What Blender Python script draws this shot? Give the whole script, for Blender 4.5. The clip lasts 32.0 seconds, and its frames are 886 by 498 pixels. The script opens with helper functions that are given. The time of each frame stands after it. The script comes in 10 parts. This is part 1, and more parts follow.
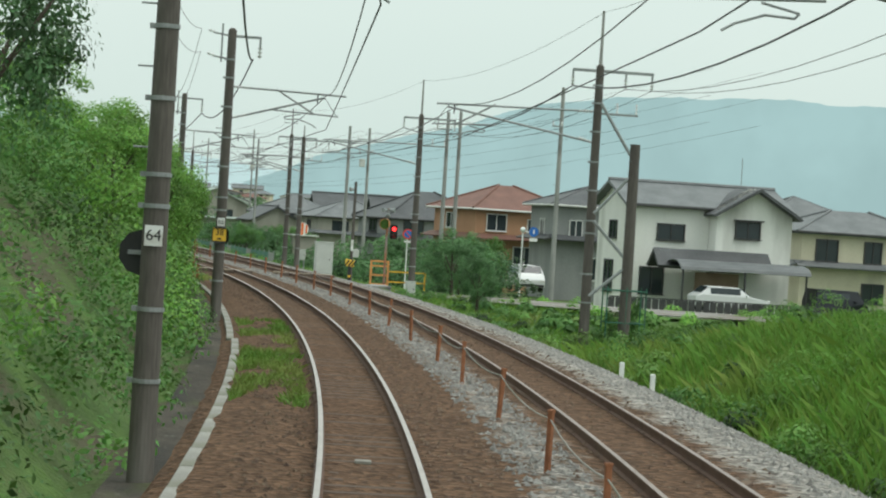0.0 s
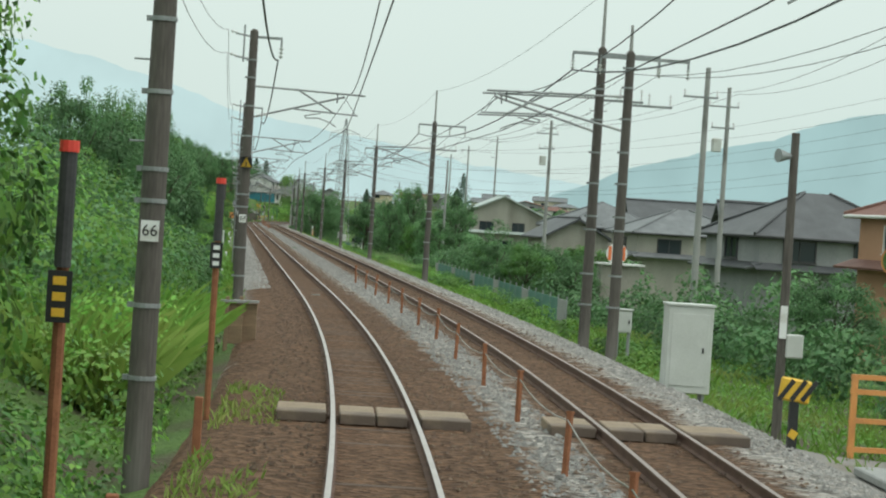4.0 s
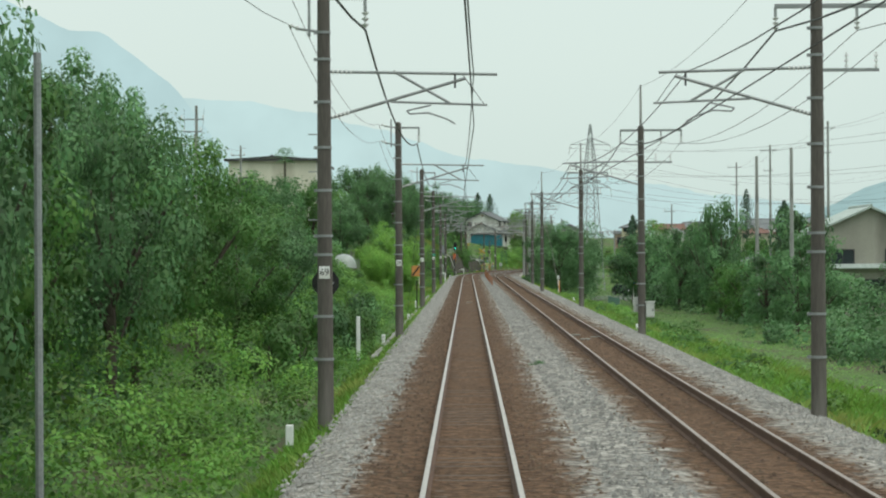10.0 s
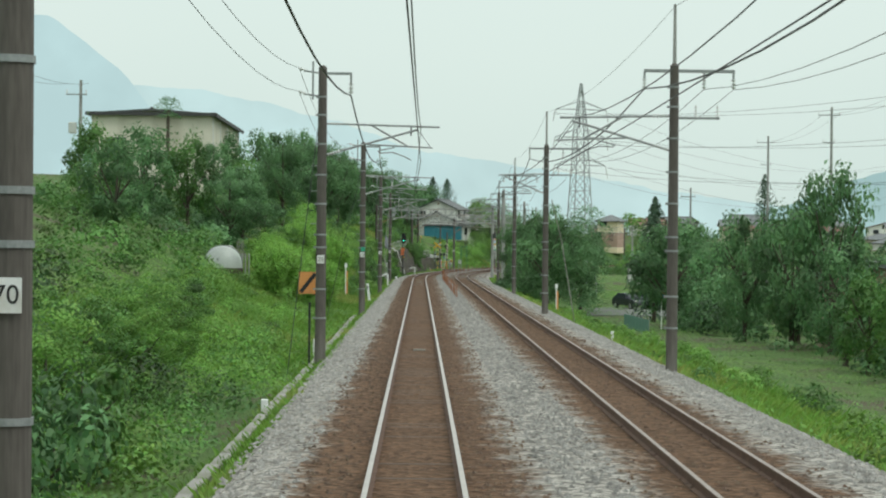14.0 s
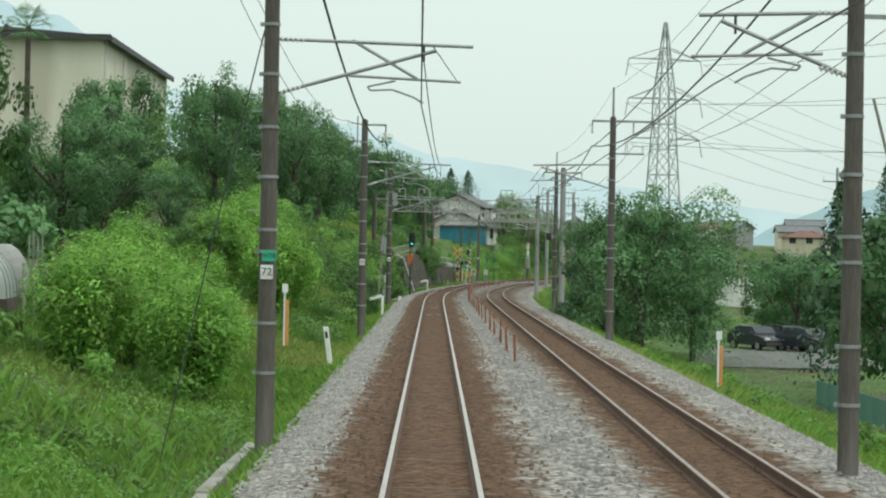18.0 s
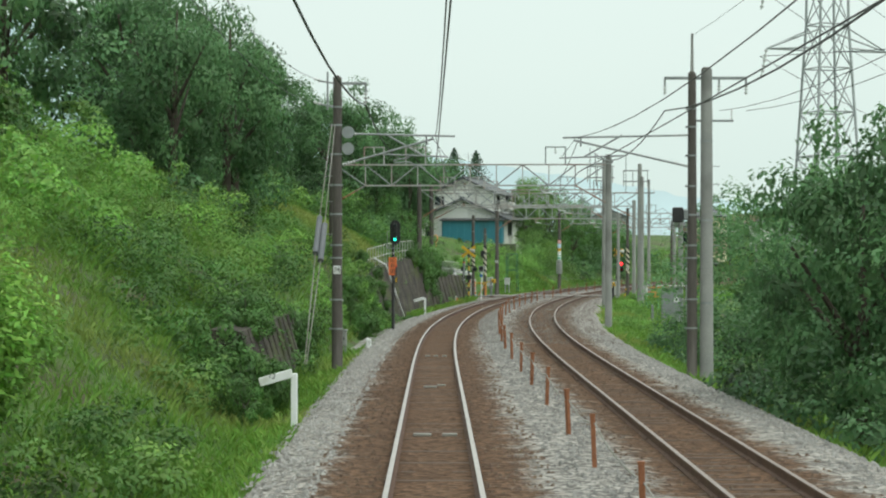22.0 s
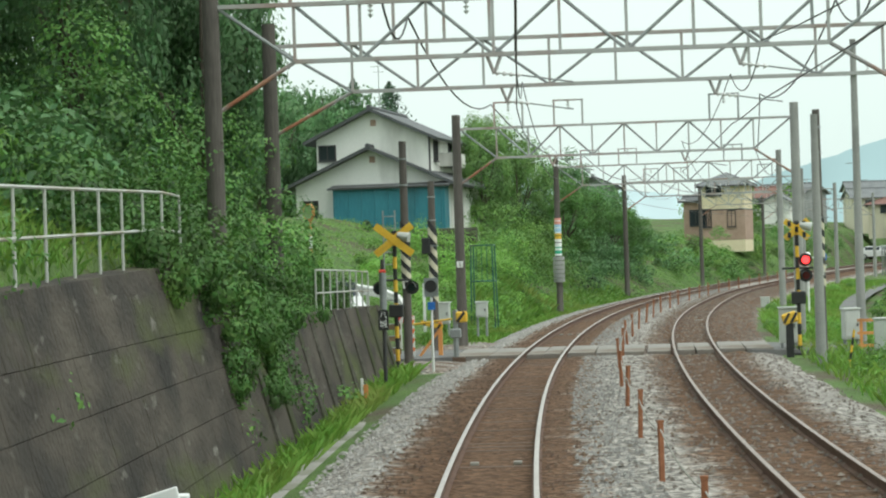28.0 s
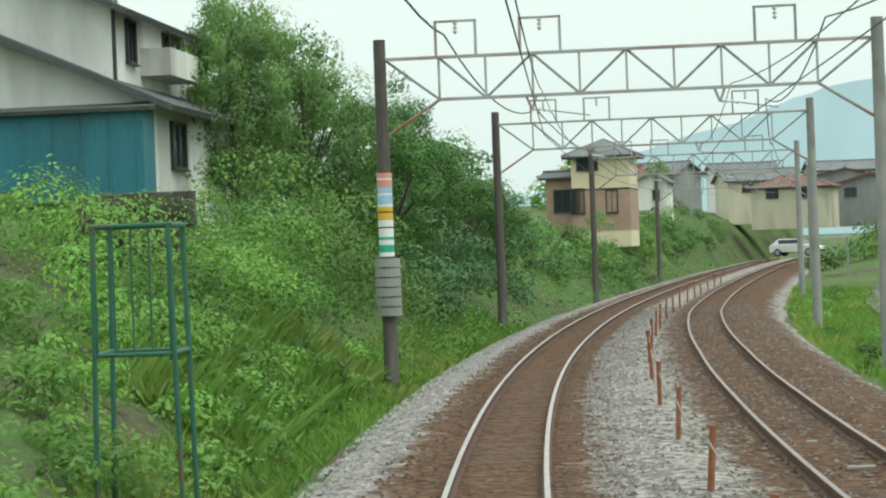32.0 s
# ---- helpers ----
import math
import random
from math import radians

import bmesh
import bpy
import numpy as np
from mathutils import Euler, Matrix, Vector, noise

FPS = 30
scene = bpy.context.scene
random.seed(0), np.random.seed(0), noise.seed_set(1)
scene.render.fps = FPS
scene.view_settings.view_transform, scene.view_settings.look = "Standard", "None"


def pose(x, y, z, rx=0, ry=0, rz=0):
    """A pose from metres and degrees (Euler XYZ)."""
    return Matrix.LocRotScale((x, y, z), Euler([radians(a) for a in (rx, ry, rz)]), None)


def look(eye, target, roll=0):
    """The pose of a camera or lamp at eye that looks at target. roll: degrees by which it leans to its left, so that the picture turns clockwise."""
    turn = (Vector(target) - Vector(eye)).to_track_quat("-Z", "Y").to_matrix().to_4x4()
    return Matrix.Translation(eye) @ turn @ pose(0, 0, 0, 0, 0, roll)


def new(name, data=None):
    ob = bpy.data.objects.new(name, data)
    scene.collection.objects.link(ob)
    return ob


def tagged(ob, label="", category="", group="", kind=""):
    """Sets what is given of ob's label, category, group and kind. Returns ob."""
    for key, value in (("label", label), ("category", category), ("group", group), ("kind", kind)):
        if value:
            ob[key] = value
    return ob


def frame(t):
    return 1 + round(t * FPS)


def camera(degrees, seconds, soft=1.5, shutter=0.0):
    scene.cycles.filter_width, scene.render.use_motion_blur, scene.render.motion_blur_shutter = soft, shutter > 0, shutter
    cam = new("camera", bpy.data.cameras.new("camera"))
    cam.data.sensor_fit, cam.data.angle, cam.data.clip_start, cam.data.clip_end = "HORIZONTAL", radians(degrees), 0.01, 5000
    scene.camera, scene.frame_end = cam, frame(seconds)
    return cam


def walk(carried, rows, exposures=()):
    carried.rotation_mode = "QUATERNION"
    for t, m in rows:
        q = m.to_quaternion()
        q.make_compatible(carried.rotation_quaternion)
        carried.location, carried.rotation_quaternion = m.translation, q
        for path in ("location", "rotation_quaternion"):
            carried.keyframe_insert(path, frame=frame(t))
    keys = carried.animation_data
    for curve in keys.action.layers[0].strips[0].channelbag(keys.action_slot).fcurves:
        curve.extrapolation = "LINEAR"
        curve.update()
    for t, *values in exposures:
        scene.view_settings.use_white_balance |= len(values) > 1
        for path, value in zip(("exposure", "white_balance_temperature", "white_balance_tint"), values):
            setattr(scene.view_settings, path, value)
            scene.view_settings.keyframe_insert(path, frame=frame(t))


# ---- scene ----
cam = camera(22.73, 32.0, soft=2.1)
PATH = [
    (0.0, pose(-14.85, -164.16, 2.75, 89.35, -3.60, -13.36)),
    (0.5, pose(-12.86, -155.22, 2.75, 89.47, -3.91, -12.62)),
    (1.0, pose(-11.00, -146.24, 2.75, 89.42, -3.78, -11.76)),
    (1.5, pose(-9.28, -137.23, 2.75, 89.43, -3.74, -10.72)),
    (2.0, pose(-7.69, -128.19, 2.75, 89.46, -3.69, -9.59)),
    (2.5, pose(-6.26, -119.12, 2.75, 89.45, -3.68, -8.64)),
    (3.0, pose(-5.00, -110.03, 2.75, 89.38, -3.35, -7.47)),
    (3.5, pose(-3.90, -100.91, 2.75, 89.30, -3.61, -6.35)),
    (4.0, pose(-2.94, -91.76, 2.75, 89.24, -3.74, -5.41)),
    (4.5, pose(-2.14, -82.59, 2.75, 89.23, -3.91, -4.60)),
    (5.0, pose(-1.50, -73.40, 2.75, 89.29, -4.23, -3.89)),
    (5.5, pose(-1.00, -64.18, 2.75, 89.45, -4.64, -3.20)),
    (6.0, pose(-0.61, -54.95, 2.75, 89.72, -4.63, -2.52)),
    (6.5, pose(-0.31, -45.72, 2.75, 90.02, -4.40, -1.80)),
    (7.0, pose(-0.10, -36.50, 2.75, 90.24, -2.38, -0.96)),
    (7.5, pose(-0.01, -27.30, 2.75, 90.25, -0.38, -0.14)),
    (8.0, pose(0.00, -18.14, 2.75, 90.15, 0.68, 0.57)),
    (8.5, pose(0.01, -9.04, 2.75, 90.17, 0.93, 0.89)),
    (9.0, pose(0.02, 0.00, 2.75, 90.15, 0.85, 1.10)),
    (9.5, pose(0.00, 8.96, 2.75, 90.31, 0.71, 0.85)),
    (10.0, pose(-0.04, 17.84, 2.75, 90.13, 0.35, 0.66)),
    (10.5, pose(-0.07, 26.64, 2.75, 90.03, 0.05, 0.53)),
    (11.0, pose(-0.05, 35.37, 2.75, 90.08, -0.14, 0.34)),
    (11.5, pose(-0.04, 44.04, 2.75, 90.03, -0.16, 0.25)),
    (12.0, pose(-0.04, 52.67, 2.75, 90.02, 0.07, 0.19)),
    (12.5, pose(-0.02, 61.28, 2.75, 90.03, -0.20, 0.11)),
    (13.0, pose(0.00, 69.88, 2.75, 90.06, -0.20, 0.06)),
    (13.5, pose(0.00, 78.50, 2.75, 89.91, -0.35, -0.27)),
    (14.0, pose(-0.01, 87.14, 2.75, 89.99, -0.61, -0.57)),
    (14.5, pose(-0.03, 95.80, 2.75, 90.07, -0.79, -0.76)),
    (15.0, pose(-0.04, 104.47, 2.75, 90.11, -0.52, -0.74)),
    (15.5, pose(-0.04, 113.15, 2.75, 90.12, -0.37, -0.60)),
    (16.0, pose(-0.05, 121.82, 2.75, 90.11, -0.53, -0.40)),
    (16.5, pose(-0.07, 130.48, 2.75, 90.10, -0.94, -0.24)),
    (17.0, pose(-0.10, 139.12, 2.75, 90.08, -1.01, -0.18)),
    (17.5, pose(-0.11, 147.74, 2.75, 90.13, -0.96, -0.14)),
    (18.0, pose(-0.10, 156.35, 2.75, 90.15, -1.10, -0.20)),
    (18.5, pose(-0.07, 164.93, 2.75, 90.19, -1.22, -0.18)),
    (19.0, pose(-0.04, 173.51, 2.75, 90.17, -1.19, -0.10)),
    (19.5, pose(-0.05, 182.11, 2.75, 90.21, -1.35, -0.13)),
    (20.0, pose(-0.06, 190.76, 2.75, 90.22, -1.31, -0.15)),
    (20.5, pose(-0.07, 199.47, 2.75, 90.20, -1.30, -0.08)),
    (21.0, pose(-0.05, 208.24, 2.75, 90.18, -0.61, -0.04)),
    (21.5, pose(-0.06, 217.07, 2.75, 90.17, -0.19, -0.11)),
    (22.0, pose(-0.10, 225.93, 2.75, 90.23, -0.03, -0.17)),
    (22.5, pose(-0.12, 234.80, 2.75, 90.26, 0.02, -0.17)),
    (23.0, pose(-0.11, 243.65, 2.75, 90.25, 0.18, -0.15)),
    (23.5, pose(-0.11, 252.44, 2.75, 90.25, 0.16, -0.18)),
    (24.0, pose(-0.14, 261.16, 2.75, 90.21, -0.15, -0.19)),
    (24.5, pose(-0.18, 269.80, 2.75, 90.17, -0.27, -0.27)),
    (25.0, pose(-0.20, 278.34, 2.75, 90.14, 0.04, -0.33)),
    (25.5, pose(-0.18, 286.79, 2.75, 90.12, 0.32, -0.41)),
    (26.0, pose(-0.13, 295.13, 2.75, 90.12, 0.46, -0.57)),
    (26.5, pose(-0.02, 303.37, 2.75, 90.16, 0.63, -0.84)),
    (27.0, pose(0.20, 311.51, 2.75, 90.22, 1.33, -1.28)),
    (27.5, pose(0.53, 319.54, 2.75, 90.14, 1.99, -1.78)),
    (28.0, pose(0.91, 327.49, 2.75, 90.17, 1.85, -2.58)),
    (28.5, pose(1.36, 335.34, 2.75, 90.32, 1.51, -3.33)),
    (29.0, pose(1.86, 343.10, 2.75, 90.35, 1.67, -4.06)),
    (29.5, pose(2.47, 350.77, 2.75, 90.37, 1.95, -4.63)),
    (30.0, pose(3.19, 358.37, 2.75, 90.27, 2.12, -5.06)),
    (30.5, pose(3.89, 365.91, 2.75, 90.23, 2.37, -5.49)),
    (31.0, pose(4.66, 373.44, 2.75, 90.23, 2.27, -6.08)),
    (31.5, pose(5.50, 381.00, 2.75, 90.01, 2.00, -6.81)),
    (32.0, pose(6.48, 388.64, 2.75, 89.92, 2.21, -7.51)),
]
walk(cam, PATH, [(0, -0.08), (6, -0.1), (11, -0.12), (14, -0.08), (17, -0.02), (20, 0.0), (22, 0.04), (24, 0.15), (27, 0.26), (28, 0.23), (29, 0.12), (30, 0.0), (31, 0.07), (32, 0.16)])

# ---- sky, sun ----
world = bpy.data.worlds.new("overcast_sky")
scene.world = world
world.use_nodes = True
wn, wl = world.node_tree.nodes, world.node_tree.links
wn.clear()
w_out, w_bg = wn.new("ShaderNodeOutputWorld"), wn.new("ShaderNodeBackground")
w_sky = wn.new("ShaderNodeTexSky")
w_sky.sky_type, w_sky.sun_disc = "NISHITA", False
w_sky.sun_elevation, w_sky.sun_rotation = radians(58), radians(40)
w_tc, w_sep, w_ramp, w_mix = wn.new("ShaderNodeTexCoord"), wn.new("ShaderNodeSeparateXYZ"), wn.new("ShaderNodeValToRGB"), wn.new("ShaderNodeMixRGB")
w_noise, w_add, w_gain = wn.new("ShaderNodeTexNoise"), wn.new("ShaderNodeMath"), wn.new("ShaderNodeMixRGB")
w_noise.inputs["Scale"].default_value = 3.0
w_add.operation = "MULTIPLY_ADD"
w_add.inputs[1].default_value = 0.08
wl.new(w_tc.outputs["Generated"], w_sep.inputs[0])
wl.new(w_tc.outputs["Generated"], w_noise.inputs["Vector"])
wl.new(w_noise.outputs["Fac"], w_add.inputs[0])
wl.new(w_sep.outputs["Z"], w_add.inputs[2])
e = w_ramp.color_ramp.elements
e[0].position, e[0].color = 0.0, (0.60, 0.76, 0.73, 1)
e[1].position, e[1].color = 1.0, (1.30, 1.45, 1.38, 1)
mid = e.new(0.13)
mid.color = (0.77, 0.90, 0.84, 1)
wl.new(w_add.outputs[0], w_ramp.inputs[0])
w_mix.blend_type = "MIX"
w_mix.inputs[0].default_value = 0.94
w_gain.blend_type, w_gain.inputs[0].default_value = "MULTIPLY", 1.0
w_gain.inputs[2].default_value = (0.1, 0.1, 0.1, 1)
wl.new(w_sky.outputs[0], w_gain.inputs[1])
wl.new(w_gain.outputs[0], w_mix.inputs[1])
wl.new(w_ramp.outputs[0], w_mix.inputs[2])
wl.new(w_mix.outputs[0], w_bg.inputs[0])
w_bg.inputs[1].default_value = 1.0
wl.new(w_bg.outputs[0], w_out.inputs[0])

sun = new("sun", bpy.data.lights.new("sun", "SUN"))
sun.data.energy, sun.data.angle, sun.data.color = 1.2, radians(30), (1.0, 0.97, 0.92)
sun.matrix_world = look((70, -60, 150), (0, 0, 0))


# ---- materials ----
def surface(name, c1, c2, rough=0.8, scale=2.0, fine=30.0, bump=0.3, metal=0.0, c3=None, c3_amount=0.35, spread=0.0, translucent=0.0, dist=0.02, spec=0.5, streak=None):
    """Two colours mixed by coarse and fine grain, a third as stains, relief from the fine grain."""
    m = bpy.data.materials.new(name)
    m.use_nodes = True
    n, l = m.node_tree.nodes, m.node_tree.links
    b = n["Principled BSDF"]
    tc = n.new("ShaderNodeTexCoord")
    src = tc.outputs["Object"]
    if streak:
        mp = n.new("ShaderNodeMapping")
        mp.inputs["Scale"].default_value = streak
        l.new(src, mp.inputs[0])
        src = mp.outputs[0]
    a, f = n.new("ShaderNodeTexNoise"), n.new("ShaderNodeTexNoise")
    a.inputs["Scale"].default_value, a.inputs["Detail"].default_value = scale, 5
    f.inputs["Scale"].default_value, f.inputs["Detail"].default_value = fine, 3
    l.new(src, a.inputs["Vector"]); l.new(src, f.inputs["Vector"])
    add = n.new("ShaderNodeMath"); add.operation = "MULTIPLY_ADD"; add.inputs[1].default_value = 0.55
    half = n.new("ShaderNodeMath"); half.operation = "MULTIPLY"; half.inputs[1].default_value = 0.45
    l.new(f.outputs["Fac"], half.inputs[0]); l.new(a.outputs["Fac"], add.inputs[0]); l.new(half.outputs[0], add.inputs[2])
    ramp = n.new("ShaderNodeValToRGB")
    ramp.color_ramp.elements[0].position, ramp.color_ramp.elements[1].position = 0.34, 0.66
    ramp.color_ramp.elements[0].color, ramp.color_ramp.elements[1].color = (*c1, 1), (*c2, 1)
    l.new(add.outputs[0], ramp.inputs[0])
    col = ramp.outputs[0]
    if c3:
        g = n.new("ShaderNodeTexNoise"); g.inputs["Scale"].default_value, g.inputs["Detail"].default_value = scale * 0.37, 6
        l.new(src, g.inputs["Vector"])
        r2 = n.new("ShaderNodeValToRGB")
        r2.color_ramp.elements[0].position, r2.color_ramp.elements[1].position = 0.62 - c3_amount * 0.4, 0.72 - c3_amount * 0.3
        mx = n.new("ShaderNodeMixRGB"); mx.inputs[2].default_value = (*c3, 1)
        l.new(g.outputs["Fac"], r2.inputs[0]); l.new(r2.outputs[0], mx.inputs[0]); l.new(col, mx.inputs[1])
        col = mx.outputs[0]
    if spread:
        geo, info, hs = n.new("ShaderNodeNewGeometry"), n.new("ShaderNodeObjectInfo"), n.new("ShaderNodeHueSaturation")
        s1 = n.new("ShaderNodeMath"); s1.operation = "ADD"
        l.new(geo.outputs["Random Per Island"], s1.inputs[0]); l.new(info.outputs["Random"], s1.inputs[1])
        s2 = n.new("ShaderNodeMath"); s2.operation = "MULTIPLY_ADD"; s2.inputs[1].default_value, s2.inputs[2].default_value = spread, 1 - spread
        l.new(s1.outputs[0], s2.inputs[0])
        pt, s4 = n.new("ShaderNodeAttribute"), n.new("ShaderNodeMath")
        pt.attribute_name = "plant"
        s4.operation = "MULTIPLY_ADD"; s4.inputs[1].default_value = 0.50
        l.new(pt.outputs["Fac"], s4.inputs[0]); l.new(s2.outputs[0], s4.inputs[2]); l.new(s4.outputs[0], hs.inputs["Value"])
        s3 = n.new("ShaderNodeMath"); s3.operation = "MULTIPLY_ADD"; s3.inputs[1].default_value, s3.inputs[2].default_value = 0.03, 0.485
        l.new(geo.outputs["Random Per Island"], s3.inputs[0]); l.new(s3.outputs[0], hs.inputs["Hue"])
        l.new(col, hs.inputs["Color"])
        col = hs.outputs[0]
    l.new(col, b.inputs["Base Color"])
    b.inputs["Roughness"].default_value, b.inputs["Metallic"].default_value = rough, metal
    b.inputs["Specular IOR Level"].default_value = spec
    if bump:
        bp = n.new("ShaderNodeBump"); bp.inputs["Strength"].default_value, bp.inputs["Distance"].default_value = bump, dist
        l.new(f.outputs["Fac"], bp.inputs["Height"]); l.new(bp.outputs[0], b.inputs["Normal"])
    if translucent:
        t, ms = n.new("ShaderNodeBsdfTranslucent"), n.new("ShaderNodeMixShader")
        ms.inputs[0].default_value = translucent
        l.new(col, t.inputs[0]); l.new(b.outputs[0], ms.inputs[1]); l.new(t.outputs[0], ms.inputs[2])
        l.new(ms.outputs[0], n["Material Output"].inputs[0])
    return m


M_CONCRETE_POLE = surface("pole_concrete", (0.07, 0.062, 0.055), (0.14, 0.125, 0.11), 0.85, 1.5, 25, 0.15, c3=(0.20, 0.19, 0.175), c3_amount=0.2, streak=(1, 1, 0.15))
M_CONCRETE_NEW = surface("pale_concrete", (0.24, 0.25, 0.24), (0.36, 0.36, 0.34), 0.85, 1.0, 30, 0.15, c3=(0.16, 0.16, 0.15), c3_amount=0.25)
M_KERB = surface("kerb_concrete", (0.20, 0.195, 0.175), (0.36, 0.35, 0.32), 0.9, 1.2, 20, 0.3, c3=(0.2, 0.2, 0.16), c3_amount=0.35)
M_STEEL = surface("galvanised_steel", (0.22, 0.24, 0.24), (0.36, 0.38, 0.38), 0.5, 3, 40, 0.08, metal=0.4)
M_RUST = surface("rusty_steel", (0.26, 0.10, 0.05), (0.42, 0.20, 0.12), 0.85, 2.5, 40, 0.2, c3=(0.30, 0.30, 0.29), c3_amount=0.42)
M_GANTRY = surface("weathered_gantry_steel", (0.30, 0.20, 0.165), (0.40, 0.33, 0.30), 0.8, 1.6, 40, 0.15, c3=(0.40, 0.41, 0.40), c3_amount=0.62)
M_RUSTPOST = surface("rusted_angle_iron", (0.20, 0.075, 0.035), (0.36, 0.15, 0.075), 0.9, 6, 60, 0.25)
M_RAILHEAD = surface("polished_rail_head", (0.40, 0.355, 0.335), (0.55, 0.50, 0.475), 0.42, 2, 60, 0.03, metal=0.6)
M_RAILSIDE = surface("rusted_rail_web", (0.085, 0.045, 0.030), (0.15, 0.085, 0.06), 0.85, 3, 60, 0.2)
M_SLEEPER = surface("weathered_sleeper", (0.070, 0.046, 0.032), (0.125, 0.082, 0.057), 0.9, 3, 40, 0.35, spread=0.25)
M_WIRE = surface("dark_wire", (0.03, 0.035, 0.035), (0.06, 0.065, 0.065), 0.6, 2, 20, 0.0)
M_INSUL = surface("porcelain", (0.55, 0.57, 0.56), (0.72, 0.73, 0.72), 0.3, 5, 40, 0.0)
M_WHITE = surface("white_enamel", (0.74, 0.76, 0.75), (0.83, 0.84, 0.83), 0.5, 4, 50, 0.03, c3=(0.5, 0.48, 0.42), c3_amount=0.12)
M_BLACK = surface("black_paint", (0.012, 0.013, 0.014), (0.03, 0.03, 0.03), 0.55, 4, 50, 0.03)
M_YELLOW = surface("yellow_paint", (0.68, 0.40, 0.03), (0.80, 0.50, 0.05), 0.5, 4, 50, 0.03, c3=(0.4, 0.25, 0.06), c3_amount=0.12)
M_ORANGE = surface("orange_red_paint", (0.78, 0.17, 0.05), (0.90, 0.24, 0.08), 0.55, 4, 50, 0.03)
M_GREENSIGN = surface("green_plate", (0.02, 0.36, 0.20), (0.04, 0.45, 0.27), 0.5, 4, 50, 0.03)
M_PALEBLUE = surface("pale_blue_paint", (0.28, 0.50, 0.68), (0.38, 0.58, 0.74), 0.5, 4, 50, 0.03)
M_FADEDRED = surface("faded_red_paint", (0.66, 0.24, 0.20), (0.78, 0.36, 0.30), 0.55, 4, 50, 0.03)
M_LEAF = surface("broad_leaves", (0.066, 0.158, 0.037), (0.122, 0.268, 0.058), 0.6, 0.35, 6, 0.0, spread=0.14, translucent=0.28, c3=(0.15, 0.27, 0.05), c3_amount=0.3)
M_LEAFDARK = surface("dark_leaves", (0.076, 0.168, 0.070), (0.135, 0.270, 0.100), 0.6, 0.35, 6, 0.0, spread=0.14, translucent=0.32)
M_LEAFPALE = surface("pale_young_leaves", (0.118, 0.265, 0.052), (0.215, 0.400, 0.080), 0.6, 0.4, 6, 0.0, spread=0.14, translucent=0.42)
M_CONIFER = surface("conifer_needles", (0.030, 0.074, 0.040), (0.055, 0.115, 0.056), 0.7, 0.5, 8, 0.0, spread=0.3)
M_BAMBOO = surface("bamboo_leaves", (0.11, 0.22, 0.06), (0.20, 0.34, 0.10), 0.6, 0.4, 6, 0.0, spread=0.14, translucent=0.42)
M_GRASSBLADE = surface("grass_blades", (0.10, 0.22, 0.03), (0.20, 0.36, 0.055), 0.7, 0.25, 5, 0.0, spread=0.3, translucent=0.25, c3=(0.27, 0.33, 0.08), c3_amount=0.25)
M_BARK = surface("bark", (0.05, 0.04, 0.03), (0.11, 0.09, 0.07), 0.95, 3, 30, 0.5)
M_GROUND = surface("grassy_soil", (0.050, 0.095, 0.022), (0.105, 0.190, 0.038), 0.95, 0.6, 9, 1.0, c3=(0.09, 0.075, 0.045), c3_amount=0.3, dist=0.12)


# ---- alignment of the line: station s along the near track, d metres to its right ----
_S = np.arange(-300.0, 900.0, 1.0)
_K = np.interp(_S, [-76.9, -0.8, 273.5, 311.3, 395.0, 430.0, 520.0], [1 / 547.5, 0, 0, -1 / 711.1, -1 / 711.1, -2.028e-03, -3.030e-04])
_PSI = np.concatenate([[0], np.cumsum((_K[1:] + _K[:-1]) / 2)])
_PSI -= _PSI[300] - 0.000545
_X = np.concatenate([[0], np.cumsum(-np.sin((_PSI[1:] + _PSI[:-1]) / 2))])
_Y = np.concatenate([[0], np.cumsum(np.cos((_PSI[1:] + _PSI[:-1]) / 2))])
_X -= _X[300] - 0.011
_Y -= _Y[300]


def turn_at(s):
    return np.interp(s, _S, _PSI)


def at(s, d, z=0.0):
    """World places for station s, offset d, height z above the rail heads."""
    x, y, p = np.interp(s, _S, _X), np.interp(s, _S, _Y), np.interp(s, _S, _PSI)
    return np.stack(np.broadcast_arrays(x + d * np.cos(p), y + d * np.sin(p), z), -1)


def stand(s, d, z=0.0, rz=0.0):
    """The pose of a thing at a station: its x to the right of the line, its y ahead."""
    x, y, z = at(s, d, z)
    return pose(x, y, z, 0, 0, math.degrees(turn_at(s)) + rz)


def second(s):
    """Offset of the far track's centre line."""
    return np.interp(s, [-200, -80, 20, 350, 380, 427, 442, 470, 900], [3.68, 3.7, 3.98, 4.0, 4.12, 4.25, 4.18, 3.75, 3.75])


# ---- mesh helpers ----
def mesh_object(name, verts, faces, material, parent=None, label="", smooth=False):
    me = bpy.data.meshes.new(name)
    me.from_pydata([tuple(v) for v in verts], [], faces)
    me.update()
    me.materials.append(material)
    if smooth:
        me.shade_smooth()
    ob = new(name, me)
    if parent:
        ob.parent = parent
    if label:
        ob["label"] = label
    return ob


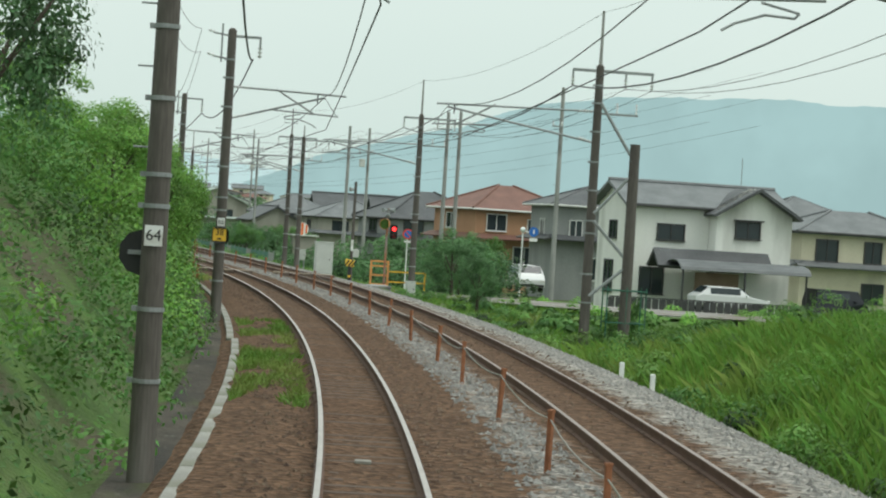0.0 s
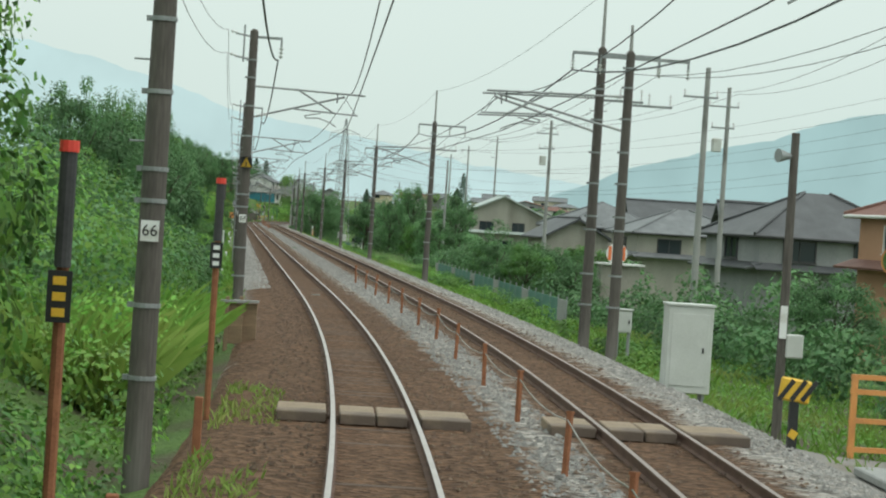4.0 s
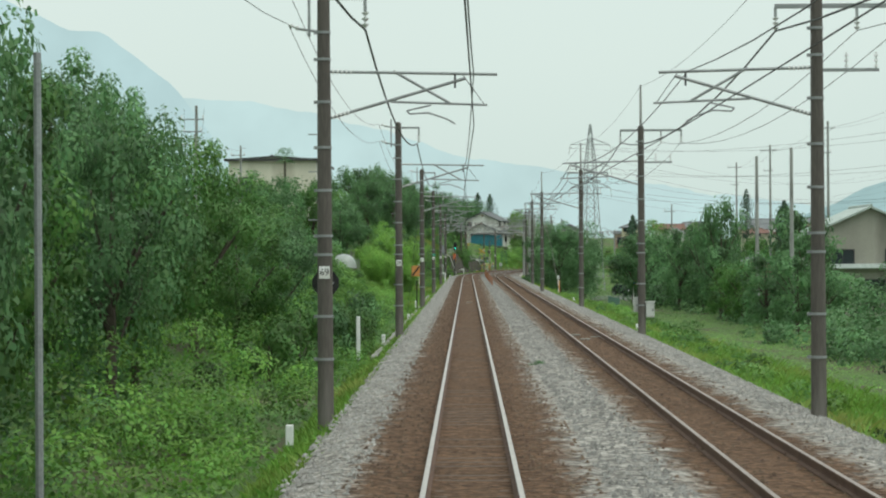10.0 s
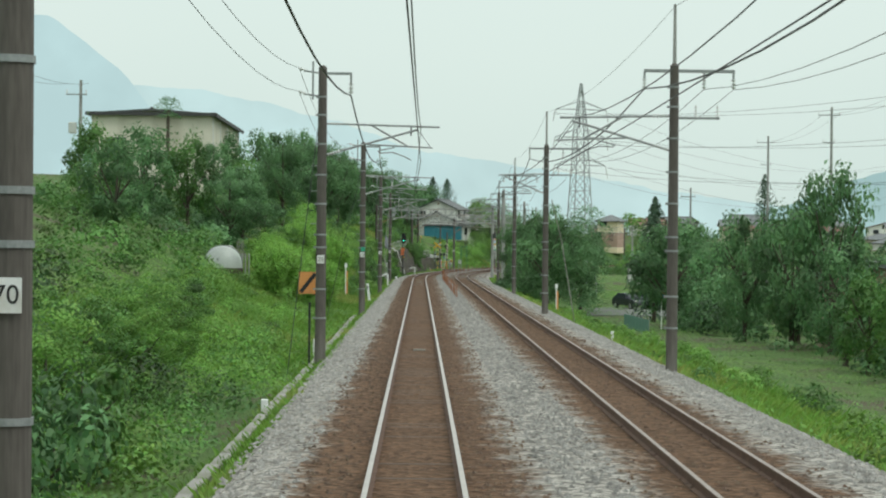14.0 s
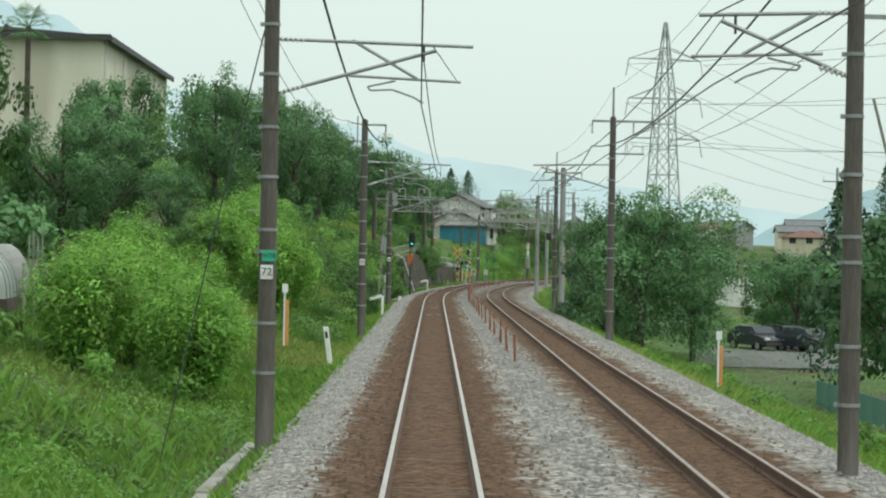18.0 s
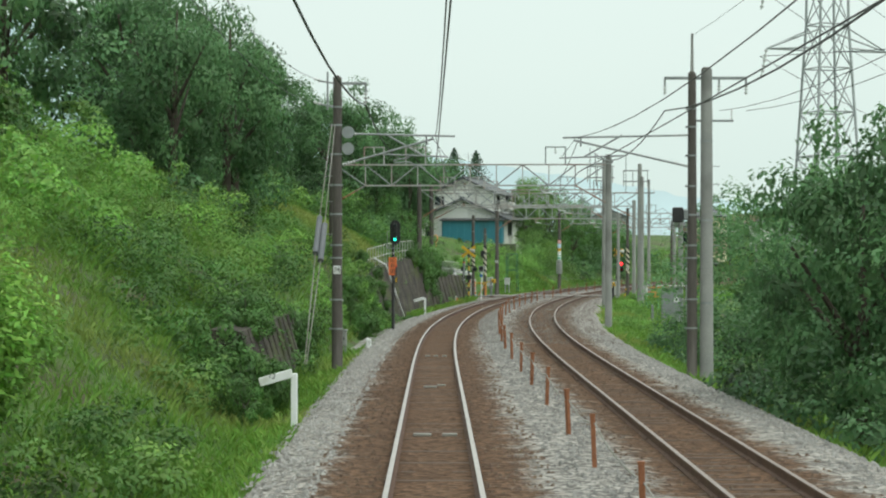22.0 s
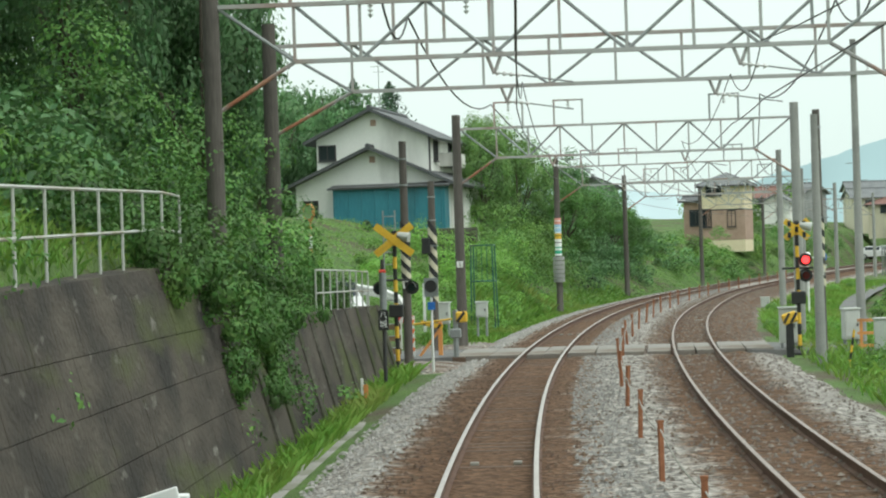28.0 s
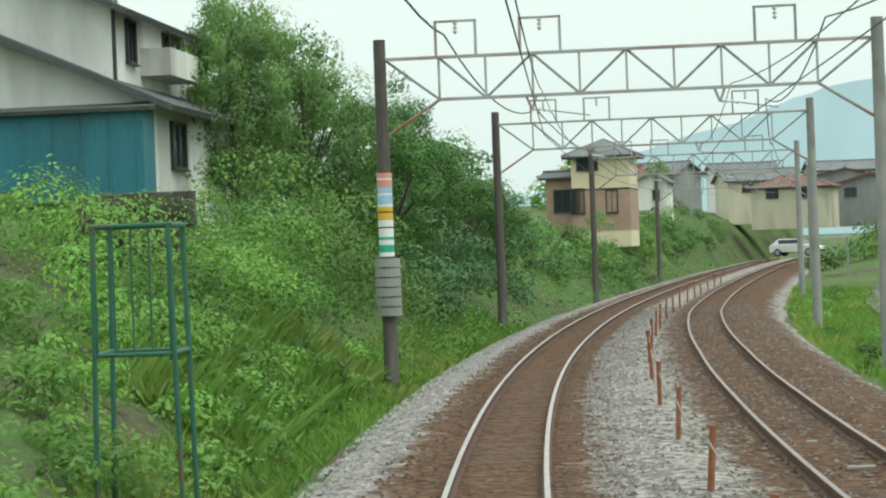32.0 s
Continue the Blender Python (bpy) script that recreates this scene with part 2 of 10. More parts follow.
def quads_mesh(name, v, material, verts_per=4, plant=None, facing=None):
    """Many loose faces from one array of corners (n, verts_per, 3)."""
    n = len(v)
    me = bpy.data.meshes.new(name)
    me.vertices.add(n * verts_per)
    me.vertices.foreach_set("co", np.ascontiguousarray(v, dtype=np.float32).ravel())
    me.loops.add(n * verts_per)
    me.loops.foreach_set("vertex_index", np.arange(n * verts_per, dtype=np.int32))
    me.polygons.add(n)
    me.polygons.foreach_set("loop_start", np.arange(n, dtype=np.int32) * verts_per)
    me.update(calc_edges=True)
    me.materials.append(material)
    if facing is not None:
        me.attributes.new("custom_normal", "FLOAT_VECTOR", "POINT").data.foreach_set("vector", np.repeat(facing, verts_per, axis=0).astype(np.float32).ravel())
    if plant is not None:
        me.attributes.new("plant", "FLOAT", "POINT").data.foreach_set("value", np.repeat(plant, verts_per).astype(np.float32))
    return me


def part(name, bm, material, parent, label=""):
    me = bpy.data.meshes.new(name)
    bm.to_mesh(me)
    bm.free()
    me.materials.append(material)
    ob = new(name, me)
    ob.parent = parent
    if label:
        ob["label"] = label
    return ob


def box(bm, x, y, z, sx, sy, sz, m=None, bevel=0.0):
    """A box centred at x, y, z, optionally turned by m and with bevelled edges."""
    r = bmesh.ops.create_cube(bm, size=1.0)
    vs = r["verts"]
    bmesh.ops.scale(bm, vec=(sx, sy, sz), verts=vs)
    if bevel:
        es = list({e for v in vs for e in v.link_edges})
        vs = list({v for v in bmesh.ops.bevel(bm, geom=es, offset=bevel, segments=1, affect="EDGES")["verts"]} | {v for v in vs if v.is_valid})
    if m is not None:
        bmesh.ops.transform(bm, matrix=m, verts=vs)
    bmesh.ops.translate(bm, vec=(x, y, z), verts=vs)
    return vs


def rod(bm, a, b, r1, r2=None, n=8):
    """A round bar from a to b."""
    a, b = Vector(a), Vector(b)
    m = Matrix.Translation((a + b) / 2) @ (b - a).to_track_quat("Z", "Y").to_matrix().to_4x4()
    return bmesh.ops.create_cone(bm, cap_ends=True, segments=n, radius1=r1, radius2=r1 if r2 is None else r2, depth=(b - a).length, matrix=m)["verts"]


def boxed(name, parent, material, x, y, z, sx, sy, sz, bevel=0.0, m=None, label=""):
    bm = bmesh.new()
    box(bm, x, y, z, sx, sy, sz, m, bevel)
    return part(name, bm, material, parent, label)


def barred(name, parent, material, a, b, r1, r2=None, n=8, label=""):
    bm = bmesh.new()
    rod(bm, a, b, r1, r2, n)
    return part(name, bm, material, parent, label)


def holder(name, m, label, category, group="", kind=""):
    ob = new(name)
    ob.matrix_basis = m
    return tagged(ob, label, category, group, kind)


def text_part(name, s, size, material, parent, m, label=""):
    """Lettering as a thin mesh, centred, standing in the x-z plane and facing -y."""
    cu = bpy.data.curves.new(name, "FONT")
    cu.body, cu.size, cu.align_x, cu.align_y, cu.extrude = s, size, "CENTER", "CENTER", 0.002
    tmp = new(name + "_tmp", cu)
    me = bpy.data.meshes.new_from_object(tmp)
    bpy.data.objects.remove(tmp)
    me.materials.clear()
    me.materials.append(material)
    ob = new(name, me)
    ob.parent = parent
    ob.matrix_basis = m @ pose(0, 0, 0, 90, 0, 0)
    if label:
        ob["label"] = label
    return ob


def sweep(name, stations, offsets, heights, material, close=False, smooth=False):
    """A strip along the line: for each station a row of (offset, height)."""
    stations, offsets, heights = np.asarray(stations, float), np.asarray(offsets, float), np.asarray(heights, float)
    n, k = offsets.shape
    v = at(np.repeat(stations, k), offsets.ravel(), heights.ravel())
    f = []
    for i in range(n - 1):
        for j in range(k if close else k - 1):
            j2 = (j + 1) % k
            f.append((i * k + j, i * k + j2, (i + 1) * k + j2, (i + 1) * k + j))
    return mesh_object(name, v, f, material, smooth=smooth)


def wire(name, pts, r, label, category="wire", parent=None, material=None):
    """A thin round line through places."""
    p = np.asarray(pts, float)
    t = np.gradient(p, axis=0)
    t /= np.linalg.norm(t, axis=1)[:, None]
    u = np.cross(t, (0, 0, 1.0))
    u /= np.maximum(np.linalg.norm(u, axis=1), 1e-6)[:, None]
    w = np.cross(u, t)
    a = np.arange(5) * 2 * np.pi / 5
    v = (p[:, None] + r * (np.cos(a)[None, :, None] * u[:, None] + np.sin(a)[None, :, None] * w[:, None])).reshape(-1, 3)
    f = [(i * 5 + j, i * 5 + (j + 1) % 5, (i + 1) * 5 + (j + 1) % 5, (i + 1) * 5 + j) for i in range(len(p) - 1) for j in range(5)]
    ob = mesh_object(name, v, f, material or M_WIRE, parent)
    return tagged(ob, label, "" if parent else category)


def span(a, b, sag, n=12):
    """A hanging line from a to b."""
    t = np.linspace(0, 1, n)[:, None]
    p = np.asarray(a)[None] * (1 - t) + np.asarray(b)[None] * t
    p[:, 2] -= (4 * sag * t * (1 - t))[:, 0]
    return p


# ---- ground beside the line ----
LEFT_D = np.array([-2.3, -3.3, -4.0, -5.2, -7.0, -10.0, -15.0, -24.0, -40.0, -90.0])
RIGHT_D = np.array([2.3, 3.4, 4.6, 7.0, 10.0, 14.0, 22.0, 36.0, 60.0, 110.0])
_left, _right = [], []


def left(s, *z):
    _left.append((s, z))


def right(s, *z):
    _right.append((s, z))


left(-300, -0.30, -0.55, 0.0, 1.6, 3.2, 5.2, 6.0, 6.5, 7, 7)
left(-110, -0.30, -0.55, 0.0, 1.5, 3.0, 4.6, 5.5, 6.0, 7, 7)
left(-70, -0.30, -0.60, -0.3, 0.4, 1.2, 2.2, 3.0, 4.5, 6, 7)
left(-20, -0.30, -0.70, -0.9, -0.9, -0.6, 0.3, 1.5, 3.5, 5, 6)
left(60, -0.30, -0.80, -1.0, -1.0, -0.8, -0.2, 1.0, 2.5, 4, 6)
left(130, -0.30, -0.80, -1.0, -1.0, -0.6, 0.4, 2.0, 4.0, 6, 7)
left(180, -0.30, -0.80, -1.0, -0.9, -0.5, 0.6, 2.6, 5.5, 7, 8)
left(222, -0.30, -0.70, -0.8, -0.6, 0.0, 1.4, 3.6, 6.5, 8, 9)
left(250, -0.30, -0.60, -0.6, -0.4, 0.15, 1.7, 4.6, 7.4, 8.6, 9)
left(266, -0.30, -0.55, -0.4, 0.4, 1.6, 3.5, 6.0, 8.0, 9, 9)
left(300, -0.30, -0.50, 0.3, 1.8, 3.3, 5.2, 7.5, 9.0, 9.5, 9.5)
left(322, -0.30, -0.50, -0.4, 2.6, 3.7, 5.4, 7.6, 9.0, 9.5, 9.5)
left(345, -0.30, -0.50, -0.4, 2.7, 4.2, 5.7, 7.6, 9.0, 9.5, 9.5)
left(358, -0.30, -0.50, -0.4, 2.85, 3.7, 5.0, 7.0, 8.5, 9.2, 9.5)
left(368, -0.30, -0.50, -0.4, 2.6, 2.9, 3.8, 6.0, 8.0, 9.0, 9.5)
left(381, -0.25, -0.30, -0.2, 1.3, 1.6, 2.6, 4.2, 6.0, 7.5, 8.5)
left(386, -0.20, -0.20, -0.15, -0.1, 0.0, 0.5, 1.4, 3.0, 6.0, 8)
left(394, -0.20, -0.25, -0.2, -0.1, 0.1, 0.6, 1.6, 3.4, 6.0, 8)
left(402, -0.30, -0.50, -0.3, 0.5, 1.2, 2.6, 4.6, 5.0, 6.5, 8)
left(440, -0.30, -0.50, -0.1, 0.9, 1.8, 3.0, 4.8, 5.2, 6.5, 8)
left(520, -0.30, -0.50, -0.1, 0.7, 1.6, 2.6, 3.0, 3.4, 5, 7)
left(560, -0.30, -0.50, 0.1, 1.2, 2.4, 3.8, 4.2, 5, 6, 8)
left(620, -0.30, -0.40, 0.6, 2.4, 4.4, 5.6, 6.2, 6.6, 7, 8)
left(900, -0.30, -0.40, 0.6, 2.4, 4.4, 5.6, 6.2, 6.6, 7, 8)
right(-300, -0.30, -0.65, 0.2, 1.3, 1.6, 0.6, -1.0, -1.4, -1.6, -1.6)
right(-132, -0.30, -0.65, 0.1, 1.2, 1.5, 0.6, -1.0, -1.4, -1.6, -1.6)
right(-119, -0.30, -0.65, 0.1, 1.0, 1.2, 0.7, -0.8, -1.2, -1.4, -1.6)
right(-101, -0.30, -0.75, -0.8, -0.7, -0.8, -0.9, -0.9, -1.0, -1.4, -1.6)
right(-62, -0.30, -0.60, -0.7, -0.8, -1.0, -1.1, -1.2, -1.4, -1.6, -1.6)
right(-40, -0.30, -0.80, -1.0, -1.3, -1.5, -1.7, -1.8, -1.8, -1.8, -1.8)
right(60, -0.30, -0.80, -1.0, -1.4, -1.8, -2.1, -2.2, -2.2, -2.2, -2)
right(180, -0.30, -0.85, -1.2, -1.8, -2.2, -2.3, -2.4, -2.4, -2.4, -2)
right(260, -0.30, -0.85, -1.3, -2.2, -2.6, -2.6, -2.6, -2.6, -2.4, -2)
right(350, -0.30, -0.70, -0.8, -1.4, -2.0, -2.4, -2.6, -2.6, -2.4, -2)
right(384, -0.22, -0.25, -0.3, -0.4, -0.5, -0.8, -1.4, -2.0, -2, -2)
right(396, -0.22, -0.25, -0.3, -0.4, -0.5, -0.8, -1.4, -2.0, -2, -2)
right(450, -0.30, -0.60, -0.8, -1.0, -1.2, -1.5, -2, -2, -2, -2)
right(560, -0.30, -0.60, -0.6, -0.5, -0.5, -0.5, -0.5, -0.5, -1, -1)
right(625, -0.30, -0.30, 0.4, 2.4, 4.0, 4.6, 4.8, 4.8, 4, 3)
right(900, -0.30, -0.20, 0.8, 3.0, 4.6, 5.2, 5.4, 5, 4, 3)


def _rows(table, s):
    st = np.array([a for a, _ in table], float)
    zz = np.array([b for _, b in table], float)
    return np.stack([np.interp(s, st, zz[:, j]) for j in range(zz.shape[1])], 1)


def ground_z(s, d):
    """Height of the ground at station s, offset d from the near track."""
    s, d = np.atleast_1d(np.asarray(s, float)), np.atleast_1d(np.asarray(d, float))
    s, d = np.broadcast_arrays(s, d)
    L, R, o = _rows(_left, s), _rows(_right, s), second(s)
    out = np.full(s.shape, -0.3)
    for i in range(len(s)):
        if d[i] < LEFT_D[0]:
            out[i] = np.interp(d[i], LEFT_D[::-1], L[i][::-1])
        elif d[i] > o[i] + RIGHT_D[0]:
            out[i] = np.interp(d[i] - o[i], RIGHT_D, R[i])
    return out


# ---- track bed ----
def ballast_material():
    m = bpy.data.materials.new("stone_ballast")
    m.use_nodes = True
    n, l = m.node_tree.nodes, m.node_tree.links
    b = n["Principled BSDF"]
    tc = n.new("ShaderNodeTexCoord")
    vor, vor2, big, mid_n = n.new("ShaderNodeTexVoronoi"), n.new("ShaderNodeTexVoronoi"), n.new("ShaderNodeTexNoise"), n.new("ShaderNodeTexNoise")
    vor.inputs["Scale"].default_value, vor2.inputs["Scale"].default_value = 11, 5
    big.inputs["Scale"].default_value, big.inputs["Detail"].default_value = 1.1, 7
    mid_n.inputs["Scale"].default_value, mid_n.inputs["Detail"].default_value = 0.25, 4
    for t in (vor, vor2, big, mid_n):
        l.new(tc.outputs["Object"], t.inputs["Vector"])
    sep = n.new("ShaderNodeSeparateXYZ")
    l.new(vor.outputs["Color"], sep.inputs[0])
    grey, brown = n.new("ShaderNodeValToRGB"), n.new("ShaderNodeValToRGB")
    for r, a, c in ((grey, (0.10, 0.096, 0.09), (0.50, 0.485, 0.455)), (brown, (0.058, 0.034, 0.021), (0.19, 0.115, 0.072))):
        r.color_ramp.elements[0].color, r.color_ramp.elements[1].color = (*a, 1), (*c, 1)
        l.new(sep.outputs[0], r.inputs[0])
    at_n = n.new("ShaderNodeAttribute")
    at_n.attribute_name = "rust"
    ad = n.new("ShaderNodeMath"); ad.operation = "MULTIPLY_ADD"; ad.inputs[1].default_value = 1.1
    l.new(big.outputs["Fac"], ad.inputs[0]); l.new(at_n.outputs["Fac"], ad.inputs[2])
    ad2 = n.new("ShaderNodeMath"); ad2.operation = "MULTIPLY_ADD"; ad2.inputs[1].default_value = 0.25
    l.new(sep.outputs[1], ad2.inputs[0]); l.new(ad.outputs[0], ad2.inputs[2])
    edge = n.new("ShaderNodeValToRGB")
    edge.color_ramp.elements[0].position, edge.color_ramp.elements[1].position = 0.52, 0.92
    sh = n.new("ShaderNodeMath"); sh.operation = "SUBTRACT"; sh.inputs[1].default_value = 0.0
    l.new(ad2.outputs[0], sh.inputs[0]); l.new(sh.outputs[0], edge.inputs[0])
    mx = n.new("ShaderNodeMixRGB")
    l.new(edge.outputs[0], mx.inputs[0]); l.new(grey.outputs[0], mx.inputs[1]); l.new(brown.outputs[0], mx.inputs[2])
    tint, r3 = n.new("ShaderNodeMixRGB"), n.new("ShaderNodeValToRGB")
    tint.blend_type = "MULTIPLY"
    r3.color_ramp.elements[0].color, r3.color_ramp.elements[1].color = (0.72, 0.70, 0.68, 1), (1.12, 1.08, 1.04, 1)
    l.new(mid_n.outputs["Fac"], r3.inputs[0])
    tint.inputs[0].default_value = 1
    l.new(mx.outputs[0], tint.inputs[1]); l.new(r3.outputs[0], tint.inputs[2])
    l.new(tint.outputs[0], b.inputs["Base Color"])
    b.inputs["Roughness"].default_value = 0.95
    b.inputs["Specular IOR Level"].default_value = 0.2
    bp = n.new("ShaderNodeBump"); bp.inputs["Strength"].default_value, bp.inputs["Distance"].default_value = 0.9, 0.05
    sm = n.new("ShaderNodeMath"); sm.operation = "ADD"
    l.new(vor.outputs["Distance"], sm.inputs[0]); l.new(vor2.outputs["Distance"], sm.inputs[1])
    l.new(sm.outputs[0], bp.inputs["Height"]); l.new(bp.outputs[0], b.inputs["Normal"])
    return m


M_BALLAST = ballast_material()
S_BED = np.arange(-190, 640, 1.0)


def bed():
    """Ballast under both tracks, one sheet, rust-stained along the rails."""
    o = second(S_BED)[:, None]
    rel1 = np.array([-3.1, -2.75, -2.35, -1.9, -1.5, -1.2, -0.9, -0.45, 0, 0.45, 0.9, 1.2, 1.5, 1.8])
    z1 = np.array([-0.95, -0.58, -0.27, -0.17, -0.145, -0.14, -0.145, -0.166, -0.165, -0.166, -0.145, -0.14, -0.135, -0.12])
    rel2 = np.array([-1.8, -1.5, -1.2, -0.9, -0.45, 0, 0.45, 0.9, 1.2, 1.5, 1.9, 2.4, 3.0, 3.6])
    z2 = np.array([-0.12, -0.135, -0.14, -0.145, -0.166, -0.165, -0.166, -0.145, -0.14, -0.145, -0.17, -0.27, -0.52, -0.8])
    off = np.concatenate([np.tile(rel1, (len(S_BED), 1)), o + rel2[None]], 1)
    z = np.tile(np.concatenate([z1, z2]), (len(S_BED), 1))
    rng = np.random.default_rng(3)
    z += rng.normal(0, 0.012, z.shape) * (np.abs(off) > 1.0)
    ob = sweep("ballast", S_BED, off, z, M_BALLAST, smooth=True)
    wide = np.interp(S_BED, [-190, -60, 0, 300, 380, 600], [2.1, 2.0, 1.45, 1.35, 1.3, 1.3])[:, None]
    wide_l = np.interp(S_BED, [-190, -60, -25, 5, 60, 600], [2.9, 2.9, 2.6, 1.75, 1.55, 1.5])[:, None]
    r1 = np.where(off < 0, wide_l, wide) - np.abs(off)
    r2 = np.interp(S_BED, [-190, 260, 320, 600], [1.35, 1.35, 1.45, 1.45])[:, None] - np.abs(off - o)
    r2 = r2 + np.where(off > o, np.interp(S_BED, [384, 402], [0.0, 1.2])[:, None], 0.0)
    rust = np.maximum(r1, r2 - 0.12)
    a = ob.data.attributes.new("rust", "FLOAT", "POINT")
    a.data.foreach_set("value", np.clip(rust * 0.9, -1, 0.5).astype(np.float32).ravel())
    return tagged(ob, "grey crushed stone ballast, rust-brown along the rails", "ballast", kind="structure")


bed()


def loose_stones(name, s0, s1, d, wide, n, size, material, label, seed):
    """Broken stones lying on the bed: uneven eight-sided lumps."""
    rng = np.random.default_rng(seed)
    s = rng.uniform(s0, s1, n)
    o = d(s) + rng.uniform(-0.5, 0.5, n) * wide
    r1, r2 = np.abs(o), np.abs(o - second(s))
    zz = np.interp(np.minimum(r1, r2), [0, 0.9, 1.5, 1.9, 2.4, 3.0, 3.5], [-0.165, -0.145, -0.145, -0.17, -0.27, -0.52, -0.75])
    zz = np.where((o > 1.2) & (o < second(s) - 1.2), -0.13, zz)
    c = at(s, o, zz + size * 0.12)
    u = np.array([(1, 0, 0), (0, 1, 0), (-1, 0, 0), (0, -1, 0), (0, 0, 1)], float)
    a = rng.uniform(0, 6.28, n)
    L = size * rng.uniform(0.5, 1.3, (n, 5, 1)) * 0.6
    v = u[None] * L * np.array([1, 1, 0.8])
    x = v[..., 0] * np.cos(a)[:, None] - v[..., 1] * np.sin(a)[:, None]
    y = v[..., 0] * np.sin(a)[:, None] + v[..., 1] * np.cos(a)[:, None]
    v = np.stack([x, y, v[..., 2]], -1) + c[:, None]
    f = v[:, [0, 1, 4, 1, 2, 4, 2, 3, 4, 3, 0, 4]].reshape(n * 4, 3, 3)
    return tagged(new(name, quads_mesh(name, f, material, 3)), label, "stones", kind="stuff")


M_STONE = surface("broken_stone", (0.13, 0.125, 0.116), (0.37, 0.36, 0.34), 0.95, 3, 30, 0.2, spread=0.35)
M_STONEBROWN = surface("rusty_stone", (0.07, 0.046, 0.032), (0.17, 0.115, 0.08), 0.95, 3, 30, 0.2, spread=0.35)
M_STONEDUN = surface("dun_stone", (0.11, 0.09, 0.075), (0.29, 0.255, 0.225), 0.95, 3, 30, 0.2, spread=0.35)
loose_stones("loose_stones", -160, 480, lambda s: np.interp(s, [290, 330], [2.15, 1.6]), 1.0, 20000, 0.085, M_STONE, "grey crushed stones between the two tracks", 1)
loose_stones("loose_stones", 300, 480, lambda s: second(s), 5.0, 9000, 0.08, M_STONEDUN, "dull grey-brown stones round the far track", 7)
loose_stones("loose_stones", -160, 310, lambda s: second(s) + 2.1, 1.2, 16000, 0.085, M_STONE, "grey crushed stones on the far shoulder", 2)
loose_stones("loose_stones", -12, 480, lambda s: s * 0 - 2.0, 1.1, 16000, 0.085, M_STONE, "grey crushed stones on the near shoulder", 3)
loose_stones("loose_stones", -160, 480, lambda s: s * 0 + 1.1, 1.0, 9000, 0.07, M_STONEBROWN, "rust-stained stones beside the rails", 4)
loose_stones("loose_stones", -160, 480, lambda s: s * 0 - 1.1, 1.0, 9000, 0.07, M_STONEBROWN, "rust-stained stones beside the rails", 5)
loose_stones("loose_stones", -160, 480, lambda s: second(s), 2.9, 12000, 0.07, M_STONEBROWN, "rust-stained stones of the far track", 6)


def terrain(name, table, ds, side):
    s = np.arange(-300, 760, 2.0)
    z = _rows(table, s)
    d = np.tile(ds, (len(s), 1)) if side < 0 else second(s)[:, None] + ds[None]
    # finer across
    k = 6
    dd = np.concatenate([d[:, [j]] + (d[:, [j + 1]] - d[:, [j]]) * np.linspace(0, 1, k, endpoint=False)[None] for j in range(len(ds) - 1)] + [d[:, -1:]], 1)
    zz = np.concatenate([z[:, [j]] + (z[:, [j + 1]] - z[:, [j]]) * np.linspace(0, 1, k, endpoint=False)[None] for j in range(len(ds) - 1)] + [z[:, -1:]], 1)
    rng = np.random.default_rng(5)
    zz += rng.normal(0, 0.05, zz.shape) * np.clip((np.abs(dd - (0 if side < 0 else 4)) - 3.5) / 3, 0, 1) - 0.02
    if side < 0:
        # the hillside falls gently to the plain far behind
        far = np.array([-160.0, -320.0, -700.0])
        dd = np.concatenate([dd, np.tile(far, (len(s), 1))], 1)
        zz = np.concatenate([zz, np.tile([6.0, 2.0, -2.9], (len(s), 1))], 1)
    ob = sweep(name, s, dd if side > 0 else dd[:, ::-1], zz if side > 0 else zz[:, ::-1], M_GROUND, smooth=True)
    return tagged(ob, "grassy ground sloping beside the railway line", "ground", kind="structure")


terrain("ground_west", _left, LEFT_D, -1)
terrain("ground_east", _right, RIGHT_D, 1)
_c = [(-4700, -4700, -2.6), (4700, -4700, -2.6), (4700, 4700, -2.6), (-4700, 4700, -2.6)]
tagged(mesh_object("ground", _c, [(0, 1, 2, 3)], M_GROUND), "flat green land reaching to the hills", "ground", kind="structure")


# ---- rails and sleepers ----
def rail(name, s0, s1, off, head):
    prof = [(-0.032, 0.0), (0.032, 0.0), (0.034, -0.035), (0.009, -0.05), (0.009, -0.13), (0.062, -0.145), (0.062, -0.158), (-0.062, -0.158), (-0.062, -0.145), (-0.009, -0.13), (-0.009, -0.05), (-0.034, -0.035)]
    s = np.arange(s0, s1 + 0.1, 2.0)
    p = np.array(prof)
    d = (off(s))[:, None] + p[None, :, 0]
    z = np.tile(p[:, 1], (len(s), 1))
    ob = sweep(name, s, d[:, ::-1], z[:, ::-1], M_RAILSIDE, close=True)
    ob.data.materials.append(head)
    k = len(prof)
    for poly in ob.data.polygons:
        j = poly.index % k
        if j == k - 2:
            poly.material_index = 1
    return tagged(ob, "steel running rail with rusted web and worn bright head", "rail", "running rails", "structure")


M_RAILHEAD_2 = surface("dull_rail_head", (0.24, 0.19, 0.165), (0.36, 0.30, 0.27), 0.5, 2, 60, 0.03, metal=0.5)
rail("rail", -190, 640, lambda s: s * 0 - 0.566, M_RAILHEAD)
rail("rail", -190, 640, lambda s: s * 0 + 0.566, M_RAILHEAD)
rail("rail", -190, 640, lambda s: second(s) - 0.566, M_RAILHEAD_2)
rail("rail", -190, 640, lambda s: second(s) + 0.566, M_RAILHEAD_2)

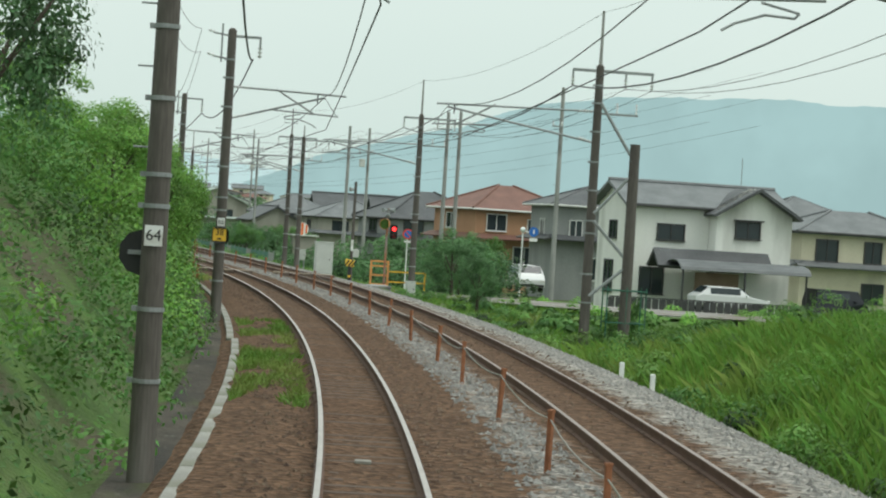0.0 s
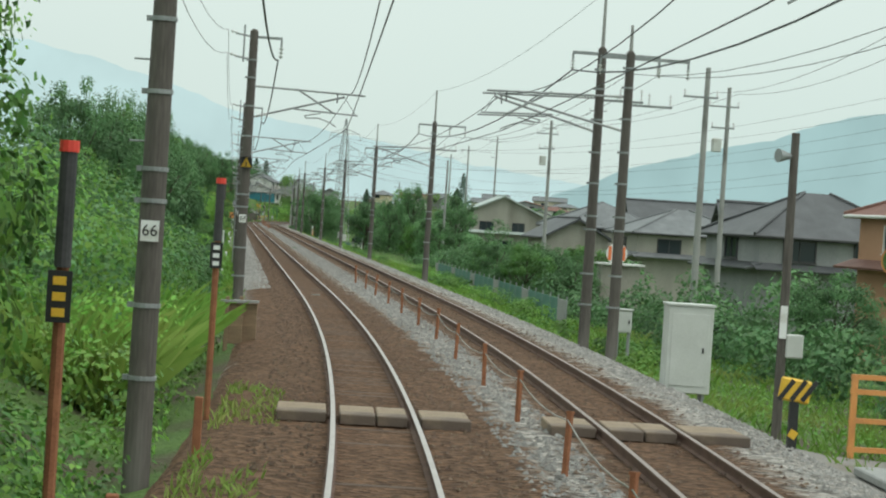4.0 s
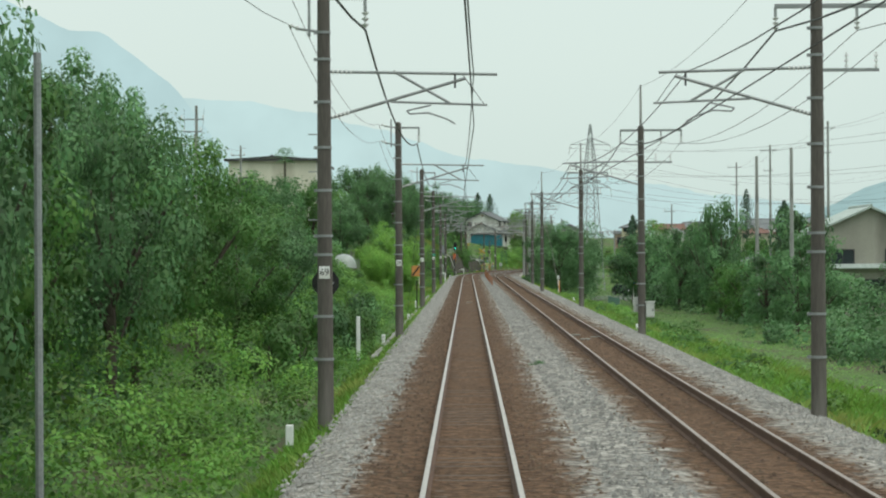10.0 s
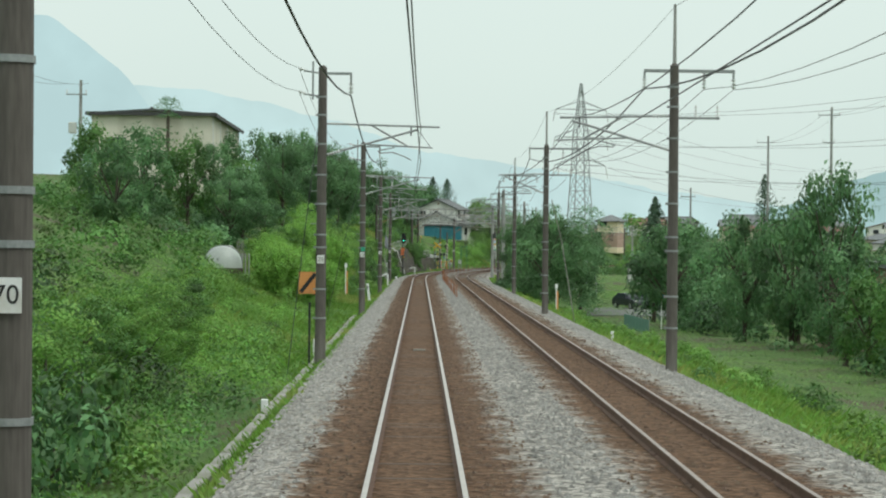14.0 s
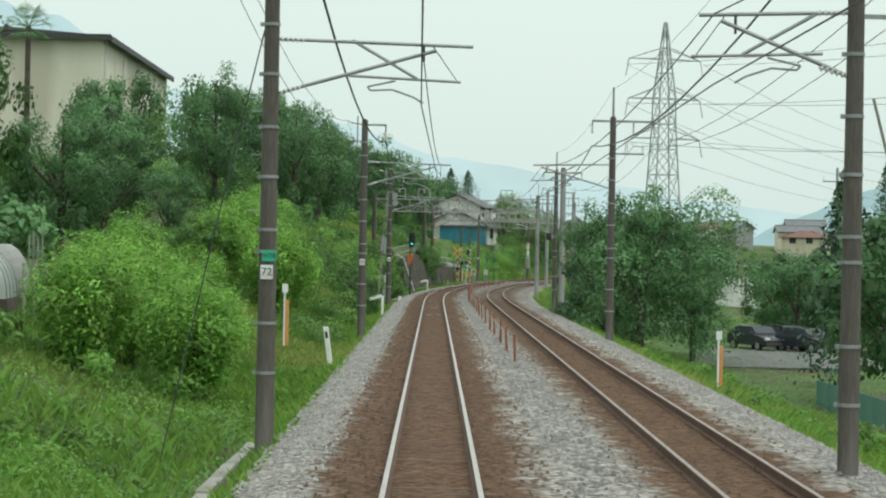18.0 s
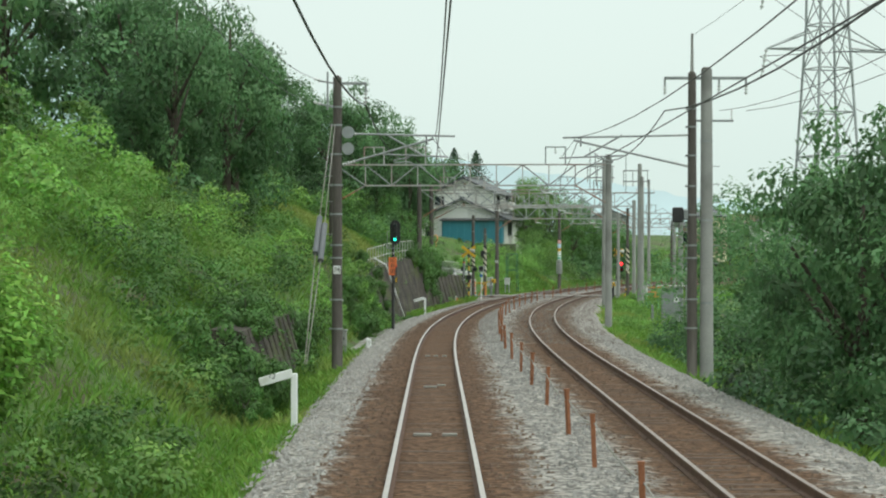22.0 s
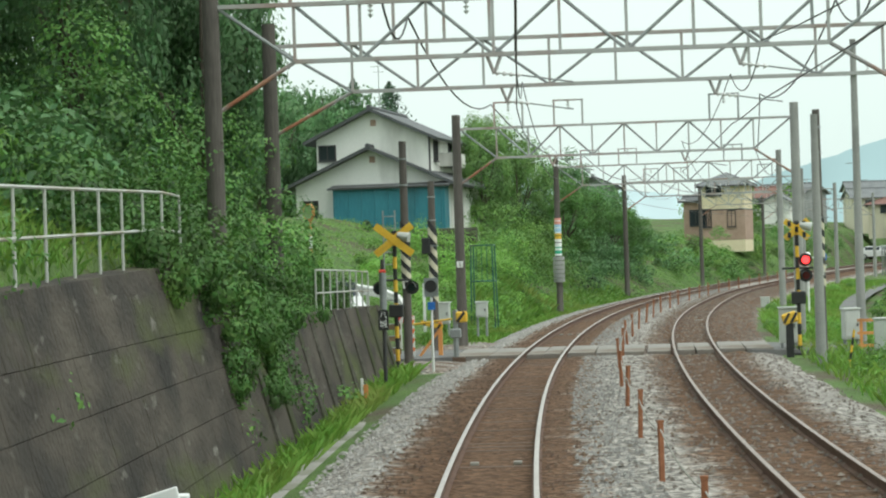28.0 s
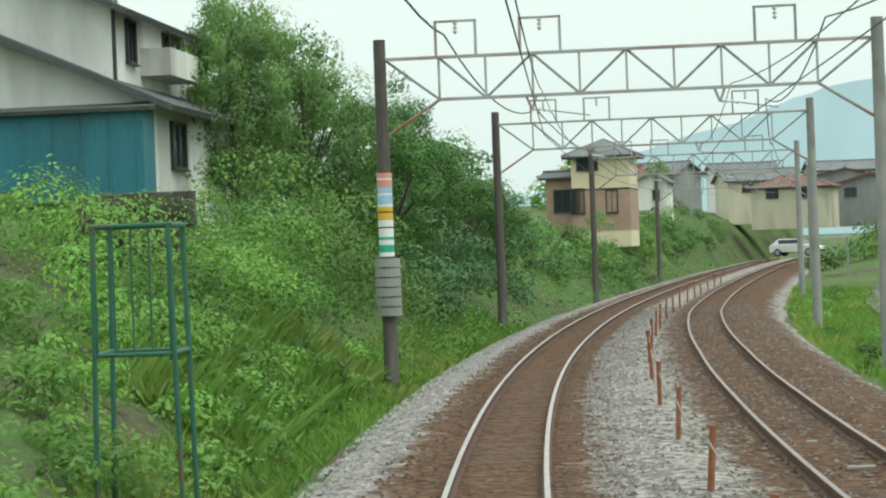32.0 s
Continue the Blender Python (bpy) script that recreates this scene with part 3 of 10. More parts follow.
# ---- overhead line ----
LEFT_POLES = [(-176, 63), (-140.6, 64), (-104.1, 65), (-67.5, 66), (-29.3, 67), (15.1, 68), (59.0, 69), (101.5, 70), (148.0, 71), (191.8, 72), (238.7, 73), (286.6, 74)]
RIGHT_POLES = [-140.0, -104.1, -69.5, -35.0, 15.0, 58.8, 100.0, 142.9, 186.5, 237.1, 287.3]


def insulator(parent, a, b, name="insulator", r=0.055, n=4):
    """A string of porcelain sheds from a to b."""
    bm = bmesh.new()
    a, b = Vector(a), Vector(b)
    rod(bm, a, b, r * 0.35, n=6)
    for i in range(n):
        t = (i + 0.5) / n
        w = (b - a) / n * 0.22
        rod(bm, a.lerp(b, t) - w, a.lerp(b, t) + w, r, r * 0.55, n=8)
    return part(name, bm, M_INSUL, parent)


def mast(th, h, r1=0.155, r2=0.115, material=None, bands=True, base=-0.6):
    bm = bmesh.new()
    rod(bm, (0, 0, base), (0, 0, h), r1, r2, 20)
    rod(bm, (0, 0, h), (0, 0, h + 0.05), r2 * 0.8, r2 * 0.5, 16)
    part("mast", bm, material or M_CONCRETE_POLE, th)
    if bands:
        for i, zb in enumerate((0.8, 1.6, 2.75, 3.1, 3.95, 4.75, 5.6, 6.4, 6.9)):
            if zb > h - 0.2:
                break
            r = r1 + (r2 - r1) * (zb - base) / (h - base)
            bm = bmesh.new()
            rod(bm, (0, 0, zb - 0.025), (0, 0, zb + 0.025), r + 0.014, n=16)
            box(bm, -r - 0.03, 0, zb, 0.07, 0.05, 0.06)
            part("band", bm, M_STEEL, th)


def plate(th, text, z, x=0.0, y=-0.165, w=0.20, h=0.23, material=None, ink=None, size=0.175):
    pl = boxed("number_plate", th, material or M_WHITE, x, y, z, w, 0.012, h, label="white enamel plate with black figures" if material is None else "")
    if text:
        text_part("lettering", text, size, ink or M_BLACK, pl, Matrix.Translation((x, y - 0.008, z)))
    return pl


def cantilever(th, side, reach=3.24, z=6.15):
    """Tube bracket that holds the wires over the track; side +1 reaches right, -1 left."""
    k = side
    e_ = reach - (3.24 if side > 0 else 2.95)
    barred("top_tube", th, M_STEEL, (0.1 * k, 0, z + 0.02), (reach * k, 0, z - 0.05), 0.028)
    insulator(th, (0.14 * k, 0, z + 0.02), (0.55 * k, 0, z + 0.01), "arm_insulator", 0.05, 5)
    barred("strut", th, M_STEEL, (0.1 * k, 0, z - 0.85), ((2.65 + e_) * k, 0, z - 0.12), 0.03)
    insulator(th, (0.14 * k, 0, z - 0.84), (0.5 * k, 0, z - 0.735), "arm_insulator", 0.05, 5)
    barred("stay", th, M_STEEL, ((1.3 + e_) * k, 0, z + 0.02), ((2.35 + e_) * k, 0, z - 0.58), 0.026)
    barred("lower_tube", th, M_STEEL, ((1.25 + e_) * k, 0, z - 0.55), ((3.05 + e_) * k, 0, z - 0.62), 0.022)
    bm = bmesh.new()
    pts = [(2.0, -0.62), (1.55, -0.72), (1.6, -0.78), (1.95, -0.76), (2.3, -0.88), (2.45, -0.97)]
    for a, b in zip(pts, pts[1:]):
        rod(bm, ((a[0] + e_) * k, 0, z + a[1]), ((b[0] + e_) * k, 0, z + b[1]), 0.016, n=6)
    part("steady_arm", bm, M_STEEL, th)
    bm = bmesh.new()
    rod(bm, ((3.0 + e_) * k, 0, z - 0.62), ((2.6 + e_) * k, 0, z - 0.06), 0.008, n=5)
    rod(bm, ((2.45 + e_) * k, 0, z - 0.03), ((2.45 + e_) * k, 0, z - 0.3), 0.02, n=5)
    part("tie_wire", bm, M_WIRE, th)


def left_pole(s, number, d=-2.7):
    th = holder("catenary_pole", stand(s, d, 0), "banded concrete catenary pole with a bracket arm beside the track", "utility pole", "catenary poles of the near track")
    mast(th, 7.72)
    plate(th, str(number), 2.42)
    cantilever(th, 1)
    boxed("feeder_arm", th, M_STEEL, 0.38, 0, 7.55, 0.85, 0.07, 0.07)
    boxed("drop_bracket", th, M_STEEL, 0.78, 0, 7.42, 0.06, 0.06, 0.26)
    insulator(th, (0.78, 0, 7.3), (0.78, 0, 6.98), "feeder_insulator", 0.07, 3)
    boxed("side_angle", th, M_STEEL, -0.27, 0, 7.35, 0.05, 0.06, 1.05)
    for zz in (7.62, 6.98):
        barred("side_arm", th, M_STEEL, (-0.1, 0, zz - 0.06), (-0.5, 0, zz), 0.025)
        insulator(th, (-0.45, 0, zz), (-0.66, 0, zz + 0.07), "pin_insulator", 0.06, 2)
    for zz in (3.4, 4.3, 5.0):
        barred("step_bolt", th, M_STEEL, (-0.12, 0, zz), (-0.30, 0, zz), 0.011, n=6)
    return th


def right_d(s):
    """Offset of the far track's poles, wider on the bend."""
    return second(s) + np.interp(s, [-140, -104, -69, -35, 15, 142, 165, 186.5, 210, 237, 260, 287], [4.1, 4.1, 3.8, 2.6, 2.5, 2.45, 2.2, 1.7, 2.2, 2.45, 2.8, 3.15])


def right_pole(s, d=None, rod_top=9.0, h=7.45):
    d = float(right_d(s)) if d is None else d
    th = holder("catenary_pole", stand(s, d, 0), "slim concrete catenary pole with a crossarm and earth-wire rod", "utility pole", "catenary poles of the far track")
    mast(th, h, 0.15, 0.11)
    barred("earth_rod", th, M_CONCRETE_NEW, (0, 0, h), (0, 0, rod_top), 0.05, 0.035)
    boxed("crossarm", th, M_STEEL, 0.38, 0, h - 0.14, 2.3, 0.08, 0.08)
    for xx in (-0.76, 0.75, 1.5):
        boxed("hanger", th, M_STEEL, xx, 0, h - 0.25, 0.05, 0.05, 0.18)
        insulator(th, (xx, 0, h - 0.33), (xx, 0, h - 0.6), "crossarm_insulator", 0.06, 3)
    boxed("lower_arm", th, M_STEEL, 0.6, 0, h - 1.33, 1.1, 0.06, 0.06)
    for xx in (0.55, 1.1):
        insulator(th, (xx, 0, h - 1.3), (xx, 0, h - 1.0), "pin_insulator", 0.045, 3)
    cantilever(th, -1, 2.95 + d - float(second(s)) - 2.5)
    return th


for _s, _n in LEFT_POLES:
    left_pole(_s, _n, {64: -2.55, 65: -2.52, 67: -2.63, 70: -2.63}.get(_n, -2.7))
for _s in RIGHT_POLES:
    right_pole(_s, h=7.9 if _s > 200 else 7.45)

GANTRIES = [(326.5, -5.6, 7.0), (364.0, -4.7, 6.9, 7.0, 0.95, 1.9), (371.0, -4.7, 9.0, 7.0, 0.95, 1.9), (397.5, -3.05, 7.6, 6.75), (438.5, -3.4, 7.7), (467.5, -3.4, 7.7), (504.0, -3.2, 7.4), (545.0, -3.2, 7.4)]


def gantry(s, d0, d1, z=7.0, depth=0.95, rise=0.45):
    """Rusty truss beam over both tracks on two concrete masts."""
    w = d1 - d0
    th = holder("signal_bridge", stand(s, d0, 0), "rusty steel truss gantry on concrete masts spanning both tracks", "gantry", "truss gantries")
    for x in (0, w):
        bm = bmesh.new()
        zb = float(ground_z(s, d0 + x)[0]) - 0.4
        rod(bm, (x, 0, zb), (x, 0, z + (rise if x else 0.45)), 0.17, 0.135, 18)
        part("mast", bm, M_CONCRETE_POLE if x == 0 else M_CONCRETE_NEW, th)
    if rise > 1:
        for zz in (z + 0.75, z + 1.45):
            boxed("mast_arm", th, M_STEEL, w - 0.25, 0, zz, 1.7, 0.07, 0.07)
        for xx in (w - 1.05, w - 0.45, w + 0.5):
            boxed("arm_post", th, M_STEEL, xx, 0, z + 1.1, 0.05, 0.05, 0.7)
            insulator(th, (xx, 0, z + 0.72), (xx, 0, z + 0.42), "arm_insulator", 0.06, 3)
        barred("earth_rod", th, M_STEEL, (w - 0.9, 0, z), (w - 0.9, 0, z + 2.6), 0.03, n=6)
    boxed("top_chord", th, M_GANTRY, w / 2, 0, z, w, 0.10, 0.07)
    boxed("bottom_chord", th, M_GANTRY, w / 2, 0, z - depth, w * 0.76, 0.10, 0.07)
    n = 8
    xs = np.linspace(w * 0.12, w * 0.88, n + 1)
    for i, x in enumerate(xs):
        boxed("post", th, M_GANTRY, float(x), 0, z - depth / 2, 0.05, 0.06, depth)
        if i < n:
            a, b = ((xs[i], z), (xs[i + 1], z - depth)) if i % 2 == 0 else ((xs[i], z - depth), (xs[i + 1], z))
            barred("diagonal", th, M_STEEL, (float(a[0]), 0.02, a[1]), (float(b[0]), 0.02, b[1]), 0.03, n=6)
    for x0, x1 in ((0.1, w * 0.12), (w - 0.1, w * 0.88)):
        barred("knee_brace", th, M_RUST, (x0, 0, z - depth - 0.8), (float(x1), 0, z - depth), 0.035, n=6)
        barred("end_diagonal", th, M_STEEL, (x0, 0, z), (float(x1), 0, z - depth), 0.03, n=6)
    for x in (w * 0.12 + 0.4, w * 0.12 + 2.3, w * 0.88 - 0.9):
        bm = bmesh.new()
        box(bm, x - 0.45, 0, z + 0.42, 0.06, 0.06, 0.8)
        box(bm, x + 0.45, 0, z + 0.42, 0.06, 0.06, 0.8)
        box(bm, x, 0, z + 0.8, 0.96, 0.06, 0.05)
        part("frame", bm, M_GANTRY if x < w * 0.5 else M_STEEL, th)
        insulator(th, (x, 0, z + 0.78), (x, 0, z + 0.5), "frame_insulator", 0.06, 3)
    for d in (0.0, float(second(s))):
        x = d - d0
        bm = bmesh.new()
        rod(bm, (x - 0.12, 0, z - depth), (x, 0, z - depth - 0.32), 0.03, n=6)
        rod(bm, (x + 0.12, 0, z - depth), (x, 0, z - depth - 0.32), 0.03, n=6)
        part("drop_bracket", bm, M_GANTRY, th)
        insulator(th, (x, 0, z - depth - 0.3), (x + 0.45, 0, z - depth - 0.36), "drop_insulator", 0.05, 4)
        barred("steady_arm", th, M_STEEL, (x + 0.45, 0, z - depth - 0.36), (x + 1.3, 0, z - depth - 0.5), 0.014, n=6)
    return th


for _g in GANTRIES:
    gantry(*_g)

# wires strung from support to support
_gs = [g[0] for g in GANTRIES]


def line(name, supports, d, z, sag, r, label):
    pts = []
    for i, (a, b) in enumerate(zip(supports, supports[1:])):
        p = span(at(a, d(a, i), z(a)), at(b, d(b, i + 1), z(b)), sag, 10)
        pts.append(p if i == 0 else p[1:])
    return wire(name, np.concatenate(pts), r, label)


_ls = [p[0] for p in LEFT_POLES] + _gs
_rs = [-176.0] + RIGHT_POLES + _gs
ZIG = ([-176, -140.6, -104.1, -67.5, -29.3, 15.1, 59, 101.5, 148, 191.8, 238.7, 286.6, 326.5, 364, 371, 397.5, 438.5, 467.5, 504, 545], [-0.2, -0.2, 0.2, -0.2, 0.15, -0.22, 0.1, -0.15, 0.02, -0.28, 0.18, 0.0, 0.15, 0.35, 0.3, -0.1, 0.25, -0.1, 0.2, 0.0])
zig = lambda s: float(np.interp(s, *ZIG))
line("contact_wire", _ls, lambda s, i: zig(s), lambda s: 5.15, 0.03, 0.011, "thin copper contact wire over the near track")
line("messenger_wire", _ls, lambda s, i: zig(s), lambda s: 6.12, 0.55, 0.011, "sagging messenger wire over the near track")
line("contact_wire", _rs, lambda s, i: second(s) + zig(s), lambda s: 5.15, 0.03, 0.011, "thin copper contact wire over the far track")
line("messenger_wire", _rs, lambda s, i: second(s) + zig(s), lambda s: 6.12, 0.55, 0.011, "sagging messenger wire over the far track")
line("feeder_cable", _ls, lambda s, i: -1.92, lambda s: 6.95 if s < 300 else 7.5, 0.75, 0.022, "thick dark feeder cable hung along the near track")
line("feeder_cable", _rs, lambda s, i: right_d(s) - 0.76, lambda s: 6.85 if s < 300 else 7.5, 0.75, 0.020, "thick dark feeder cable hung along the far track")
for _d, _z in ((-3.36, 7.7), (-3.36, 7.06)):
    line("signal_wire", [p[0] for p in LEFT_POLES], lambda s, i: _d, lambda s: _z, 0.8, 0.007, "thin grey signal wire on pin insulators")
for _d, _z in ((0.75, 6.85), (1.5, 6.85)):
    line("supply_wire", [-176.0] + RIGHT_POLES, lambda s, i: right_d(s) + _d, lambda s: _z, 0.7, 0.008, "thin supply wire hung from the crossarms")
line("earth_wire", [-176.0] + RIGHT_POLES, lambda s, i: right_d(s), lambda s: 8.95, 0.5, 0.006, "thin earth wire on the pole rods")
for _m, _c, _dd in (("near", -0.02, 0.0), ("far", 1.0, 1.0)):
    sup = _ls if _dd == 0 else _rs
    for i, (a, b) in enumerate(zip(sup, sup[1:])):
        for t in (0.16, 0.33, 0.5, 0.67, 0.84):
            s = a + (b - a) * t
            d = (zig(a) * (1 - t) + zig(b) * t) + ((second(a) * (1 - t) + second(b) * t) if _dd else 0)
            p = at(s, d, 5.13), at(s, d, 6.12 - 4 * 0.55 * t * (1 - t))
            wire("dropper", [p[0], (p[0] + p[1]) / 2, p[1]], 0.006, "thin dropper between messenger and contact wire")


# ---- plants ----
def leaf_quads(rng, p, nrm, size, slim=0.55, stray=0.42):
    """Small pointed leaves at places p facing about nrm."""
    n = len(p)
    nrm = nrm + rng.normal(0, stray, (n, 3))
    nrm /= np.maximum(np.linalg.norm(nrm, axis=1), 1e-6)[:, None]
    a = np.cross(nrm, rng.normal(0, 1, (n, 3)))
    a /= np.maximum(np.linalg.norm(a, axis=1), 1e-6)[:, None]
    b = np.cross(nrm, a)
    L = (size * rng.uniform(0.6, 1.35, n))[:, None]
    return np.stack([p - a * L * 0.5, p - b * L * slim * 0.5 + a * L * 0.08, p + a * L * 0.5 - nrm * L * 0.12, p + b * L * slim * 0.5 + a * L * 0.08], 1)


def soft(u, v, own=0.2):
    """Leaf normals that follow the rounded mass they grow on, with some of each leaf's own turn."""
    g = np.cross(v[:, 2] - v[:, 0], v[:, 3] - v[:, 1])
    g /= np.maximum(np.linalg.norm(g, axis=1), 1e-9)[:, None]
    n = u + own * g + np.array([0, 0, 0.15])
    return n / np.maximum(np.linalg.norm(n, axis=1), 1e-9)[:, None]


def lumps(rng, n_lump, rx, ry, rz, r_l, n_leaf, size, base=0.0):
    """A rounded uneven crown: leaves on the shells of many small lumps."""
    c = rng.normal(0, 1, (n_lump, 3))
    c /= np.linalg.norm(c, axis=1)[:, None]
    c *= rng.uniform(0.35, 1.0, (n_lump, 1)) ** 0.6
    c = c * np.array([rx, ry, rz]) + np.array([0, 0, base + rz])
    rl = r_l * rng.uniform(0.6, 1.25, n_lump)
    k = rng.integers(0, n_lump, n_leaf)
    u = rng.normal(0, 1, (n_leaf, 3))
    u /= np.linalg.norm(u, axis=1)[:, None]
    p = c[k] + u * (rl[k] * rng.uniform(0.5, 1.12, n_leaf))[:, None] * np.array([1, 1, 0.75])
    out = u * 1.2 + np.array([0, 0, 0.5])
    keep = p[:, 2] > base * 0.6
    tone = np.clip(rng.normal(0, 0.5, n_lump), -1, 1)
    lf = leaf_quads(rng, p[keep], out[keep], size)
    mid = np.array([0, 0, base + rz])
    big = (p[keep] - mid) / np.array([rx, ry, rz])
    return lf, tone[k][keep], soft(u[keep] * 0.8 + 0.5 * big, lf)


def crown_mesh(name, material, *args):
    v, tone, nr = lumps(_rng, *args)
    return quads_mesh(name, v, material, plant=tone, facing=nr)


_rng = np.random.default_rng(11)
BUSH = {}
for _k, _m in (("leaf", M_LEAF), ("dark", M_LEAFDARK), ("pale", M_LEAFPALE)):
    BUSH[_k] = [crown_mesh("shrub_leaves", _m, 18, 0.75, 0.75, 0.5, 0.32, 3000, 0.085) for _ in range(3)]
CROWN, CROWN_FAR = {}, {}
for _k, _m in (("leaf", M_LEAF), ("dark", M_LEAFDARK), ("pale", M_LEAFPALE), ("bamboo", M_BAMBOO)):
    CROWN[_k] = [crown_mesh("crown_leaves", _m, 64, 0.82, 0.82, 0.85, 0.235, 12500, 0.047) for _ in range(2)]
    CROWN_FAR[_k] = [crown_mesh("crown_leaves", _m, 44, 0.8, 0.8, 0.82, 0.27, 4600, 0.078) for _ in range(2)]


def limbs_mesh():
    bm = bmesh.new()
    r = random.Random(4)
    rod(bm, (0, 0, -0.1), (0.02, 0.01, 0.55), 0.055, 0.04, 9)
    for i in range(6):
        a = i * 1.05 + r.uniform(-0.3, 0.3)
        h = 0.32 + 0.05 * i
        rod(bm, (0.02, 0.01, h), (0.5 * math.cos(a), 0.5 * math.sin(a), h + r.uniform(0.35, 0.6)), 0.024, 0.008, 6)
    rod(bm, (0.02, 0.01, 0.5), (0.05, 0.0, 1.25), 0.035, 0.008, 7)
    me = bpy.data.meshes.new("trunk")
    bm.to_mesh(me)
    bm.free()
    me.materials.append(M_BARK)
    return me


TRUNK = limbs_mesh()


def shrub(s, d, r, h, kind="leaf", rng=random.Random(5), z=None, label=""):
    z = float(ground_z(s, d)[0]) if z is None else z
    ob = holder("shrub", stand(s, d, z - 0.15, rng.uniform(0, 360)), label or {"leaf": "leafy green shrub growing on the bank", "dark": "dense dark green shrub by the line", "pale": "pale green leafy shrub on the grass"}[kind], "shrub", "shrubs along the line")
    f = new("foliage", rng.choice(BUSH[kind]))
    f.parent, f.matrix_basis = ob, Matrix.Diagonal((r, r, h / 1.25, 1))
    m = new("stem", TRUNK)
    m.parent, m.matrix_basis = ob, Matrix.Diagonal((r * 0.8, r * 0.8, h * 0.6, 1))
    return ob


def tree(s, d, h, w, kind="leaf", bare=0.28, rng=random.Random(6), label="", z=None):
    z = float(ground_z(s, d)[0]) if z is None else z
    th = holder("tree", stand(s, d, z, rng.uniform(0, 360)), label or {"leaf": "broadleaf tree with a full green crown", "dark": "dark green broadleaf tree with a dense crown", "pale": "light green young tree with loose foliage", "bamboo": "feathery yellow-green bamboo clump"}[kind], "tree", "trees")
    t = new("trunk", TRUNK)
    t.parent, t.matrix_basis = th, Matrix.Diagonal((min(h * 0.45, w * 0.55), min(h * 0.45, w * 0.55), h * 0.6, 1))
    c = new("crown", rng.choice((CROWN if -12.6 < d < 16.6 else CROWN_FAR)[kind]))
    c.parent = th
    ch = h * (1 - bare)
    c.matrix_basis = Matrix.Translation((0, 0, h * bare)) @ Matrix.Diagonal((w / 2.2, w / 2.2, ch / 2.0, 1))
    return th


def shrubs(s0, s1, d0, d1, n, r0, r1, kinds=("leaf",), seed=1, flat=0.9):
    rng = random.Random(seed)
    for _ in range(n):
        r = rng.uniform(r0, r1)
        shrub(rng.uniform(s0, s1), rng.uniform(d0, d1), r, r * rng.uniform(flat, flat * 1.5), rng.choice(kinds), rng)


def noise_at(s, d, seed):
    return np.array([noise.noise((a * 0.8, b * 0.8, seed)) for a, b in zip(s, d)])


def weeds(name, s0, s1, d0, d1, n, h, size, material, label, seed=1, slim=0.55):
    """Uncountable low leaves growing as uneven mounds over a strip of ground."""
    rng = np.random.default_rng(seed)
    n = int(n * 1.45)
    s, d = rng.uniform(s0, s1, n), rng.uniform(d0, d1, n)

    def mound(a, b):
        q = np.array([noise.noise((x * 0.34, y * 0.5, seed)) for x, y in zip(a, b)])
        r = np.array([noise.noise((x * 0.95, y * 1.2, seed + 7)) for x, y in zip(a, b)])
        return h * np.maximum(0.12, 0.42 + 1.25 * q + 0.5 * r)

    m = mound(s, d)
    gs, gd = (mound(s + 0.15, d) - m) / 0.15, (mound(s, d + 0.15) - m) / 0.15
    up = np.stack([-gd, -gs, np.ones(n)], 1)
    up /= np.linalg.norm(up, axis=1)[:, None]
    p = at(s, d, ground_z(s, d) + m * (1 - 0.55 * rng.uniform(0, 1, n) ** 1.6))
    lf = leaf_quads(rng, p, up + np.array([0, -0.2, 0.2]), size * 0.72, slim)
    me = quads_mesh(name, lf, material, plant=1.1 * noise_at(s * 0.5, d * 0.5, seed + 4), facing=soft(up, lf))
    return tagged(new(name, me), label, "undergrowth", kind="stuff")


def grass(name, s0, s1, d0, d1, n, h, material, label, seed=1, lift=None):
    """Uncountable upright blades over a strip of ground."""
    rng = np.random.default_rng(seed)
    s, d = rng.uniform(s0, s1, n), rng.uniform(d0, d1, n)
    z = ground_z(s, d) - 0.03 if lift is None else np.full(n, lift)
    if lift is not None:
        # patchy growth on the stone
        ok = noise_at(s * 0.4, d * 1.2, seed) > -0.12
        s, d, z, n = s[ok], d[ok], z[ok], int(ok.sum())
    p = at(s, d, z)
    a = rng.uniform(0, 2 * np.pi, n)
    side = np.stack([np.cos(a), np.sin(a), np.zeros(n)], 1) * (0.012 + 0.008 * h)
    hh = h * rng.uniform(0.45, 1.25, n)
    lean = np.stack([rng.normal(0, 0.28, n), rng.normal(0, 0.28, n), np.ones(n)], 1) * hh[:, None]
    v = np.stack([p - side, p + side, p + lean * 0.6 + side * 0.7, p + lean * np.array([1.5, 1.5, 0.95])], 1)
    return tagged(new(name, quads_mesh(name, v, material)), label, "grass", kind="stuff")


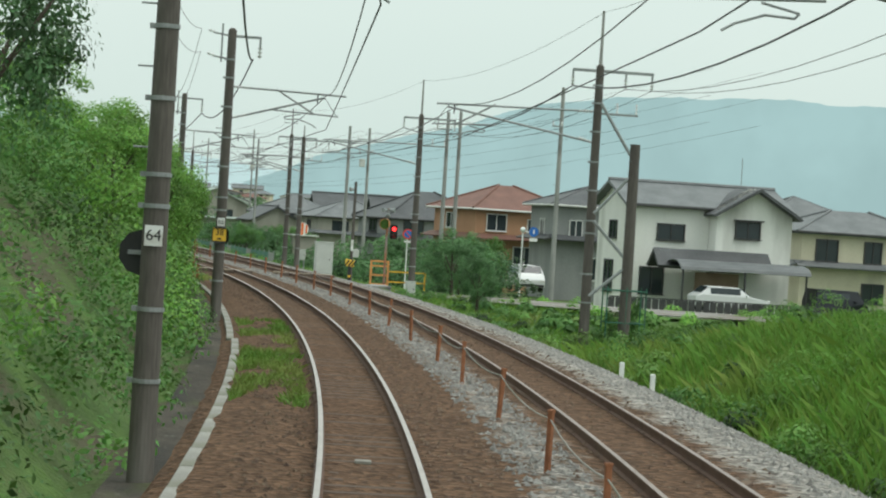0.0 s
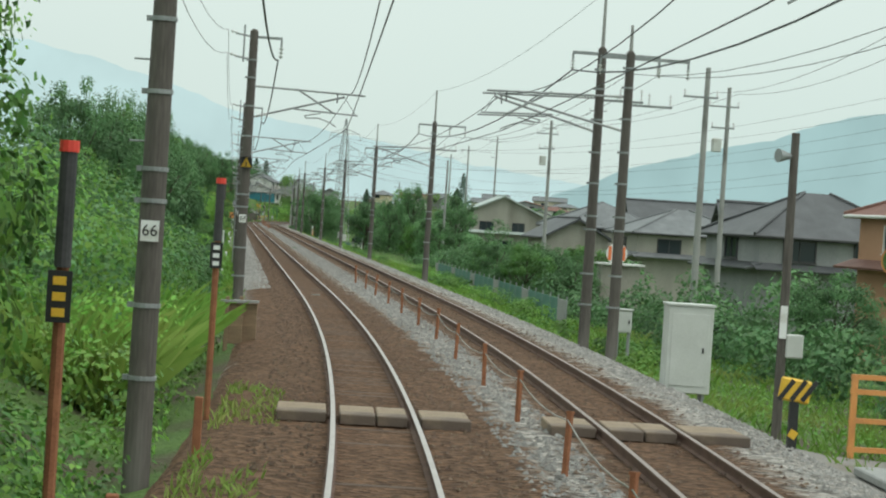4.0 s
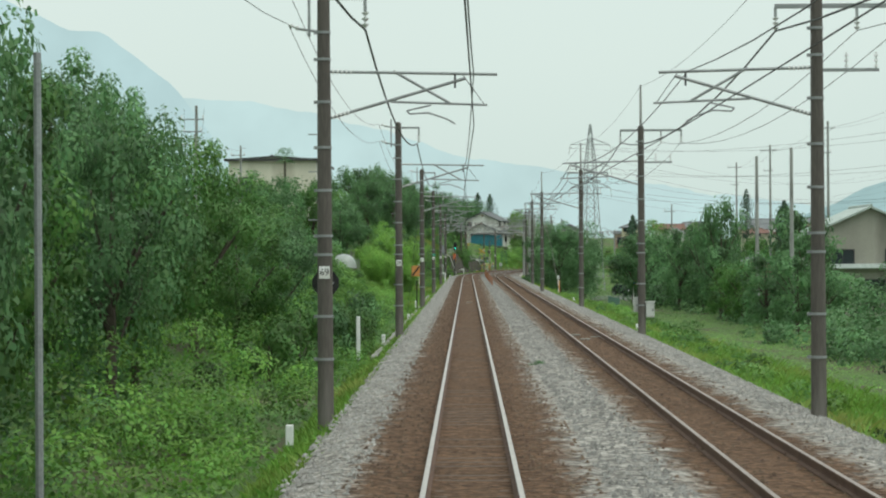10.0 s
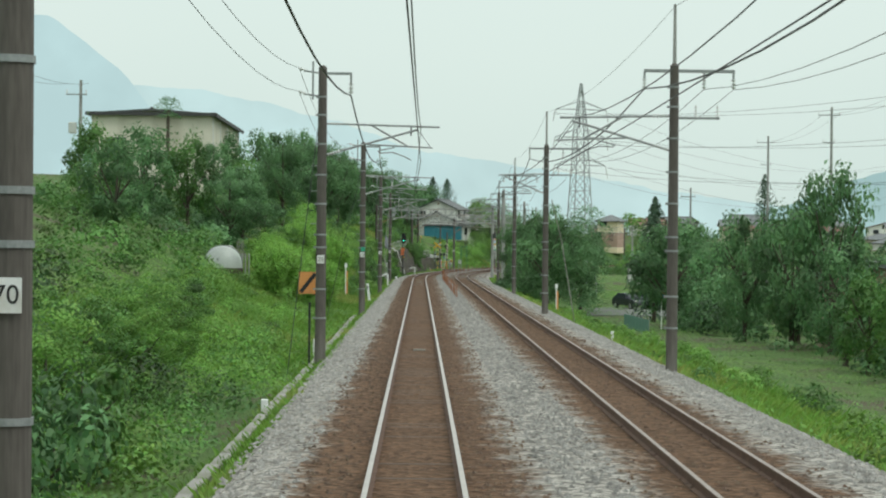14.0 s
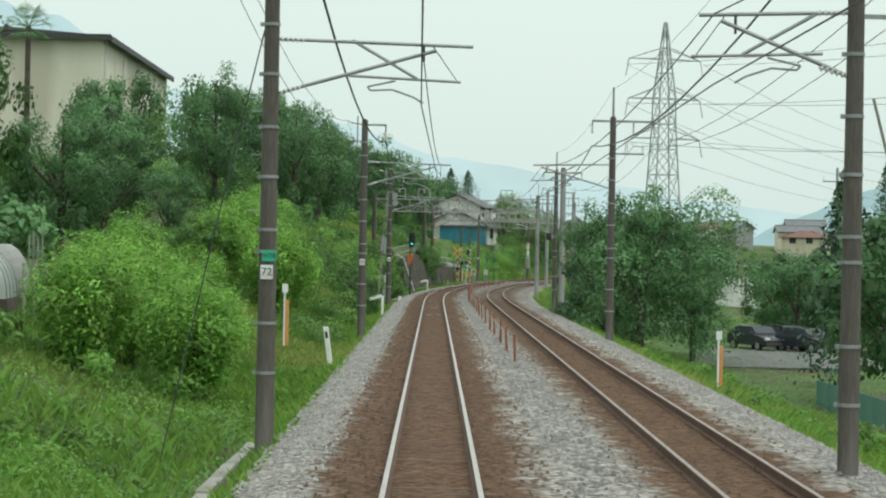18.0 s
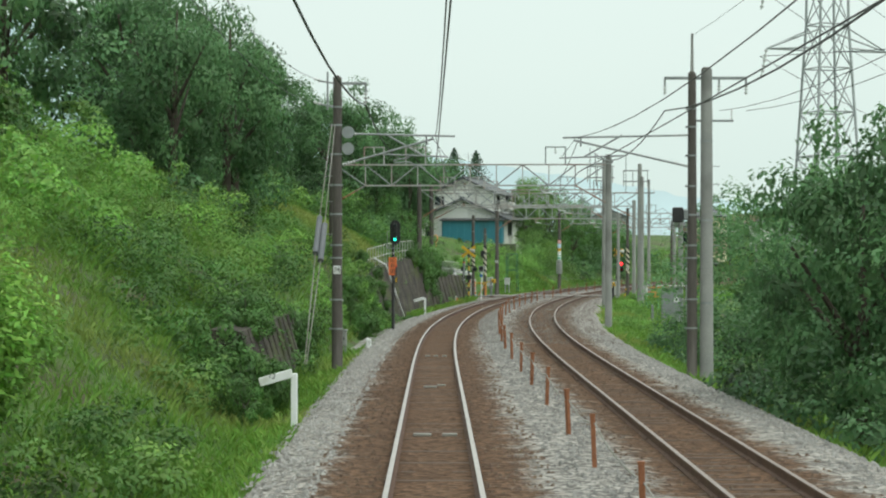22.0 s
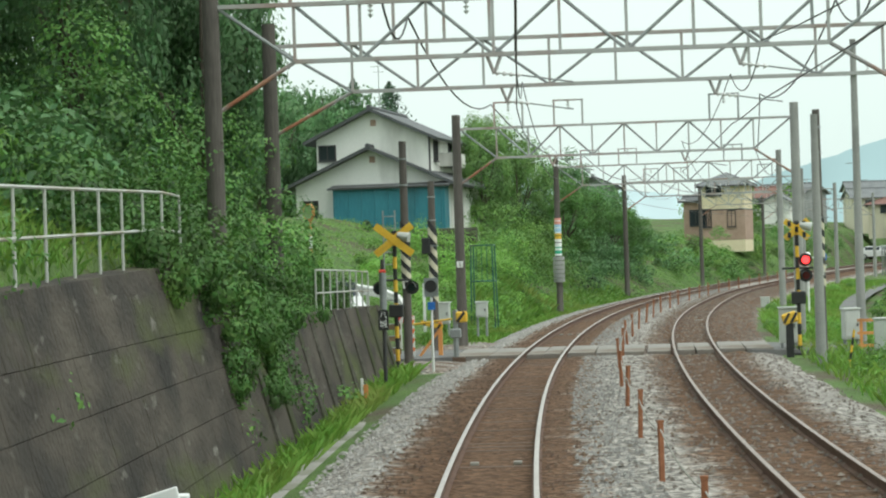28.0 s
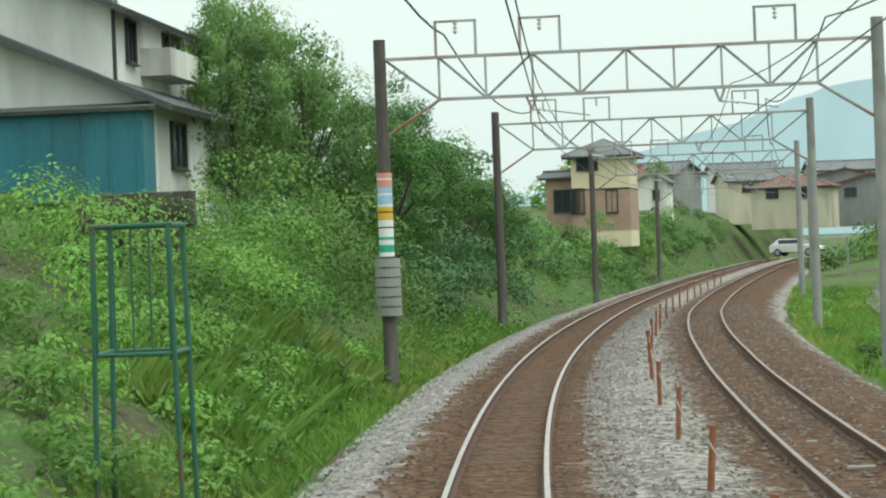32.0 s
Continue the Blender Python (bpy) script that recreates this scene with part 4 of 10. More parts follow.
def thicket(name, s0, s1, d0, d1, h0, h1, n_lump, per, size, material, label, seed=1, r=(0.35, 0.8), face=1.2, low=0.0, slim=0.55, reach=14):
    """A mass of bushes, too tangled to count: rounded bushes of leafy lumps on the ground from its edge d0 back to d1, h0 to h1 high."""
    rng = np.random.default_rng(seed)
    dark = material == M_LEAFDARK
    size = size * (1.12 if dark else 0.98)
    if -7.5 < d0 < 11.5 and s0 < 458:
        # finer leaves where the line passes close
        size, per = size * 0.76, per * 1.32
    six = 6
    nb = max(int(n_lump * 0.105), 5)
    s, u = np.sort(rng.uniform(s0, s1, nb)), rng.uniform(0, 1, nb) ** 1.3
    d = d0 + (d1 - d0) * u
    wob = np.array([noise.noise((a * 0.16, b * 0.2, seed * 3.1)) + 0.7 * noise.noise((a * 0.5, b * 0.5, seed)) for a, b in zip(s, d)])
    hh = (h0 + (h1 - h0) * u) * np.clip(0.85 + 0.6 * wob, 0.35, 1.4)
    rise = np.clip(np.abs(d - d0) / face, 0.15, 1.0)
    t = low + (1 - low) * rng.uniform(0, 1, nb) ** 0.45
    big = np.minimum(rng.uniform(*r, nb) * rng.uniform(1.5, 2.7, nb), np.maximum(hh * 0.9, 0.35))
    # bushes at the very edge stay small
    big = np.minimum(big, 0.6 + 0.8 * np.abs(d - d0))
    z = ground_z(s, d) + np.maximum(hh * rise * t - big * 0.85, big * 0.15)
    cb = at(s, d, z)
    kb = np.repeat(np.arange(nb), six)
    w = rng.normal(0, 1, (nb * six, 3))
    w[:, 2] = np.abs(w[:, 2]) * np.where(rng.uniform(0, 1, len(w)) < 0.85, 1, -0.5)
    w /= np.linalg.norm(w, axis=1)[:, None]
    rad = big[kb] * rng.uniform(0.36, 0.60, len(kb))
    c = cb[kb] + w * big[kb][:, None] * 0.62 * np.array([1, 1, 0.9])
    tone = np.clip(rng.normal(0, 0.5, nb) + 0.8 * wob, -1.3, 1.3)[kb] + rng.normal(0, 0.25, len(kb))
    n_lump = len(c)
    k = np.repeat(np.arange(n_lump), np.maximum((per * 1.15 * (1.0 if dark else 1.2) * (rad / rad.mean()) ** 1.7 * 0.62).astype(int), 16))
    v = rng.normal(0, 1, (len(k), 3))
    v[:, 2] = np.abs(v[:, 2]) * np.where(rng.uniform(0, 1, len(k)) < 0.72, 1, -1)
    v /= np.linalg.norm(v, axis=1)[:, None]
    # twigs: leaves gather along a few shoots of each lump
    ph = np.sin(v[:, 0] * 5.1 + k * 1.7) + np.sin(v[:, 1] * 5.7 + k * 2.3) + np.sin(v[:, 2] * 6.1 + k)
    p = c[k] + v * (rad[k] * (rng.uniform(0.6, 1.0, len(k)) ** 0.8 + 0.10 * ph))[:, None] * np.array([1, 1, 0.85])
    inside = np.zeros(len(k), bool)
    for j in range(1, reach):
        for q in (k + j, k - j):
            ok = (q >= 0) & (q < n_lump)
            q = np.clip(q, 0, n_lump - 1)
            inside |= ok & (np.linalg.norm((p - c[q]) / np.array([1, 1, 0.85]), axis=1) < rad[q] * 0.66)
    k, p, v = k[~inside], p[~inside], v[~inside]
    lf = leaf_quads(rng, p, v * 1.3 + np.array([0, 0, 0.45]), size, slim)
    out = (p - cb[kb[k]]) / big[kb[k]][:, None]
    me = quads_mesh(name, lf, material, plant=tone[k], facing=soft(v * 0.55 + out * 0.75, lf))
    return tagged(new(name, me), label, "bushes", kind="stuff")


M_BLOSSOM = surface("white_blossom", (0.62, 0.66, 0.52), (0.78, 0.80, 0.68), 0.8, 2, 20, 0.0, translucent=0.2)
# bank beside the first bend
thicket("blossom", 108, 142, -6.2, -10.5, 2.0, 2.8, 200, 26, 0.085, M_BLOSSOM, "band of small white blossom over the shrubs", 65, (0.4, 0.8))
thicket("bushes", -172, -62, -3.1, -8.5, 3.2, 3.6, 600, 90, 0.13, M_LEAFPALE, "light feathery bushes crowding the bank", 1, (0.4, 0.9))
thicket("bushes", -172, -62, -3.0, -9.5, 2.6, 2.9, 1150, 90, 0.14, M_LEAF, "leafy green bushes and vines on the bank", 2, (0.4, 0.9))
thicket("bushes", -92, -60, -3.2, -7.5, 4.6, 5.4, 380, 110, 0.13, M_LEAFPALE, "tall light green bushes leaning to the line", 3, (0.5, 1.0), low=0.2)
thicket("bushes", -64, -18, -3.3, -8.5, 2.8, 4.2, 620, 110, 0.14, M_LEAF, "dense green bushes and vines by the line", 4, (0.4, 0.9))
thicket("bushes", -60, -10, -3.7, -9.0, 3.6, 5.0, 320, 110, 0.15, M_LEAFDARK, "dark bushes behind the vines", 5, (0.5, 1.0))
thicket("bushes", -12, 62, -7.0, -12, 4.5, 8.0, 640, 130, 0.17, M_LEAFDARK, "tall dark thicket of trees and bushes", 6, (0.6, 1.2), 2.5)
thicket("bushes", -12, 62, -6.0, -10, 2.4, 5.6, 420, 120, 0.16, M_LEAF, "green thicket beside the line", 7, (0.5, 1.0), 2.0)
thicket("bushes", -15, 100, -3.4, -7.0, 1.2, 2.2, 620, 90, 0.13, M_LEAFPALE, "leafy weeds and brambles along the ballast", 8, (0.3, 0.55))
thicket("bushes", 56, 112, -4.6, -13, 1.8, 4.4, 620, 110, 0.15, M_LEAFPALE, "rolling green shrubs on the slope", 9, (0.4, 0.9), 1.5)
thicket("bushes", 60, 150, -8, -19, 3.0, 6.0, 420, 120, 0.2, M_LEAFDARK, "dark trees and shrubs higher on the slope", 10, (0.6, 1.3), 2.0)
thicket("bushes", 4, 60, -4.2, -7.6, 1.6, 2.6, 300, 90, 0.13, M_LEAFPALE, "green brambles below the trees", 60, (0.35, 0.7))
thicket("bushes", 86, 160, -4.2, -9.5, 1.6, 3.2, 720, 100, 0.13, M_LEAF, "shrubs and tall weeds along the cable trough", 11, (0.35, 0.8))
thicket("bushes", 92, 152, -4.2, -10, 1.4, 2.8, 420, 100, 0.13, M_LEAFPALE, "pale shrubs beside the line", 12, (0.45, 0.9))
thicket("bushes", 145, 215, -9, -20, 1.2, 4.0, 420, 110, 0.18, M_LEAF, "bushes on the upper slope", 13, (0.5, 1.1), 2)
thicket("bushes", 205, 247, -12, -20, 1.6, 3.0, 300, 130, 0.24, M_LEAFDARK, "dark wood on the hill", 14, (0.8, 1.6), 2)
thicket("bushes", 232, 300, -8.5, -16, 1.2, 3.0, 380, 100, 0.17, M_LEAFPALE, "weedy bushes on the steep slope", 15, (0.5, 1.0), 2)
thicket("bushes", 302, 332, -8.6, -16, 5.0, 7.4, 300, 130, 0.2, M_LEAFDARK, "dark wooded hillside", 16, (0.8, 1.5), 2)
thicket("bushes", 264, 304, -10.5, -17, 1.8, 4.2, 240, 120, 0.18, M_LEAF, "green brushwood on the upper slope", 68, (0.6, 1.1), 2)
thicket("bushes", 272, 322, -3.7, -8.5, 1.0, 2.0, 620, 100, 0.13, M_LEAF, "bushes hanging over the cutting", 17, (0.35, 0.7))
thicket("bushes", 280, 320, -3.8, -7.0, 1.2, 2.0, 260, 100, 0.12, M_LEAFPALE, "pale blossoming bushes on the cutting", 18, (0.35, 0.7))
thicket("bushes", 357, 386, -5.6, -15, 4.4, 8.4, 620, 140, 0.2, M_LEAFDARK, "dark wood above the retaining wall", 19, (0.8, 1.5), 3.0)
thicket("bushes", 356, 366, -5.4, -8.5, 1.6, 3.0, 120, 90, 0.13, M_LEAF, "bushes above the wall", 29, (0.35, 0.7))
thicket("bushes", 360.0, 374, -3.9, -7.5, 3.0, 4.2, 280, 120, 0.12, M_LEAF, "bush spilling over the retaining wall", 20, (0.4, 0.8), 0.5)
thicket("bushes", 318, 331, -3.5, -5.0, 1.6, 3.2, 90, 110, 0.12, M_LEAF, "ivy and bushes on the end of the wall", 21, (0.3, 0.6), 0.4)
thicket("bushes", 396, 440, -3.7, -11, 0.8, 1.1, 800, 90, 0.14, M_LEAFPALE, "bright weeds and creepers on the bank", 22, (0.3, 0.6))
thicket("bushes", 424, 445, -5.2, -9.0, 1.5, 2.7, 330, 120, 0.14, M_LEAFPALE, "round bright green bushes and vines below the house", 23, (0.6, 1.1), 1.4)
thicket("bushes", 440, 457, -4.4, -9, 2.8, 4.6, 260, 130, 0.16, M_LEAF, "green bushes and young trees pressing on the line", 69, (0.6, 1.1), 1.5)
thicket("bushes", 455, 492, -4.2, -9, 3.6, 5.0, 400, 130, 0.17, M_LEAFDARK, "dark trees pressing on the line", 24, (0.6, 1.1), 1.5)
thicket("bushes", 446, 484, -7.0, -13, 5.4, 7.4, 420, 140, 0.2, M_BAMBOO, "tall yellow-green bamboo grove", 25, (0.6, 1.3), 1.5, slim=0.3)
thicket("bushes", 484, 640, -4.2, -9, 0.8, 2.2, 520, 90, 0.18, M_LEAF, "weeds and shrubs on the far bank", 26, (0.4, 0.9))
thicket("bushes", 439, 443, -8.4, -14, 0.5, 0.5, 70, 100, 0.16, M_LEAFDARK, "clipped dark hedge below the house", 27, (0.4, 0.7), 0.5)
thicket("bushes", 466, 510, -16, -34, 6.0, 9.0, 300, 140, 0.3, M_LEAFDARK, "dark wood behind the house", 28, (1.0, 1.8), 2)
thicket("bushes", 470, 520, -5.6, -15, 4.8, 6.4, 420, 120, 0.2, M_LEAFDARK, "dark trees behind the bend", 50, (0.7, 1.3), 1.5)
thicket("bushes", 145, 205, -4.2, -9.5, 0.7, 1.3, 420, 80, 0.13, M_LEAFPALE, "bright leafy weeds on the slope", 51, (0.3, 0.6))
thicket("weeds", 158, 197, -4.6, -11, 0.9, 1.5, 520, 80, 0.13, M_LEAFPALE, "tall rank weeds on the lower slope", 70, (0.3, 0.6), slim=0.3)
thicket("bushes", 236, 276, -3.6, -5.6, 0.8, 1.5, 260, 100, 0.12, M_LEAF, "dark green bushes along the drain", 52, (0.3, 0.6))
thicket("ferns", 248, 292, -6.5, -11, 0.9, 1.5, 260, 100, 0.17, M_LEAFPALE, "pale bracken and ferns across the slope", 53, (0.4, 0.8), slim=0.3)
thicket("far_woods", 600, 640, -22, -12, 4, 6, 90, 90, 0.5, M_LEAF, "trees on the far hillside", 54, (1.2, 2.2), 2)
thicket("far_woods", 585, 632, 12, 40, 3, 5, 160, 90, 0.5, M_LEAFDARK, "trees below the far houses", 55, (1.0, 2.0), 2)
thicket("bushes", 500, 600, -3.6, -8, 1.2, 3.0, 300, 90, 0.2, M_LEAF, "bushes on the bank by the far bend", 56, (0.5, 1.0), 1.5)

thicket("bushes", 330, 362, -9.0, -17, 2.2, 5.5, 420, 120, 0.18, M_LEAF, "green bushes at the top of the meadow slope", 57, (0.6, 1.1), 2.0)
thicket("bushes", 318, 334, -3.3, -4.6, 1.4, 2.6, 110, 110, 0.11, M_LEAF, "vines hanging down the near end of the wall", 58, (0.3, 0.5), 0.4)
thicket("bushes", 348, 372, -4.5, -8.5, 1.6, 3.6, 260, 110, 0.13, M_LEAF, "bushes crowding the top of the wall", 64, (0.45, 0.9), 0.6)
thicket("bushes", 350, 392, -14, -22, 6, 9, 260, 130, 0.24, M_LEAFDARK, "tall dark wood above the wall", 59, (0.9, 1.6), 2)

# far side of the line
thicket("bushes", -24, 2, -4.0, -6.8, 2.6, 3.4, 260, 110, 0.15, M_LEAFDARK, "dark broad-leaved bushes close to the ballast", 67, (0.5, 0.9), 0.6)
for _s, _d, _r, _h in ((-20.5, -5.0, 1.5, 2.7), (-17, -4.9, 1.3, 2.4), (-13.5, -4.7, 1.4, 2.8), (-11, -4.4, 1.35, 2.9), (-8.5, -4.5, 1.4, 3.0), (-6, -4.8, 1.4, 2.8), (-3.5, -5.2, 1.3, 2.6)):
    shrub(_s, _d, _r, _h, "dark", label="dense dark broad-leaved bush close to the ballast")
thicket("bushes", 572, 606, 5.8, 18, 2.2, 3.4, 190, 90, 0.3, M_LEAF, "hedges and bushes before the distant town", 66, (0.8, 1.5))
thicket("weeds", -8, 62, 8.9, 10.1, 0.8, 1.1, 520, 60, 0.13, M_LEAFPALE, "tall grass and weeds before the sheet fence", 62, (0.25, 0.45), slim=0.3)
thicket("bushes", 520, 540, -3.4, -5.6, 1.2, 2.4, 90, 90, 0.17, M_LEAF, "bushes below the far house", 63, (0.4, 0.8))
thicket("weeds", -175, -104, 7.0, 13, 0.9, 1.3, 620, 90, 0.12, M_LEAFPALE, "tall bright weeds on the low bank", 31, (0.25, 0.5), slim=0.28)
grass("grass", -172, -106, 7.0, 13, 30000, 0.5, M_GRASSBLADE, "tall bright grass on the low bank", 22)
thicket("weeds", -175, -104, 6.8, 11, 0.7, 1.0, 420, 80, 0.13, M_LEAF, "green weeds on the low bank", 32, (0.25, 0.5))
thicket("weeds", -82, -54, 13, 33, 0.6, 0.9, 420, 60, 0.14, M_LEAFPALE, "rank green weeds before the houses", 61, (0.3, 0.6))
thicket("crop_rows", -108, -74, 9.5, 24, 0.7, 0.9, 620, 30, 0.3, M_LEAF, "broad-leaved vegetable plants in a field", 33, (0.2, 0.35))
thicket("weeds", -122, -64, 6.9, 9.6, 0.35, 0.6, 420, 60, 0.12, M_LEAF, "weeds along the field edge", 34, (0.2, 0.4))
thicket("bushes", -48, -12, 12.3, 18, 3.0, 4.0, 460, 120, 0.17, M_LEAFDARK, "dark garden hedge beyond the crossing", 35, (0.5, 1.0), 1)
thicket("bushes", -10, 75, 12.6, 18, 2.6, 3.8, 720, 120, 0.18, M_LEAFDARK, "dark garden trees before the houses", 36, (0.5, 1.1), 1)
thicket("weeds", -36, 150, 7.2, 10.5, 0.6, 1.2, 700, 60, 0.14, M_LEAF, "grass and weeds on the embankment", 37, (0.25, 0.5))
thicket("bushes", 70, 150, 16, 25, 2.6, 4.8, 420, 120, 0.19, M_LEAFDARK, "garden trees and bushes below the line", 38, (0.6, 1.1), 1.5)
thicket("bushes", 146, 216, 18.8, 27, 3.0, 6.0, 420, 130, 0.22, M_LEAFDARK, "dark trees beyond the embankment", 39, (0.7, 1.4), 2)
thicket("bushes", 222, 242, 17.0, 26, 5.0, 8.5, 320, 130, 0.22, M_LEAFDARK, "dark trees beside the car park", 40, (0.7, 1.4), 2)
thicket("bushes", 260, 279, 6.8, 15.0, 6.6, 9.4, 380, 150, 0.19, M_LEAFDARK, "large round broadleaf trees beside the poles", 41, (0.7, 1.3), 2.2)
thicket("bushes", 290, 318, 8.4, 14, 5.6, 7.8, 380, 140, 0.18, M_LEAFDARK, "broadleaf trees beside the far track", 42, (0.7, 1.3), 1.8)
thicket("weeds", 150, 262, 7.3, 12, 0.5, 1.0, 520, 60, 0.14, M_LEAFPALE, "bright grass and weeds below the ballast", 43, (0.25, 0.5))
thicket("weeds", 322, 384, 7.8, 15, 0.8, 1.6, 620, 70, 0.14, M_LEAFPALE, "bright weeds beside the far track", 44, (0.25, 0.55))
thicket("bushes", 396, 470, 12.5, 17, 1.5, 3.5, 260, 110, 0.17, M_LEAF, "bushes beyond the lane", 45, (0.5, 0.9), 1)
thicket("weeds", 398, 520, 7.0, 9.2, 0.5, 0.9, 320, 60, 0.13, M_LEAFPALE, "weeds along the far track", 46, (0.2, 0.45))
thicket("far_woods", 250, 470, 48, 120, 7, 12, 420, 90, 0.6, M_LEAFDARK, "line of distant trees behind the houses", 47, (1.6, 3.0), 3)
thicket("far_woods", 150, 330, 42, 70, 5, 8, 260, 90, 0.45, M_LEAFDARK, "trees behind the houses", 48, (1.2, 2.2), 2)
thicket("far_woods", 500, 660, 16, 90, 3, 7, 260, 90, 0.5, M_LEAF, "trees among the distant roofs", 49, (1.0, 2.0), 2)

for _s, _d, _h, _w, _k in ((-150, -12, 12, 9, "dark"), (-126, -6.6, 6.5, 4.6, "dark"), (-118, -9, 7, 6, "leaf"), (14, -8.5, 8.2, 7, "dark"), (30, -8.0, 8.4, 7, "leaf"), (47, -9.0, 8.6, 7, "dark"), (66, -9, 6.0, 5, "dark"), (85, -8.4, 7.8, 5.6, "leaf"), (83, -12.5, 9.6, 7, "dark"), (80, -10.4, 8.2, 6, "dark"), (225, -14.5, 7.6, 4.5, "leaf"), (228, -12.2, 6, 5, "dark"), (222, -17, 7, 6, "dark"), (246, -9.5, 3.2, 4, "leaf"), (432, -20.5, 6.5, 5, "dark"), (436, -18.2, 5.6, 4.4, "dark"), (428, -18.5, 5, 4.5, "dark"), (441, -23, 7.5, 6, "dark"), (424, -16.5, 4.2, 3.6, "leaf"), (464, -22, 8, 7, "dark"), (468, -28, 8.5, 8, "dark"), (458, -33, 8, 8, "dark"), (452, -38, 8, 8, "leaf"), (134, -12, 7, 6, "dark"), (120, -11, 5.5, 5, "leaf"), (196, -15, 6, 4.5, "dark"), (206, -17.5, 6.5, 5, "leaf"), (264, -16.5, 6.0, 4.6, "dark"), (283, -17.5, 7.0, 6, "dark"), (299, -14.5, 8.5, 7, "dark"), (314, -12.5, 9.5, 8, "dark"), (317, -9.2, 9.8, 7, "dark"), (323, -9.6, 10.4, 7.5, "dark"), (329, -11, 10.2, 7, "dark"), (320, -12, 10.6, 7, "dark"), (309, -10.2, 9.0, 6.4, "dark"), (322, -14, 9.5, 7, "dark"), (346, -16.5, 8, 7, "dark"), (356, -12.5, 9.5, 7, "dark"), (362, -9.5, 11, 8, "dark"), (374, -9.5, 11, 8, "dark"), (367, -7.8, 10.5, 6, "dark"), (378, -8.4, 10.5, 6, "dark"), (370, -12, 11, 7, "dark"), (376, -7.4, 11.5, 5.5, "dark"), (380, -9, 12, 6, "dark"), (384, -10.5, 12, 6, "dark"), (373, -6.4, 9, 4.5, "dark"), (384.5, -8.6, 11, 4.4, "dark"), (462, -20, 11, 8, "dark"), (470, -24, 12, 9, "dark"), (456, -23, 10, 7, "dark"), (450, -27, 10, 8, "leaf"), (470, -6.8, 6.8, 5, "leaf"), (480, -6.2, 5.6, 5, "leaf"), (462, -6.4, 6.2, 5, "leaf"), (476, -9, 8.4, 6, "dark"), (488, -6.4, 5.0, 5, "leaf"), (452, -9.5, 8.4, 5, "bamboo"), (457, -10.6, 9.0, 5, "bamboo"), (466, -11.6, 9.4, 6, "bamboo"), (461, -9, 8.2, 5, "bamboo"), (236, -12, 6, 5, "dark"), (-104, -5.6, 4.4, 4.4, "pale"), (-97, -6.0, 5.0, 5, "pale"), (-90, -5.6, 5.4, 5, "pale"), (-84, -6.0, 5.8, 5, "pale"), (-108, -7.4, 4.4, 4, "pale"), (-78, -5.4, 5.2, 4, "pale"), (-81, -4.1, 6.4, 4.4, "pale"), (-77.5, -4.0, 6.0, 4.0, "pale"), (-86, -4.1, 6.0, 4.2, "pale"), (-91, -4.2, 5.4, 4, "pale"), (-73.5, -4.7, 6.0, 4.2, "leaf"), (52, -7.6, 7.6, 4.5, "leaf"), (90, -7.6, 5.6, 4.5, "leaf"), (95, -6.8, 5.4, 4.5, "dark"), (100, -8.4, 6.0, 5, "leaf"), (108, -7.8, 5.6, 5, "dark"), (116, -9.2, 6, 5, "leaf"), (112, -6.9, 4.6, 4.2, "leaf"), (105, -8.6, 5.2, 4.4, "dark"), (119, -7.6, 4.4, 4, "leaf"), (127, -8.8, 4.6, 4.4, "leaf"), (28, -9.2, 8.4, 5, "dark"), (35, -9.4, 8.6, 5.5, "leaf"), (5.5, -6.6, 7.6, 4.2, "dark"), (10, -6.2, 7.4, 4.4, "dark"), (15, -6.4, 7.2, 4.4, "dark"), (26, -6.6, 7.4, 4.6, "dark"), (33, -6.6, 7.4, 4.4, "dark"), (41, -6.4, 7.6, 4.4, "dark"), (12, -9.0, 8.4, 5, "dark"), (17, -8.6, 9.6, 5, "dark"), (23, -8.0, 10.0, 5, "dark"), (30, -7.8, 9.8, 4.8, "dark"), (38, -7.6, 9.4, 4.8, "dark"), (46, -7.2, 8.8, 4.4, "dark"), (20, -9.2, 9.0, 5.5, "leaf"), (9, -10.5, 9, 5, "dark"), (104, -6.4, 3.0, 3.6, "pale"), (110, -5.8, 2.8, 3.4, "pale"), (117, -6.6, 3.0, 3.8, "leaf"), (124, -6.2, 2.7, 3.4, "pale"), (131, -7.0, 2.8, 3.6, "leaf"), (138, -6.4, 2.5, 3.2, "pale"), (146, -7.2, 2.6, 3.4, "pale"), (155, -7.6, 2.6, 3.4, "leaf"), (62, -7.2, 7.8, 4.5, "dark"), (72, -8.8, 8.6, 5, "dark"), (68, -7.6, 7.2, 4.5, "leaf"), (243, -12.8, 6.5, 5, "dark"), (252, -11.6, 4.2, 4, "dark"), (466, -26.5, 12, 8, "dark"), (474, -27, 12.5, 8, "dark"), (461, -24.5, 10, 7, "dark"), (478, -31, 12, 9, "dark"), (480, -22, 9, 8, "dark"), (492, -30, 10, 9, "dark"), (476, -28, 9, 9, "dark")):
    tree(_s, _d, _h, _w, _k, -0.06 if 280 < _s < 335 or (_s > 448 and _d < -15) else 0.12)
tree(270, -11.4, 9.2, 5.8, "dark", 0.08, label="round dark broadleaf tree standing above the brush")
